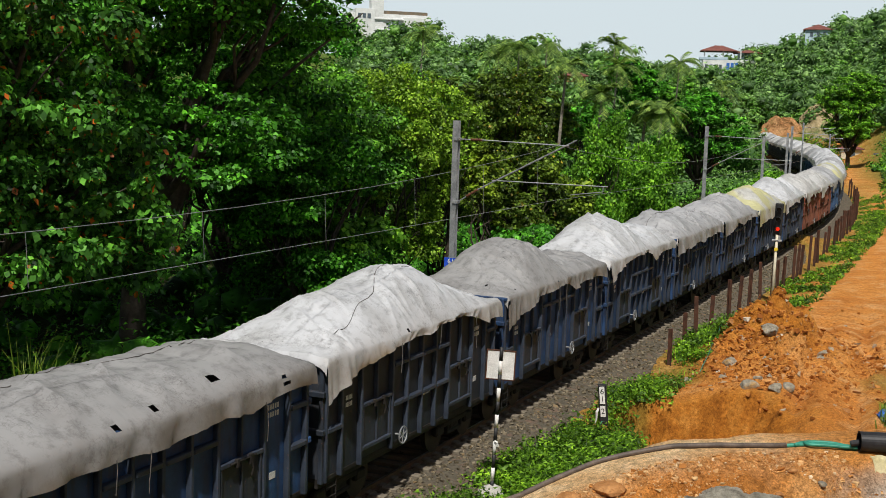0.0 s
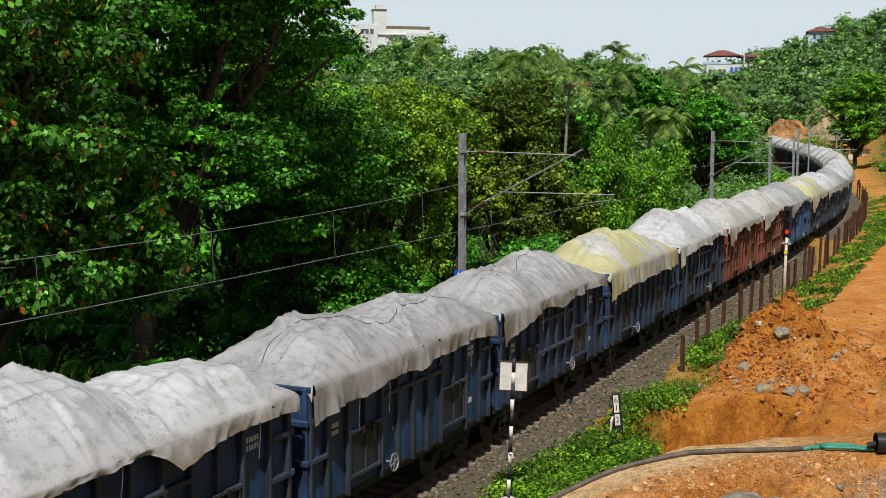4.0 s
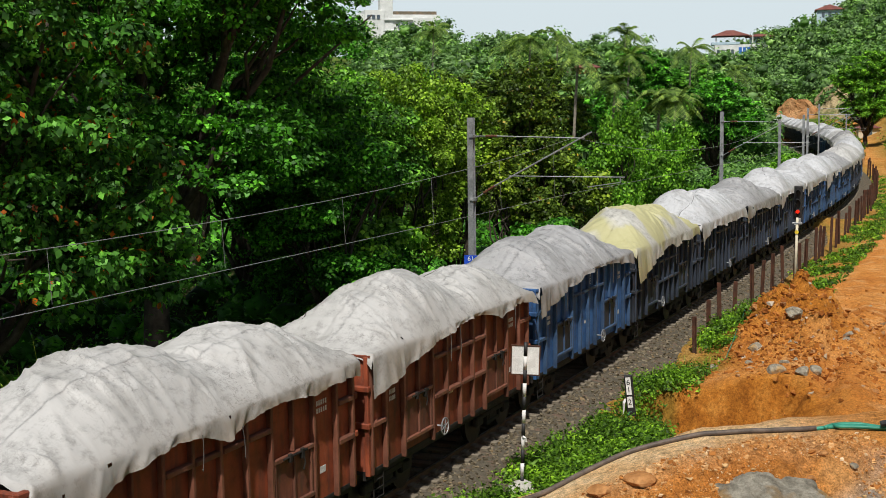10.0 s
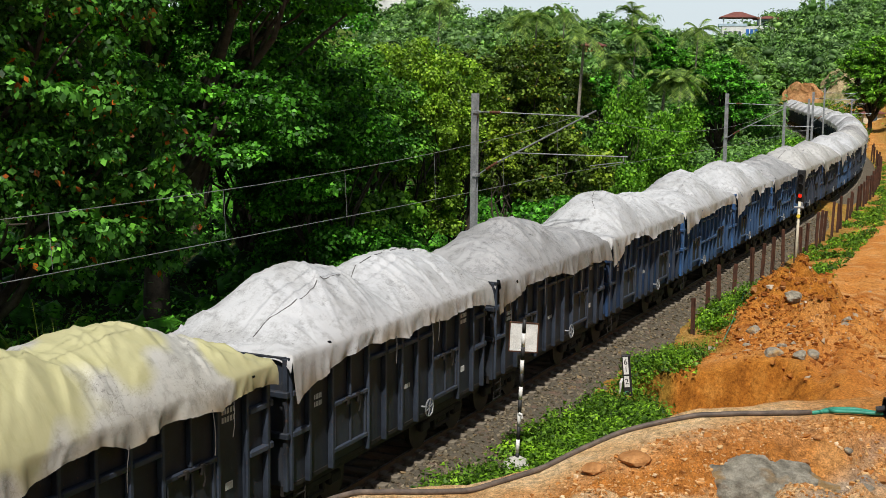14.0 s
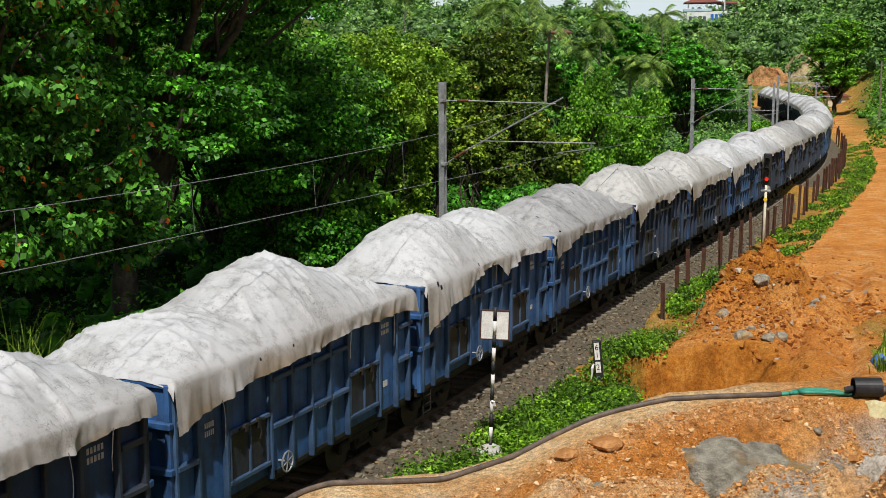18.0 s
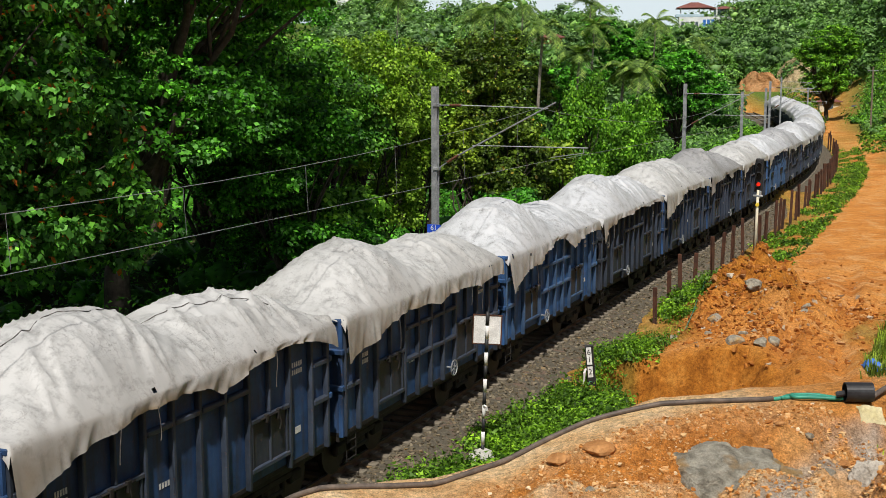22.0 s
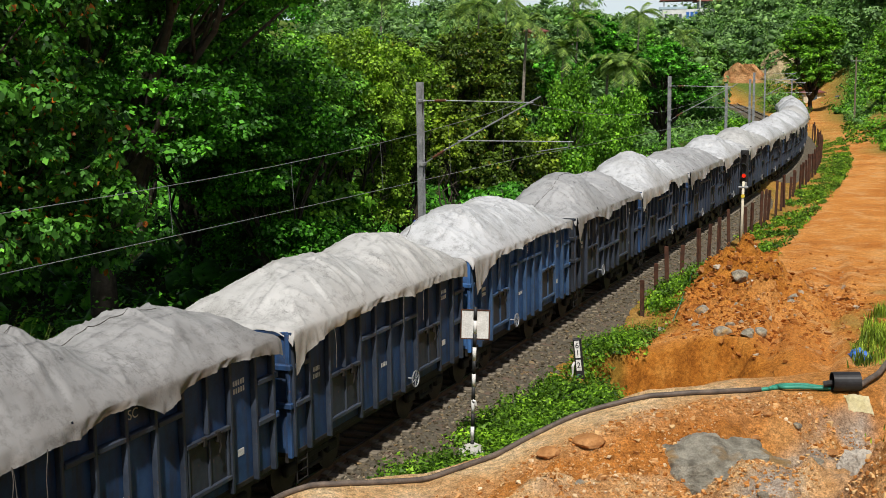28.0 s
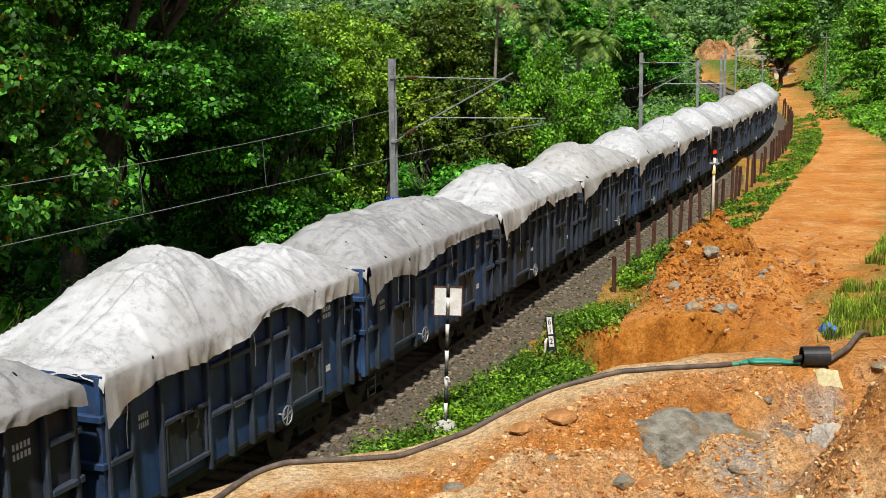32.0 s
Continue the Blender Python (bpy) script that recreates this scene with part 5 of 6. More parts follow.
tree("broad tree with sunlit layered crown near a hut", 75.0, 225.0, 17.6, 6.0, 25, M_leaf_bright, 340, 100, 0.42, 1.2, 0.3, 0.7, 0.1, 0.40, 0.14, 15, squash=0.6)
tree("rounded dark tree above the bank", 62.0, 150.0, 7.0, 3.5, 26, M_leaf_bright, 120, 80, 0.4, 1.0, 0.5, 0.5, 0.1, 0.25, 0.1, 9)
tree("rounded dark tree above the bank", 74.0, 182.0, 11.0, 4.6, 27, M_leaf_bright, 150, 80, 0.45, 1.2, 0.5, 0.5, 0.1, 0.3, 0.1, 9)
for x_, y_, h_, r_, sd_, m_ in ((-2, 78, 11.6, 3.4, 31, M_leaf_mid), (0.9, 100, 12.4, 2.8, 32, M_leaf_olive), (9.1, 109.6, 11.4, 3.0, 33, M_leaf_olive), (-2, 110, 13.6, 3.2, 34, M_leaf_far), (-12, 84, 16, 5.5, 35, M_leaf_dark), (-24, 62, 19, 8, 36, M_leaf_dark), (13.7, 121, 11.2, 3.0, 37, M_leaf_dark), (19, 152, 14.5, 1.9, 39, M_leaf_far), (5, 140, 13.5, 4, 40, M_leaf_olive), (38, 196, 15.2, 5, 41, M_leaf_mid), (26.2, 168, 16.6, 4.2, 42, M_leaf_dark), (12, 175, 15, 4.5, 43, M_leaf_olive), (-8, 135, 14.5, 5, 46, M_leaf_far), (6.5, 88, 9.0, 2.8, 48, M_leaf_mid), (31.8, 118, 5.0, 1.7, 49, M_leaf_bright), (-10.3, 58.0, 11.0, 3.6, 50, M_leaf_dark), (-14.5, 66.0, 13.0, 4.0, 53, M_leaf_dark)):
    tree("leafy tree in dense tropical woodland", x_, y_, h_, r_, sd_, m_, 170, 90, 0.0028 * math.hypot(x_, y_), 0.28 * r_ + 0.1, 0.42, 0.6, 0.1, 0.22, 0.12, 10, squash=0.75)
for x_, y_, h_, sd_, f_ in ((9.8, 104.5, 13.6, 1, 2.6), (22.5, 163.5, 15.4, 5, 4.0), (9.7, 170, 17.0, 8, 4.2), (17.5, 108.6, 10.2, 3, 2.9), (18.5, 106.4, 9.6, 4, 2.9), (14.2, 114.1, 11.4, 2, 3.0), (33.3, 177, 17.0, 11, 4.4), (7.3, 180, 15.6, 7, 4.2), (50.5, 224.4, 14.5, 10, 4.5), (104, 205, 13, 12, 4.5), (16, 200, 17.0, 6, 4.2), (27, 200, 18.0, 9, 4.2), (-4, 190, 17.5, 13, 4.2)):
    palm("coconut palm with feathery fronds over the woodland", x_, y_, h_, sd_, f_)


def woodland():
    """Distant tropical wood over the hills."""
    rg = np.random.default_rng(77)
    n = 2300
    az = np.radians(np.concatenate([rg.uniform(-5, 24, n - 1000), rg.uniform(12, 25, 1000)]))
    r = np.concatenate([105 + 420 * rg.random(n - 1000) ** 0.9, rg.uniform(225, 520, 1000)])
    x, y = r * np.sin(az), r * np.cos(az)
    d, s = off_line(x, y)
    road = np.interp(y, [60, 124, 198, 260, 300], [26, 44, 78, 92, 100])
    azd = np.degrees(az)
    keep = ~((azd > 14.2) & (azd < 18.2) & (r < 306)) & ((np.abs(d) > 10) | (s > 300)) & ~((d > 0) & (x < road + 14) & (y < 262)) & ~((d < 0) & (d > -22) & (r < 170)) & ~((np.abs(azd - 13.0) < 1.4) & (r > 370) & (r < 408))
    x, y, r = x[keep], y[keep], r[keep]
    z = land(x, y)[0]
    h = np.where(rg.random(len(x)) < 0.07, rg.uniform(9, 12.5, len(x)), rg.uniform(3.5, 9, len(x))) * np.interp(r, [100, 200, 500], [0.75, 1, 1.15])
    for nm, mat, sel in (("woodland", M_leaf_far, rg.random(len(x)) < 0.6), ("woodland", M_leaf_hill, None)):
        sel = sel if sel is not None else ~last
        last = sel
        C, R = [], []
        for i in np.nonzero(sel)[0]:
            k = 8
            q = rg.normal(size=(k, 3))
            q /= np.linalg.norm(q, axis=1, keepdims=True)
            q[:, 2] = np.abs(q[:, 2])
            w = min(5.5, h[i] * rg.uniform(0.35, 0.6))
            C.append(np.array([x[i], y[i], z[i] + h[i] * 0.45]) + q * np.array([w, w, h[i] * 0.5]))
            R.append(np.full(k, w * 0.5) * rg.uniform(0.6, 1.4, k))
        C, R = np.concatenate(C), np.concatenate(R)
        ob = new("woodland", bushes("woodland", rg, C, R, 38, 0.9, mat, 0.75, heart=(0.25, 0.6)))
        tagged(ob, "dense tropical wood covering distant hills", "woodland", "", "stuff")


woodland()

# ---- beside the line ----
def posts():
    """Short lengths of old rail set upright as a fence."""
    g = Geo()
    g.box((0, 0, 0), (0.17, 0.04, 1.0), 0.006)
    g.box((0, 0.06, 0), (0.05, 0.10, 1.0), 0.006)
    g.box((0, 0.12, 0), (0.075, 0.05, 1.0), 0.008)
    me = g.mesh("fence_post", M_rust)
    rg = random.Random(4)
    spots = [(8.85, 44.9, 0.5), (10.05, 48.5, 0.55), (10.42, 48.2, 1.28), (11.3, 49.4, 1.15), (13.4, 55.0, 1.1), (14.3, 56.6, 1.1), (15.3, 58.7, 1.15), (16.5, 61.6, 1.2), (17.7, 63.4, 1.3)]
    s = 55.5
    while s < 150:
        p = along(s, 3.5 - 0.006 * (s - 55) + rg.uniform(-0.12, 0.12))
        spots.append((p.x, p.y, p.z + rg.uniform(0.75, 1.35)))
        s += rg.uniform(1.6, 3.4)
    for i, (x, y, top) in enumerate(spots):
        z = land_z(x, y) - 0.3
        ob = thing("fence_post", "rusty upright length of old rail", "fence post", pose(x, y, (z + top) / 2, rg.uniform(-2.5, 2.5), rg.uniform(-2.5, 2.5), rg.uniform(-20, 90)), "rail posts along the line", me)
        ob.scale = (1, 1, top - z)


posts()


def mast(s, d, top, arm=True, plate=False):
    base = along(s, d, -1.05)
    h = line_heading(s)
    t = thing("overhead_line_mast", "grey steel mast carrying overhead line equipment", "mast", Matrix.Translation(base) @ pose(0, 0, 0, 0, 0, -h), "overhead line masts")
    H = top - base.z
    g = Geo()
    for y in (-0.10, 0.10):
        g.box((0, y, H / 2), (0.20, 0.018, H), 0.004)
    g.box((0, 0, H / 2), (0.018, 0.19, H))
    part("column", g, M_galv, t)
    g = Geo()
    g.box((0, 0, 0.2), (0.7, 0.7, 0.7), 0.05)
    part("foundation", g, M_concrete, t)
    if arm:
        z_top, z_low, z_reg = H - 0.62, H - 2.75, H - 2.0
        g = Geo()
        g.tube([(0.1, 0, z_top), (0.55, 0, z_top)], 0.02, 6)
        g.tube([(0.95, 0, z_top), (4.0, 0, z_top - 0.08)], 0.022, 6)
        part("top_tube", g, M_galv, t)
        g = Geo()
        g.tube([(0.1, 0, z_low), (0.45, 0, z_low + 0.22)], 0.022, 6)
        g.tube([(0.85, 0, z_low + 0.47), (4.25, 0, z_top + 0.12)], 0.028, 6)
        part("bracket_tube", g, M_galv, t)
        g = Geo()
        g.tube([(1.35, 0, z_low + 0.80), (5.35, 0, z_reg + 0.05)], 0.02, 6)
        g.tube([(5.2, 0, z_reg + 0.05), (5.2, 0, z_reg - 0.12)], 0.015, 5)
        g.tube([(5.2, 0, z_reg - 0.12), (4.1, 0, z_reg - 0.28)], 0.014, 5)
        part("register_tube", g, M_galv, t)
        for (x0, zz0), (x1, zz1) in (((0.55, z_top), (0.95, z_top)), ((0.45, z_low + 0.22), (0.85, z_low + 0.47))):
            g = Geo()
            q = [(x0 + (x1 - x0) * i / 8, 0, zz0 + (zz1 - zz0) * i / 8) for i in range(9)]
            g.tube(q, [0.03 if i % 2 else 0.065 for i in range(9)], 8)
            part("insulator", g, M_brown, t, "brown ribbed porcelain insulator", smooth=True)
        for zz in (z_top, z_low):
            g = Geo()
            g.box((0.06, 0, zz), (0.16, 0.30, 0.10), 0.01)
            part("clamp", g, M_galv, t)
    if plate:
        g = Geo()
        g.box((0.0, -0.13, 4.2), (0.50, 0.02, 0.46), 0.006)
        pl = part("number_plate", g, M_blueplate, t, "blue enamel location plate with white figures")
        for txt, zz in (("61", 4.31), ("7", 4.10)):
            cu = bpy.data.curves.new("figures", "FONT")
            cu.body, cu.size, cu.align_x, cu.align_y, cu.extrude = txt, 0.24, "CENTER", "CENTER", 0.002
            cu.materials.append(M_white)
            ob = new("figures", cu)
            ob.parent = pl
            ob.matrix_local = pose(0, -0.146, zz, 90, 0, 0)
    return t


M_brown = grained("brown_porcelain", (0.10, 0.045, 0.025), (0.16, 0.07, 0.04), 5, 0.25, 30, 0.0, 0.001, spec=0.5)
M_blueplate = grained("blue_enamel", (0.015, 0.06, 0.45), (0.03, 0.10, 0.6), 5, 0.35, 30, 0.05, 0.001)
mast(25.2, -2.9, 8.03, True, True)
mast(64.6, -2.9, 7.95)
mast(88, -3.0, 7.2, False)
mast(108, -3.0, 8.0)
mast(104, -3.0, 7.4, False)
mast(188, 3.1, 6.8, False)
mast(160, -3.0, 8.4)
mast(-22, -2.9, 8.0)


def wire(name, pts, r=0.007, n=14, sag=0.0):
    """One wire from support to support."""
    line = []
    for a, b in zip(pts, pts[1:]):
        for i in range(n):
            f = i / n
            p = a.lerp(b, f)
            p.z -= sag * 4 * f * (1 - f)
            line.append(p)
    line.append(pts[-1])
    g = Geo()
    g.tube(line, r, 5)
    return g


SUP = (-22, 25.2, 64.6, 108, 160)
ohe = thing("overhead_line", "thin grey contact and catenary wires above the track", "overhead wire")
part("contact_wire", wire("contact_wire", [along(s, 0.2 * (-1) ** i + 0.9, 5.55) for i, s in enumerate(SUP)], 0.007, 10, 0.06), M_wire, ohe)
part("catenary_wire", wire("catenary_wire", [along(s, 0.75, 7.35) for s in SUP], 0.007, 18, 1.0), M_wire, ohe)
for k_ in range(9):
    s_ = -12 + 4.4 * k_
    f_ = (s_ + 22) / 47.2
    g = Geo()
    g.tube([along(s_, 0.8, 5.52), along(s_, 0.75, 7.35 - 4 * f_ * (1 - f_))], 0.004, 4)
    part("dropper", g, M_wire, ohe)


def signal_post():
    x, y = 17.3, 62.2
    z0 = land_z(x, y) - 0.1
    t = thing("railway_signal", "colour-light signal showing red on a pale pole", "signal", pose(x, y, z0, 0, 1.2, -20))
    g = Geo()
    g.tube([(0, 0, 0), (0, 0, 3.75)], 0.07, 12)
    part("pole", g, M_cream, t, "cream-painted pole", smooth=True)
    g = Geo()
    g.box((0, 0.05, 4.5), (0.42, 0.10, 1.75), 0.05)
    hd = part("signal_head", g, M_black, t, "black backboard and lamp housings")
    for i, zz in enumerate((5.05, 4.55, 4.05)):
        g = Geo()
        q = [(0.13 * math.cos(a), 0.0, 0.13 * math.sin(a)) for a in [2 * math.pi * j / 16 for j in range(17)]]
        g.add([(px, 0, pz) for px, _, pz in q] + [(px, -0.26, pz * 0.95) for px, _, pz in q], [(j, j + 1, j + 18, j + 17) for j in range(0, 11)])
        h_ = part("lamp_hood", g, M_black, hd)
        h_.location = (0, -0.005, zz)
        g = Geo()
        g.tube([(0, 0.02, 0), (0, -0.02, 0)], 0.10, 16)
        l_ = part("lamp_lens", g, M_redlamp if i == 2 else M_black, hd, "lit red lens" if i == 2 else "")
        l_.location = (0, -0.02, zz)
    g = Geo()
    g.tube([(0, -0.07, 3.0), (0, -0.10, 3.0)], 0.10, 18)
    part("marker_disc", g, M_yellow, t, "round yellow marker disc")
    g = Geo()
    g.box((0, 0, 3.45), (0.5, 0.16, 0.10), 0.02)
    g.box((0.12, 0, 3.6), (0.10, 0.10, 0.22), 0.02)
    part("bracket", g, M_galv, t)
    g = Geo()
    g.box((0, 0, 0.1), (0.5, 0.5, 0.3), 0.03)
    part("footing", g, M_concrete, t)
    b = thing("equipment_box", "black trackside equipment box on short legs", "cabinet", pose(x + 0.1, y - 0.9, land_z(x, y - 0.9), 0, 0, 24))
    g = Geo()
    g.box((0, 0, 0.42), (0.5, 0.35, 0.42), 0.02)
    part("housing", g, M_black, b)
    g = Geo()
    g.box((0, 0, 0.65), (0.55, 0.4, 0.04), 0.012)
    part("lid", g, M_black, b)
    for px in (-0.2, 0.2):
        g = Geo()
        g.box((px, 0, 0.10), (0.05, 0.25, 0.24), 0.01)
        part("leg", g, M_rust, b)


M_cream = grained("cream_paint", (0.55, 0.50, 0.38), (0.68, 0.62, 0.48), 4, 0.6, 30, 0.1, 0.003)
M_yellow = grained("yellow_paint", (0.60, 0.44, 0.03), (0.72, 0.54, 0.05), 4, 0.5, 30, 0.05, 0.002)
M_redlamp = Mat("red_lamp", 0.3)
M_redlamp.color((0.6, 0.02, 0.01))
M_redlamp.b.inputs["Emission Color"].default_value = (1.0, 0.03, 0.01, 1)
M_redlamp.b.inputs["Emission Strength"].default_value = 0.9
M_redlamp = M_redlamp.m
signal_post()


def sighting_board():
    x, y = 1.47, 29.0
    z0 = land_z(x, y)
    t = thing("sighting_board", "white board on a black and white banded post", "sign", pose(x, y, z0, 0.5, 2.0, -6))
    n, hz = 11, 3.67
    for i in range(n):
        g = Geo()
        g.tube([(0, 0, 0.08 + hz * i / n), (0, 0, 0.08 + hz * (i + 1) / n)], 0.048, 10)
        part("post_band", g, M_black if i % 2 == 0 else M_white, t, smooth=True)
    g = Geo()
    g.box((0, 0.065, 3.3), (0.66, 0.02, 0.70), 0.005)
    bd = part("board", g, M_white, t, "white painted steel board")
    for c, s in (((0, 0.062, 3.66), (0.72, 0.04, 0.03)), ((0, 0.062, 2.94), (0.72, 0.04, 0.03)), ((-0.345, 0.062, 3.3), (0.03, 0.04, 0.72)), ((0.345, 0.062, 3.3), (0.03, 0.04, 0.72))):
        g = Geo()
        g.box(c, s, 0.006)
        part("frame_bar", g, M_rust, bd)
    g = Geo()
    g.tube([(-0.01, -0.05, 1.42), (0.05, -0.06, 1.40), (0.07, -0.05, 1.30)], 0.035, 5)
    part("tied_rag", g, M_white, t)
    stone("concrete_footing", "rough whitewashed concrete footing of a post", x, y, z0 + 0.08, 0.36, 0.32, 0.24, 71, M_footing, "footing")


def stone(name, label, x, y, z, rx, ry, rz, seed, mat, category="rock", group="", sub=2, spin=0.0, tilt=0.0, cut=0.55, rug=0.0):
    """A broken stone: a ball cut by planes and roughened."""
    rg = np.random.default_rng(seed)
    bm = bmesh.new()
    bmesh.ops.create_icosphere(bm, subdivisions=sub, radius=1.0)
    nrm = rg.normal(size=(9, 3))
    nrm /= np.linalg.norm(nrm, axis=1, keepdims=True)
    off = rg.uniform(cut, 0.95, 9)
    for v in bm.verts:
        p = np.array(v.co)
        for q, o in zip(nrm, off):
            k = p @ q
            if k > o:
                p = p - q * (k - o)
        p = p * (1 + 0.10 * noise.noise(Vector(p * 2.5 + seed)) + 0.05 * noise.noise(Vector(p * 7 + seed)))
        if rug:
            p = p * (1 + rug * sum(noise.noise(Vector(p * f_ + seed)) / f_ ** 0.75 for f_ in (3.1, 6.3, 12.7, 25.1)))
        v.co = Vector((p[0] * rx, p[1] * ry, p[2] * rz))
    me = bpy.data.meshes.new(name)
    bm.to_mesh(me)
    bm.free()
    me.materials.append(mat)
    return thing(name, label, category, pose(x, y, z, tilt, 0, spin), group, me)


M_footing = grained("whitewashed_concrete", (0.34, 0.33, 0.29), (0.52, 0.50, 0.45), 4, 0.9, 25, 0.5, 0.02)
sighting_board()


def kilometre_post():
    x, y = 5.26, 36.4
    z0 = land_z(x, y)
    t = thing("kilometre_post", "leaning dark slab with white distance figures", "marker post", pose(x, y, z0 - 0.1, 0, -5.5, -8))
    g = Geo()
    g.box((0, 0, 0.75), (0.26, 0.16, 1.55), 0.02)
    part("slab", g, M_black, t)
    for zz, hh, txt in ((1.20, 0.54, "6\n1"), (0.70, 0.34, "2")):
        g = Geo()
        g.box((-0.015, -0.086, zz), (0.155, 0.012, hh), 0.003)
        pl = part("plate", g, M_white, t, "white plate with black figures")
        cu = bpy.data.curves.new("figures", "FONT")
        cu.body, cu.size, cu.align_x, cu.align_y, cu.extrude, cu.space_line = txt, 0.24, "CENTER", "CENTER", 0.002, 0.95
        cu.materials.append(M_black)
        ob = new("figures", cu)
        ob.parent = pl
        ob.matrix_local = pose(-0.015, -0.095, zz, 90, 0, 0)
    g = Geo()
    g.tube([(-0.14, -0.1, 0.82), (-0.2, -0.14, 0.7), (-0.22, -0.12, 0.5), (-0.26, -0.14, 0.36)], [0.03, 0.045, 0.03, 0.015], 6)
    part("tied_rag", g, M_white, t)


kilometre_post()

# ---- near shelf ----
M_hose = grained("black_hose", (0.07, 0.055, 0.045), (0.15, 0.115, 0.09), 6, 0.6, 30, 0.1, 0.003)
M_green_hose = grained("green_hose", (0.02, 0.16, 0.11), (0.04, 0.26, 0.18), 6, 0.45, 30, 0.05, 0.002)
M_pipe = grained("black_plastic", (0.012, 0.012, 0.013), (0.03, 0.03, 0.032), 5, 0.45, 25, 0.1, 0.004)
M_sack = grained("cream_sack", (0.46, 0.40, 0.21), (0.62, 0.56, 0.36), 4, 0.8, 30, 0.3, 0.006)
M_bluesheet = grained("blue_plastic_sheet", (0.02, 0.10, 0.42), (0.05, 0.20, 0.62), 4, 0.5, 20, 0.4, 0.02)


def lay(pts, r, mat, name, label, lift=0.0, n=6):
    """A hose laid over the ground through the given spots."""
    q = []
    for (x0, y0), (x1, y1) in zip(pts, pts[1:]):
        for i in range(n):
            q.append((x0 + (x1 - x0) * i / n, y0 + (y1 - y0) * i / n))
    q.append(pts[-1])
    a = np.array(q)
    for _ in range(3):
        a[1:-1] = (a[:-2] + 2 * a[1:-1] + a[2:]) / 4
    z = land(a[:, 0], a[:, 1])[0] + r * 0.8 + lift
    z[1:-1] = np.maximum(z[1:-1], (z[:-2] + z[2:]) / 2)
    g = Geo()
    g.tube(list(zip(a[:, 0], a[:, 1], z)), r, 8)
    return thing(name, label, "hose", data=g.mesh(name, mat, True))


lay([(-1.95, 11.1), (-1.62, 11.85), (-1.42, 12.25), (-1.15, 12.5), (-0.85, 12.62), (-0.3, 12.8), (0.25, 13.0), (0.8, 13.35), (1.4, 13.72), (1.95, 13.95), (2.5, 14.0), (3.1, 13.95), (3.6, 13.95), (4.2, 14.1)], 0.034, M_hose, "hose", "thick black hose laid along the earth bank")
for i_, (dy_, r_) in enumerate(((0.0, 0.026), (0.07, 0.024), (-0.08, 0.022))):
    lay([(4.18 + 0.12 * i_, 14.1 - 0.3 * dy_), (4.45, 14.12 + dy_), (4.75, 14.10 + 1.2 * dy_), (5.0, 13.98 + dy_ * 0.4)], r_, M_green_hose, "green_hose", "coiled green plastic hose on orange soil", 0.012 * i_)
lay([(5.34, 13.9), (5.7, 14.25), (6.05, 14.8), (6.45, 15.5), (7.0, 16.3)], 0.035, M_hose, "hose", "grey-brown hose rising over the bank", 0.05)
lay([(6.4, 41.2), (5.6, 38.2), (5.2, 36.0), (4.4, 34.0), (3.7, 31.5)], 0.013, M_green_hose, "thin_hose", "thin pale green hose across the verge weeds", 0.16)
lay([(9.5, 42.8), (10.6, 45.4), (11.6, 47.5), (12.6, 50.2), (13.9, 53.2)], 0.014, M_green_hose, "thin_hose", "thin pale green hose beside the rail posts", 0.06)


def pipe_offcut():
    x, y = 5.16, 13.9
    z = land_z(x, y)
    t = thing("pipe_offcut", "short length of wide black plastic pipe", "pipe", pose(x, y, z + 0.115, 0, 0, -4))
    n = 26
    g = Geo()
    for r, flip in ((0.118, False), (0.104, True)):
        vs = [(xx, r * math.cos(2 * math.pi * j / n), r * math.sin(2 * math.pi * j / n)) for xx in (-0.16, 0.16) for j in range(n)]
        fs = [(j, (j + 1) % n, n + (j + 1) % n, n + j) for j in range(n)]
        g.add(vs, [q[::-1] for q in fs] if flip else fs)
    for xx, o in ((-0.16, 0), (0.16, n)):
        fs = [(o + j, o + (j + 1) % n, 2 * n + o + (j + 1) % n, 2 * n + o + j) for j in range(n)]
        g.f.extend(fs if o else [q[::-1] for q in fs])
    part("wall", g, M_pipe, t, smooth=False)
    g = Geo()
    g.tube([(-0.15, 0.02, -0.02), (-0.25, 0.03, -0.04)], 0.036, 10)
    part("nozzle", g, M_pipe, t)


pipe_offcut()


def crumpled(name, label, category, x, y, w, d, h, seed, mat, z_off=0.0):
    n = 22
    u = np.linspace(-1, 1, n)
    U, V = np.meshgrid(u, u, indexing="ij")
    r = np.clip(1 - (np.abs(U) ** 2.6 + np.abs(V) ** 2.6) ** 0.9, 0, 1)
    X = x + w * (U + 0.16 * rough(U + seed, V, 1.5, 3))
    Y = y + d * (V + 0.16 * rough(U, V + seed, 1.5, 3))
    Z = land(X.ravel(), Y.ravel())[0].reshape(X.shape) + 0.006 + h * r ** 0.6 * (1 + 1.1 * rough(U + seed, V - seed, 1.8, 4)) + z_off
    return thing(name, label, category, data=sheet(name, np.stack([X, Y, Z], -1), mat))


crumpled("sack", "crumpled cream plastic sack on stony soil", "sack", 5.26, 13.72, 0.15, 0.09, 0.07, 3, M_sack)
crumpled("plastic_sheet", "scrap of crumpled blue plastic sheet", "plastic sheet", 13.75, 35.9, 0.30, 0.26, 0.24, 5, M_bluesheet, 0.03)
stone("outcrop", "bare grey rock face showing through orange soil", 3.2, 12.95, 3.75, 1.06, 0.70, 0.46, 21, M_outcrop, "rock", sub=6, tilt=24, spin=-8, cut=0.8, rug=0.2)
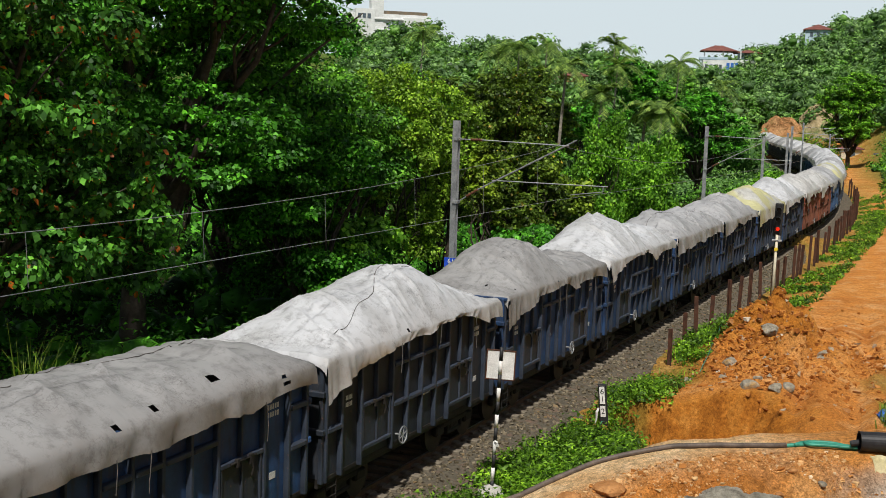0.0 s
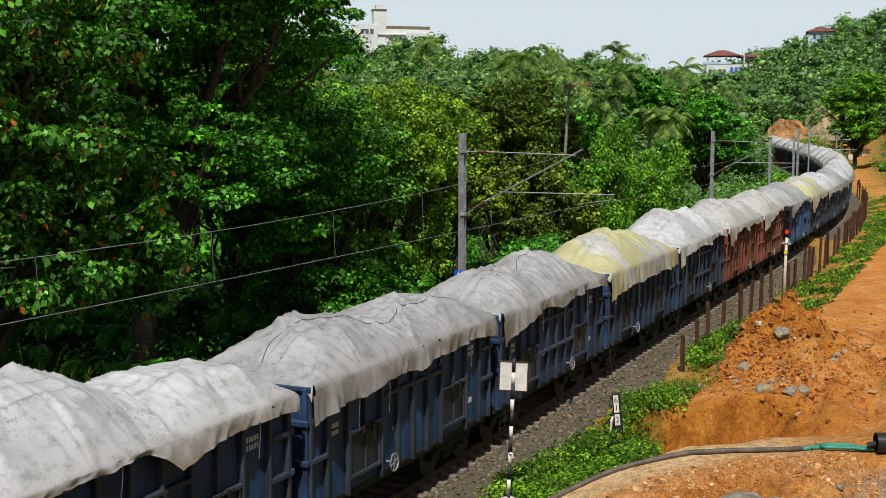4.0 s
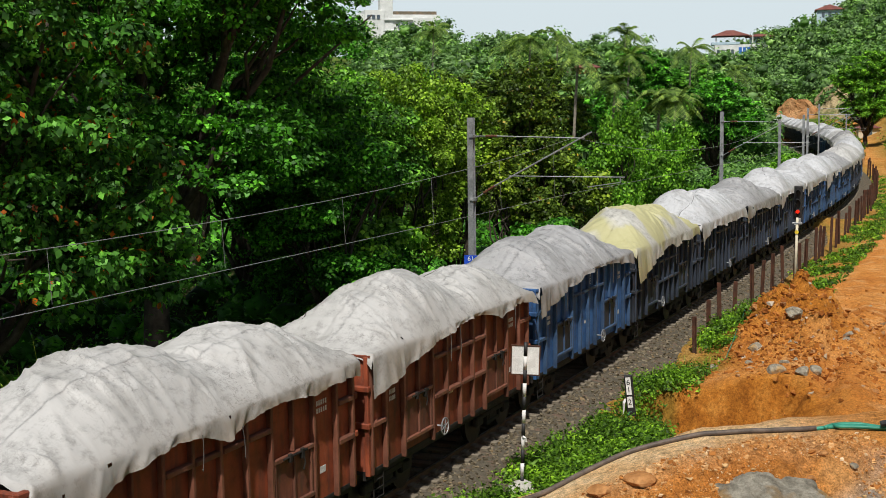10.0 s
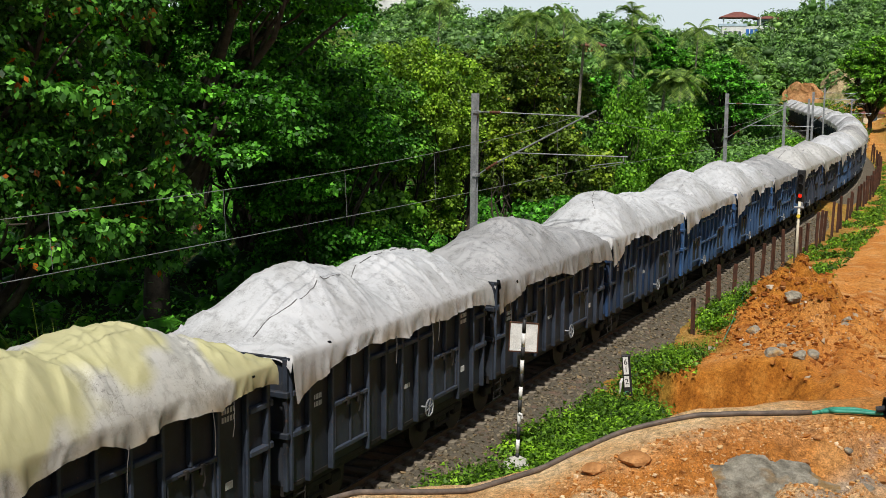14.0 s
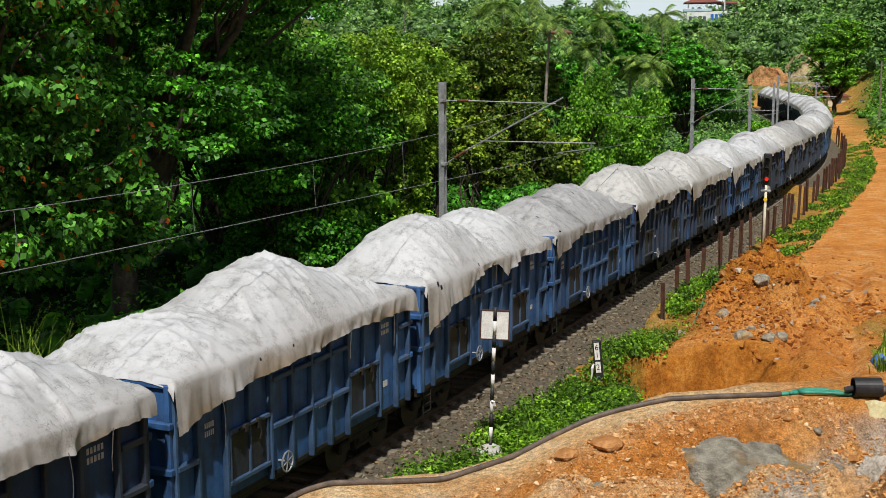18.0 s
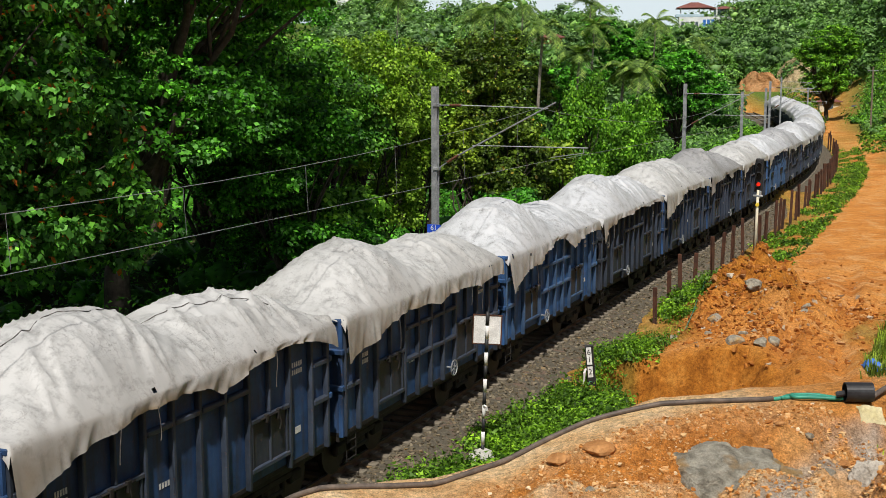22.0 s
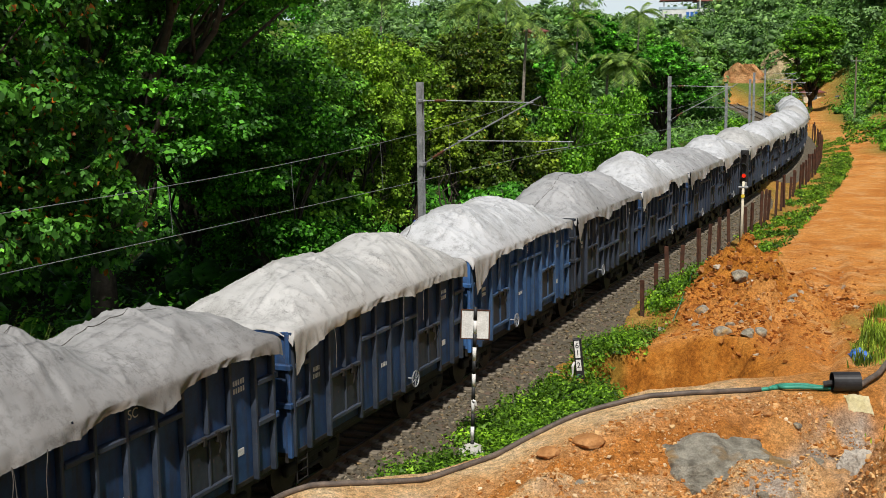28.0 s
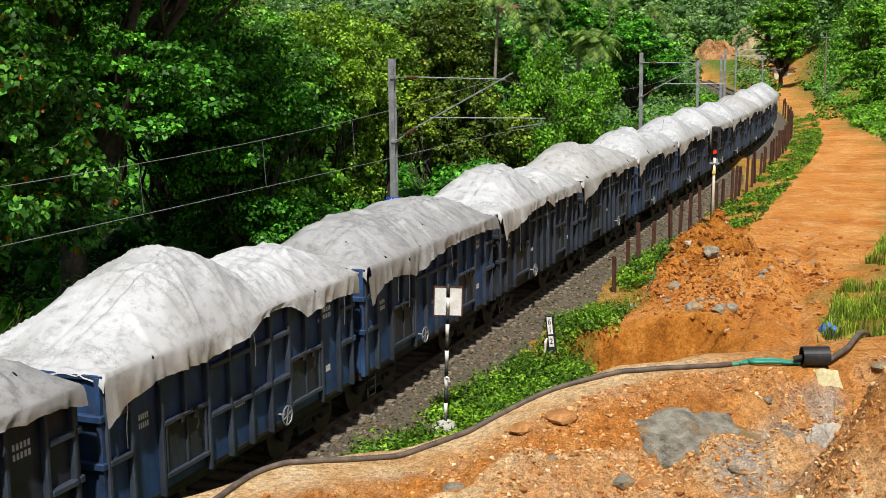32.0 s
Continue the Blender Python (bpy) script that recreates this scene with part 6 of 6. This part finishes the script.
stone("outcrop", "low pale rock showing through orange soil", 4.85, 12.3, 3.95, 0.30, 0.45, 0.22, 22, M_palerock, "rock", sub=5, tilt=20, cut=0.8, rug=0.25)
for i_, (x_, y_, r_, k_) in enumerate(((0.70, 11.95, 0.105, 0), (2.42, 11.75, 0.12, 0), (2.62, 11.72, 0.10, 1), (4.35, 12.45, 0.07, 0), (3.55, 11.7, 0.06, 0), (1.35, 11.6, 0.05, 1), (2.95, 11.5, 0.05, 1), (3.9, 13.2, 0.06, 1), (4.4, 13.3, 0.055, 0), (4.1, 13.45, 0.05, 1), (2.0, 12.3, 0.06, 1), (1.75, 12.2, 0.05, 0), (4.75, 13.1, 0.08, 1), (5.6, 13.3, 0.09, 1), (5.0, 12.9, 0.06, 0), (0.1, 11.8, 0.045, 1), (3.3, 12.2, 0.06, 0), (3.65, 12.35, 0.07, 1), (5.9, 13.7, 0.1, 0), (1.95, 13.0, 0.15, 1), (1.5, 12.9, 0.12, 1))):
    stone("stone", "loose grey stone on the soil" if k_ == 0 else "loose orange laterite stone on the soil", x_, y_, land_z(x_, y_) + r_ * 0.2, r_ * 1.3, r_, r_ * 0.7, 300 + i_, M_rock if k_ == 0 else M_redrock, "stone", "loose stones on the bank", 2, 37 * i_)
for i_, (x_, y_, r_, k_) in enumerate(((10.25, 38.9, 0.28, 0), (11.1, 38.7, 0.27, 0), (11.6, 39.1, 0.24, 0), (12.2, 43.9, 0.32, 0), (13.6, 42.5, 0.26, 0), (14.0, 43.0, 0.3, 0), (10.5, 42.7, 0.28, 0), (10.1, 41.8, 0.15, 0), (9.0, 42.3, 0.18, 0), (11.6, 42.2, 0.14, 0), (12.4, 41.2, 0.13, 1), (10.9, 40.2, 0.16, 0), (11.4, 40.6, 0.13, 0), (10.2, 40.4, 0.12, 1), (12.9, 37.3, 0.14, 1), (9.8, 40.8, 0.12, 0), (11.2, 45.6, 0.18, 1), (15.2, 45.4, 0.16, 1))):
    stone("boulder", "broken grey boulder on dug orange soil" if k_ == 0 else "broken orange laterite boulder on dug soil", x_, y_, land_z(x_, y_) + r_ * 0.05, r_ * 1.25, r_, r_ * 0.8, 400 + i_, M_rock if k_ == 0 else M_redrock, "rock", "boulders about the soil heap", 3, 51 * i_, 15 * (i_ % 3) - 12, 0.38)


def rubble(n, seed, where, lo, hi, label, stops):
    V, F = pebbles(n, seed, where, lambda rg, m: lo + (hi - lo) * rg.random(m) ** 4, 0.75)
    m = Mat("rubble_stone", 0.95, spec=0.15)
    m.color(m.ramp(m.island(), stops)).bump(m.noise(18, 5, 0.7), 0.6, 0.02)
    ob = new("rubble", stones_mesh("rubble", V, F, m.m))
    tagged(ob, label, "rubble", "", "stuff")


def on_shelf(rg, n):
    x, y = rg.uniform(-1.5, 7.0, n * 4), rg.uniform(10.0, 15.5, n * 4)
    az, r = np.degrees(np.arctan2(x, y)), np.hypot(x, y)
    w = np.interp(az, [-8, 2, 7, 12, 26], [0.08, 0.25, 0.7, 1, 1]) * (r < np.interp(az, CREST_AZ, CREST_D) - 0.7) * (vnoise(x * 1.3, y * 1.3) > 0.3)
    k = np.nonzero(rg.random(n * 4) < w)[0][:n]
    x, y = x[k], y[k]
    return np.stack([x, y, land(x, y)[0] + 0.005], -1)


def on_works(rg, n):
    x, y = rg.uniform(5, 22, n * 9), rg.uniform(33, 58, n * 9)
    d, _ = off_line(x, y)
    heap = np.exp(-(((x - 11.9) / 2.3) ** 2 + ((y - 43.8) / 4.2) ** 2))
    heap = np.maximum(heap, 0.55 * np.exp(-(((x - 16.2) / 1.2) ** 2 + ((y - 46.5) / 3.4) ** 2)))
    k = np.nonzero((d > 4.2) & (rg.random(n * 9) < 0.02 + heap * 0.9))[0][:n]
    x, y = x[k], y[k]
    return np.stack([x, y, land(x, y)[0] + 0.01], -1)


SOIL_STOPS = [(0, (0.30, 0.11, 0.025)), (0.4, (0.52, 0.24, 0.07)), (0.72, (0.66, 0.40, 0.18)), (0.90, (0.52, 0.34, 0.16)), (1, (0.70, 0.54, 0.36))]
rubble(12000, 41, on_shelf, 0.006, 0.042, "broken soil and gravel over the earth bank", SOIL_STOPS)
rubble(17000, 43, on_shelf, 0.004, 0.016, "crumbled soil and grit over the earth bank", SOIL_STOPS)
rubble(7500, 42, on_works, 0.02, 0.15, "clods and broken stone of the dug soil", [(0, (0.20, 0.065, 0.014)), (0.5, (0.36, 0.13, 0.025)), (0.88, (0.46, 0.20, 0.05)), (0.96, (0.34, 0.25, 0.16)), (1, (0.46, 0.40, 0.32))])


# ---- low growth ----
def scrub(name, label, seed, spots, rad, per, leaf, mat, **kw):
    rg = np.random.default_rng(seed)
    P = spots(rg)
    R = rg.uniform(*rad, len(P))
    C = P + np.stack([np.zeros(len(P)), np.zeros(len(P)), R * 0.35], -1)
    kw["droop"] = 0.1
    me = quads(name, leaves(rg, C, R, per, leaf, three=True, thin=0.5, **kw), mat, per=3) if seed in (51, 52, 58) else bushes(name, rg, C, R, int(per * 0.6), leaf, mat, heart=(0.12, 0.45), **kw)
    ob = new(name, me)
    tagged(ob, label, "undergrowth", "", "stuff")


def verge(rg):
    n = 6000
    s, d = rg.uniform(-4, 46, n), rg.uniform(2.4, 5.4, n)
    s[:2400], d[:2400] = rg.uniform(-2, 24, 2400), rg.uniform(2.0, 6.5, 2400)
    lim = np.interp(s, [13, 17, 24], [1.7, 2.0, 2.5]) + 0.8 * vnoise(s * 0.5, d * 0.1)
    hi = np.interp(s, VERGE_S, VERGE_D) + 1.2 * (vnoise(s * 0.9, d * 0 + 4) - 0.5)
    k = (d > lim) & (d < hi) & (vnoise(s * 0.6 + 9, d * 0.7) > np.where(s < 23, 0.17, 0.32))
    P = np.array([along(a, b) for a, b in zip(s[k], d[k])])
    z = land(P[:, 0], P[:, 1])[0]
    r = np.hypot(P[:, 0], P[:, 1])
    P[:, 2] = z
    return P[(z < 1.5) & (np.hypot(P[:, 0] - 1.47, P[:, 1] - 28.8) > 0.75) & (np.hypot(P[:, 0] - 5.15, P[:, 1] - 35.9) > 0.8)]


def verge_far(rg):
    n = 2600
    s, d = rg.uniform(40, 150, n), rg.uniform(2.7, 6.0, n)
    k = (d > 3.2 + (vnoise(s * 0.4, d) - 0.5)) & (vnoise(s * 0.35 + 3, d * 0.6) > 0.35)
    P = np.array([along(a, b) for a, b in zip(s[k], d[k])])
    P[:, 2] = land(P[:, 0], P[:, 1])[0]
    return P


def left_scrub(rg):
    n = 3600
    s, d = rg.uniform(-6, 290, n), -rg.uniform(3.4, 17, n)
    P = np.array([along(a, b) for a, b in zip(s, d)])
    P[:, 2] = land(P[:, 0], P[:, 1])[0]
    bare = (np.exp(-(((P[:, 0] - 22.0) / 5.0) ** 2 + ((P[:, 1] - 97) / 7.5) ** 2)) > 0.3) & (vnoise(P[:, 0] * 0.22 + 3, P[:, 1] * 0.22) > 0.53)
    return P[~bare]


def bank_scrub(rg):
    n = 5200
    y = rg.uniform(60, 320, n)
    rb = np.interp(y, [54, 75, 106, 124, 198, 260], [24.0, 33, 45.5, 49.5, 72.5, 92])
    x = rb + 0.6 + 26 * rg.random(n) ** 1.4
    return np.stack([x, y, land(x, y)[0]], -1)


scrub("verge_weeds", "bright green creeping weeds along the ballast", 51, verge, (0.22, 0.66), 36, 0.11, M_weed, flat=0.7, up=0.5)
scrub("verge_weeds", "green weeds between the rail posts", 52, verge_far, (0.2, 0.45), 20, 0.15, M_weed, flat=0.6, up=0.5)
def line_scrub(rg):
    n = 100
    s, d = rg.uniform(16, 62, n), -rg.uniform(4.3, 8.5, n)
    P = np.array([along(a, b) for a, b in zip(s, d)])
    P[:, 2] = land(P[:, 0], P[:, 1])[0] + rg.uniform(0, 1.3, n) * sstep(4.0, 7.5, -d)
    return P


scrub("undergrowth", "leafy shrubs crowding the trackside", 58, line_scrub, (0.4, 0.85), 70, 0.17, M_leaf_teak, flat=0.6, up=0.5)
scrub("undergrowth", "tangled green shrubs behind the track", 53, left_scrub, (0.5, 1.25), 60, 0.18, M_leaf_mid, flat=0.8, up=0.45)
def far_left(rg):
    n = 1500
    s, d = rg.uniform(-10, 75, n), -rg.uniform(9, 48, n)
    P = np.array([along(a, b) for a, b in zip(s, d)])
    P[:, 2] = land(P[:, 0], P[:, 1])[0]
    return P


scrub("undergrowth", "shadowy undergrowth beneath the trees", 55, far_left, (0.9, 2.4), 90, 0.2, M_leaf_dark, flat=0.9, up=0.4)
def roadside(rg):
    n = 2200
    s, d = rg.uniform(135, 330, n), rg.uniform(4.2, 27, n)
    P = np.array([along(a, b) for a, b in zip(s, d)])
    ru = np.interp(P[:, 1], [120, 160, 220, 260, 330], [40.5, 55, 76, 88, 106])
    P = P[(P[:, 0] < ru - 2.6) | (P[:, 0] > ru + 3)]
    P[:, 2] = land(P[:, 0], P[:, 1])[0]
    return P


scrub("bank_shrubs", "low green shrubs between track and earth road", 56, roadside, (0.4, 1.0), 26, 0.36, M_weed, flat=0.7, up=0.5)
scrub("bank_shrubs", "bright green shrubs on the bank beside the road", 54, bank_scrub, (0.6, 1.4), 26, 0.42, M_leaf_bright, flat=0.8, up=0.5)


def slope_shrubs(rg):
    n = 6500
    az, r = np.radians(rg.uniform(9.5, 24, n)), 130 + 300 * rg.random(n) ** 1.2
    x, y = r * np.sin(az), r * np.cos(az)
    d, _ = off_line(x, y)
    ru = np.interp(y, [120, 160, 220, 260, 330], [40.5, 55, 76, 88, 106])
    k = ((d > 6.5) | (d < -4.4)) & ((np.abs(x - ru) > 4.5) | (y > 290)) & ~((x > 72) & (x < 97) & (y > 264) & (y < 304)) & ~((d > 0) & (r < 185))
    x, y = x[k], y[k]
    return np.stack([x, y, land(x, y)[0]], -1)


def cutting_foot(rg):
    n = 420
    y = rg.uniform(225, 287, n)
    x = y * rg.uniform(0.255, 0.292, n)
    d, _ = off_line(x, y)
    x, y = x[d < -4.5], y[d < -4.5]
    return np.stack([x, y, land(x, y)[0]], -1)


scrub("bank_shrubs", "light green shrubs at the foot of the cutting", 66, cutting_foot, (0.5, 1.1), 26, 0.45, M_leaf_bright, flat=0.7, up=0.5)
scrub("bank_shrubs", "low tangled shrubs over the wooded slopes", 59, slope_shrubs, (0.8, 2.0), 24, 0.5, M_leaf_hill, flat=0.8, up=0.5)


def verge_blades(rg):
    P = verge(rg)
    return np.repeat(P[rg.random(len(P)) < 0.55], 3, 0)


def far_bank(rg):
    n = 3600
    y = rg.uniform(205, 420, n)
    x = np.interp(y, [160, 220, 260, 335], [55, 76, 88, 106]) + 2 + 60 * rg.random(n) ** 1.2
    return np.stack([x, y, land(x, y)[0]], -1)


scrub("bank_shrubs", "tangled green shrubs on the slope beyond the road", 57, far_bank, (0.8, 2.0), 30, 0.5, M_leaf_mid, flat=0.8, up=0.5)


def blades(rg, P, h, w):
    n = len(P)
    a = rg.uniform(0, 6.28, n)
    out = np.stack([np.cos(a), np.sin(a), np.zeros(n)], -1)
    sd = np.stack([-np.sin(a), np.cos(a), np.zeros(n)], -1)
    L = (h * rg.uniform(0.35, 1.3, n))[:, None]
    up = np.array([0, 0, 1.0])
    lean = rg.uniform(0.15, 0.8, n)[:, None]
    m = P + up * L * 0.6 + out * L * lean * 0.25
    t = P + up * L * (1 - 0.35 * lean) + out * L * lean * 0.8
    q = np.concatenate([np.stack([P - sd * w, P + sd * w, m + sd * w * 0.8, m - sd * w * 0.8], 1), np.stack([m - sd * w * 0.8, m + sd * w * 0.8, t + sd * w * 0.1, t - sd * w * 0.1], 1)], 0)
    return q.reshape(-1, 3)


def bank_grass():
    rg = np.random.default_rng(61)
    n = 42000
    y = rg.uniform(28, 62, n)
    rb = np.interp(y, [15, 30, 36, 42, 54, 75], [9.0, 11.4, 12.9, 15.8, 22.6, 33])
    x = rb + rg.uniform(0.6, 8, n)
    k = vnoise(x * 0.9, y * 0.9) > 0.60 - 0.06 * (x - rb)
    x, y = x[k], y[k]
    P = np.stack([x, y, land(x, y)[0] - 0.02], -1)
    ob = new("bank_grass", quads("bank_grass", blades(rg, P, 0.55, 0.016), M_grass))
    tagged(ob, "long yellow-green grass on the bank", "grass", "", "stuff")


M_grass = leaf_material("grass_blade", (0.14, 0.25, 0.02), (0.42, 0.55, 0.08))
bank_grass()
rg_ = np.random.default_rng(62)
P_ = verge_blades(rg_)
P_ = P_ + rg_.normal(0, 0.12, P_.shape) * np.array([1, 1, 0])
tagged(new("verge_grass", quads("verge_grass", blades(rg_, P_, 0.55, 0.014), M_weed)), "green grass among the trackside weeds", "grass", "", "stuff")
for i_, (x_, y_, n_, h_, w_) in enumerate(((-8.3, 25.4, 150, 3.5, 0.03), (-7.9, 24.6, 90, 3.2, 0.03), (-8.9, 26.4, 130, 3.7, 0.03), (-9.8, 27.5, 120, 3.8, 0.03), (6.6, 15.4, 60, 0.3, 0.01), (5.75, 13.0, 50, 0.2, 0.01))):
    rg_ = np.random.default_rng(90 + i_)
    P_ = np.stack([rg_.normal(0, 0.3, n_), rg_.normal(0, 0.3, n_), np.zeros(n_)], -1)
    thing("grass_tuft", "tall tuft of yellow-green grass", "grass", Matrix.Translation((x_, y_, land_z(x_, y_) - 0.05)), data=quads("grass_tuft", blades(rg_, P_, h_, w_), M_grass), kind="stuff")

# ---- far things ----
M_stucco = grained("white_stucco", (0.62, 0.63, 0.62), (0.74, 0.75, 0.74), 0.4, 0.85, 6, 0.1, 0.01)
M_bluewall = grained("pale_blue_wall", (0.40, 0.52, 0.62), (0.50, 0.62, 0.70), 0.4, 0.85, 6, 0.1, 0.01)
M_roof = grained("red_tile_roof", (0.14, 0.05, 0.042), (0.21, 0.08, 0.062), 0.6, 0.85, 8, 0.3, 0.03)
M_glassd = grained("dark_window", (0.05, 0.07, 0.09), (0.10, 0.13, 0.16), 0.8, 0.15, 8, 0.0, 0.01, spec=0.6)
M_bluepaint = grained("blue_panel", (0.03, 0.12, 0.45), (0.05, 0.18, 0.55), 0.8, 0.5, 8, 0.0, 0.01)


def hipped(g, cx, cy, z, lx, ly, h, over=0.5):
    a, b = lx / 2 + over, ly / 2 + over
    r = max(0.2, a - b)
    vs = [(cx - a, cy - b, z), (cx + a, cy - b, z), (cx + a, cy + b, z), (cx - a, cy + b, z), (cx - r, cy, z + h), (cx + r, cy, z + h)]
    g.add(vs + [(p, q, w - 0.15) for p, q, w in vs[:4]], [(0, 1, 5, 4), (1, 2, 5), (2, 3, 4, 5), (3, 0, 4), (6, 7, 1, 0), (7, 8, 2, 1), (8, 9, 3, 2), (9, 6, 0, 3), (9, 8, 7, 6)])


def building(name, label, x, y, z, rz, blocks, roofs, windows):
    """Blocks (cx, cy, w, d, z0, h, material), hipped roofs, rows of windows on the front."""
    t = thing(name, label, "building", pose(x, y, z, 0, 0, rz))
    for cx, cy, w, d, z0, h, m in blocks:
        g = Geo()
        g.box((cx, cy, z0 + h / 2), (w, d, h), 0.06)
        part("wall", g, m, t)
    for cx, cy, w, d, z0, h in roofs:
        g = Geo()
        hipped(g, cx, cy, z0, w, d, h)
        part("roof", g, M_roof, t, "red tiled hipped roof")
    for x0, x1, n, yy, zz, w, h, m in windows:
        g = Geo()
        g.box((0, 0, 0), (w, 0.12, h), 0.01)
        me = g.mesh("window", m)
        for i in range(n):
            part("window", me, None, t).location = (x0 + (x1 - x0) * (i + 0.5) / n, yy, zz)
    return t


W = M_stucco
building("hotel", "large white hotel of several storeys on a wooded hill", -22.0, 448, 24, 14,
         [(0, 0, 30, 14, 0, 18.5, W), (2, -7.3, 26, 1.0, 16.4, 0.5, W), (2, -7.3, 26, 1.0, 12.6, 0.5, W), (1, -1, 26, 11, 18.5, 1.2, M_concrete), (-9, -2, 7, 12, 0, 20, W), (-4.5, -5, 4.5, 4.5, 0, 25.0, W), (-4.5, -5, 5.0, 5.0, 25.0, 0.5, M_concrete), (-4.5, -5, 2.4, 2.4, 25.5, 1.6, W), (9, -1, 8, 14, 0, 17.5, W)],
         [],
         [(-1, 12.5, 9, -7.9, 14.6, 0.9, 1.7, M_glassd), (-1, 12.5, 9, -7.9, 10.8, 0.9, 1.7, M_glassd), (-12, -6.8, 3, -8.1, 17.5, 1.2, 1.6, M_glassd)])
building("villa", "blue and white house with open red-roofed terrace", 93.5, 405, 22.5, -10,
         [(0, 0, 17, 9, 0, 5.6, W), (-5, -0.6, 9, 8, 5.6, 0.9, M_bluewall), (-8, -3.6, 0.4, 0.4, 6, 2.7, W), (-2, -3.6, 0.4, 0.4, 6, 2.7, W), (3.6, -3.6, 0.4, 0.4, 6, 2.7, W), (6, 1, 6, 5, 5.6, 2.6, M_bluewall)],
         [(-3.4, 0, 11, 8.5, 8.6, 1.9), (6, 0.5, 8, 7, 8.2, 1.0)],
         [(-1.0, 3.0, 3, -4.6, 3.0, 1.0, 3.4, M_bluepaint), (-8, -2, 4, -4.6, 3.3, 0.9, 1.5, M_glassd)])
building("house", "pale blue house with red roof among trees", 121.5, 402, 33.5, -16,
         [(0, 0, 8, 8, 0, 5.2, M_bluewall)], [(0, 0, 8.4, 8.4, 5.2, 1.9)], [(-3, 3, 3, -4.05, 3.6, 0.9, 1.4, M_glassd)])
building("long_shed", "long low grey building with an orange end wall", 14.0, 262, 13.4, -3,
         [(0, 0, 24, 7, 0, 3.2, M_concrete), (13.5, 0, 5, 7, 0, 3.4, M_redrock)], [(13.5, 0, 5.2, 7, 3.4, 1.2)], [(-11, 10, 10, -3.55, 1.9, 1.0, 1.1, M_glassd)])
building("hut", "small weathered roadside hut under trees", 84.5, 252, land_z(84.5, 252) - 0.1, -12,
         [(0, 0, 4, 3.4, 0, 2.6, M_cream)], [(0, 0, 4.0, 3.4, 2.6, 0.8)], [(-1.0, 1.2, 1, -2.03, 1.2, 1.1, 2.1, M_glassd)])


def parked_car():
    x, y = 86.0, 240.0
    t = thing("car", "small dark parked car on the earth road", "car", pose(x, y, land_z(x, y) + 0.02, 0, 0, 62))
    g = Geo()
    pf = [(-1.9, 0.45), (-1.95, 0.8), (-1.2, 0.92), (-0.7, 1.42), (0.7, 1.45), (1.35, 0.95), (1.9, 0.85), (1.95, 0.45)]
    n = len(pf)
    vs = [(a, yy, b) for yy in (-0.82, 0.82) for a, b in pf]
    g.add(vs, [tuple(range(n)), tuple(range(2 * n - 1, n - 1, -1))] + [(i, n + i, n + (i + 1) % n, (i + 1) % n) for i in range(n)])
    part("body", g, M_carpaint, t)
    g = Geo()
    g.box((0, 0, 1.16), (1.7, 1.66, 0.36), 0.08)
    part("window_band", g, M_glassd, t)
    g = Geo()
    g.tube([(0, -0.1, 0), (0, 0.1, 0)], 0.31, 16)
    wm = g.mesh("wheel", M_black)
    for a in (-1.25, 1.25):
        for b in (-0.78, 0.78):
            part("wheel", wm, None, t).location = (a, b, 0.31)


M_carpaint = grained("dark_car_paint", (0.05, 0.055, 0.06), (0.08, 0.085, 0.09), 1, 0.3, 20, 0.0, 0.001, spec=0.5)
parked_car()


def cutting():
    """Bare clay face of the far cutting, and the pale broken rock slope beside it."""
    n, m = 60, 26
    for name, label, mat, u0, u1, rise, out in (("clay_cutting", "bare orange clay face of a railway cutting", M_clay, 0.0, 0.58, 9.5, 3.5), ("rock_slope", "pale broken rock slope above the railway", M_slope, 0.50, 1.0, 12.5, 8.0)):
        U, V = np.meshgrid(np.linspace(u0, u1, n), np.linspace(0, 1, m), indexing="ij")
        x0, y0, x1, y1 = 77.0, 297.0, 89.5, 280.0
        top = rise * (1 - 1.1 * ((U - u0) / (u1 - u0) - 0.5) ** 2) + 1.3 * rough(U * 9, U * 0, 1.0, 3)
        X = x0 + (x1 - x0) * U + 0.4 * out * V + 1.5 * rough(U * 9, V * 5, 0.9, 5)
        Y = y0 + (y1 - y0) * U + out * V + 1.8 * rough(U * 9 + 4, V * 5, 0.9, 5)
        Z = 0.5 + top * V + 0.8 * rough(U * 12, V * 6, 1.0, 3)
        tagged(new(name, sheet(name, np.stack([X, Y, Z], -1), mat)), label, "cutting", "", "structure")


M_clay = grained("cut_clay", (0.40, 0.17, 0.06), (0.56, 0.31, 0.14), 0.35, 0.95, 2.0, 1.0, 0.5, c3=(0.20, 0.22, 0.06))
M_slope = grained("broken_rock_slope", (0.34, 0.26, 0.13), (0.55, 0.43, 0.25), 0.5, 0.95, 2.2, 1.0, 0.6, c3=(0.16, 0.22, 0.06))
cutting()
stone("white_stone", "whitewashed stone on a clay mound beside the line", 18.6, 91.0, land_z(18.6, 91.0) + 0.5, 0.75, 0.5, 1.0, 91, M_white, "rock", sub=3)
for x_, y_, h_ in ((70, 160, 9.5), (66, 178, 10), (100, 225, 10)):
    t_ = thing("utility_pole", "weathered concrete utility pole with crossarm", "pole", Matrix.Translation((x_, y_, land_z(x_, y_))))
    g = Geo()
    g.tube([(0, 0, 0), (0, 0, h_)], [0.16, 0.11], 8)
    part("pole", g, M_concrete, t_)
    g = Geo()
    g.box((0, 0, h_ - 0.6), (1.6, 0.1, 0.1), 0.01)
    part("crossarm", g, M_galv, t_)


motions()
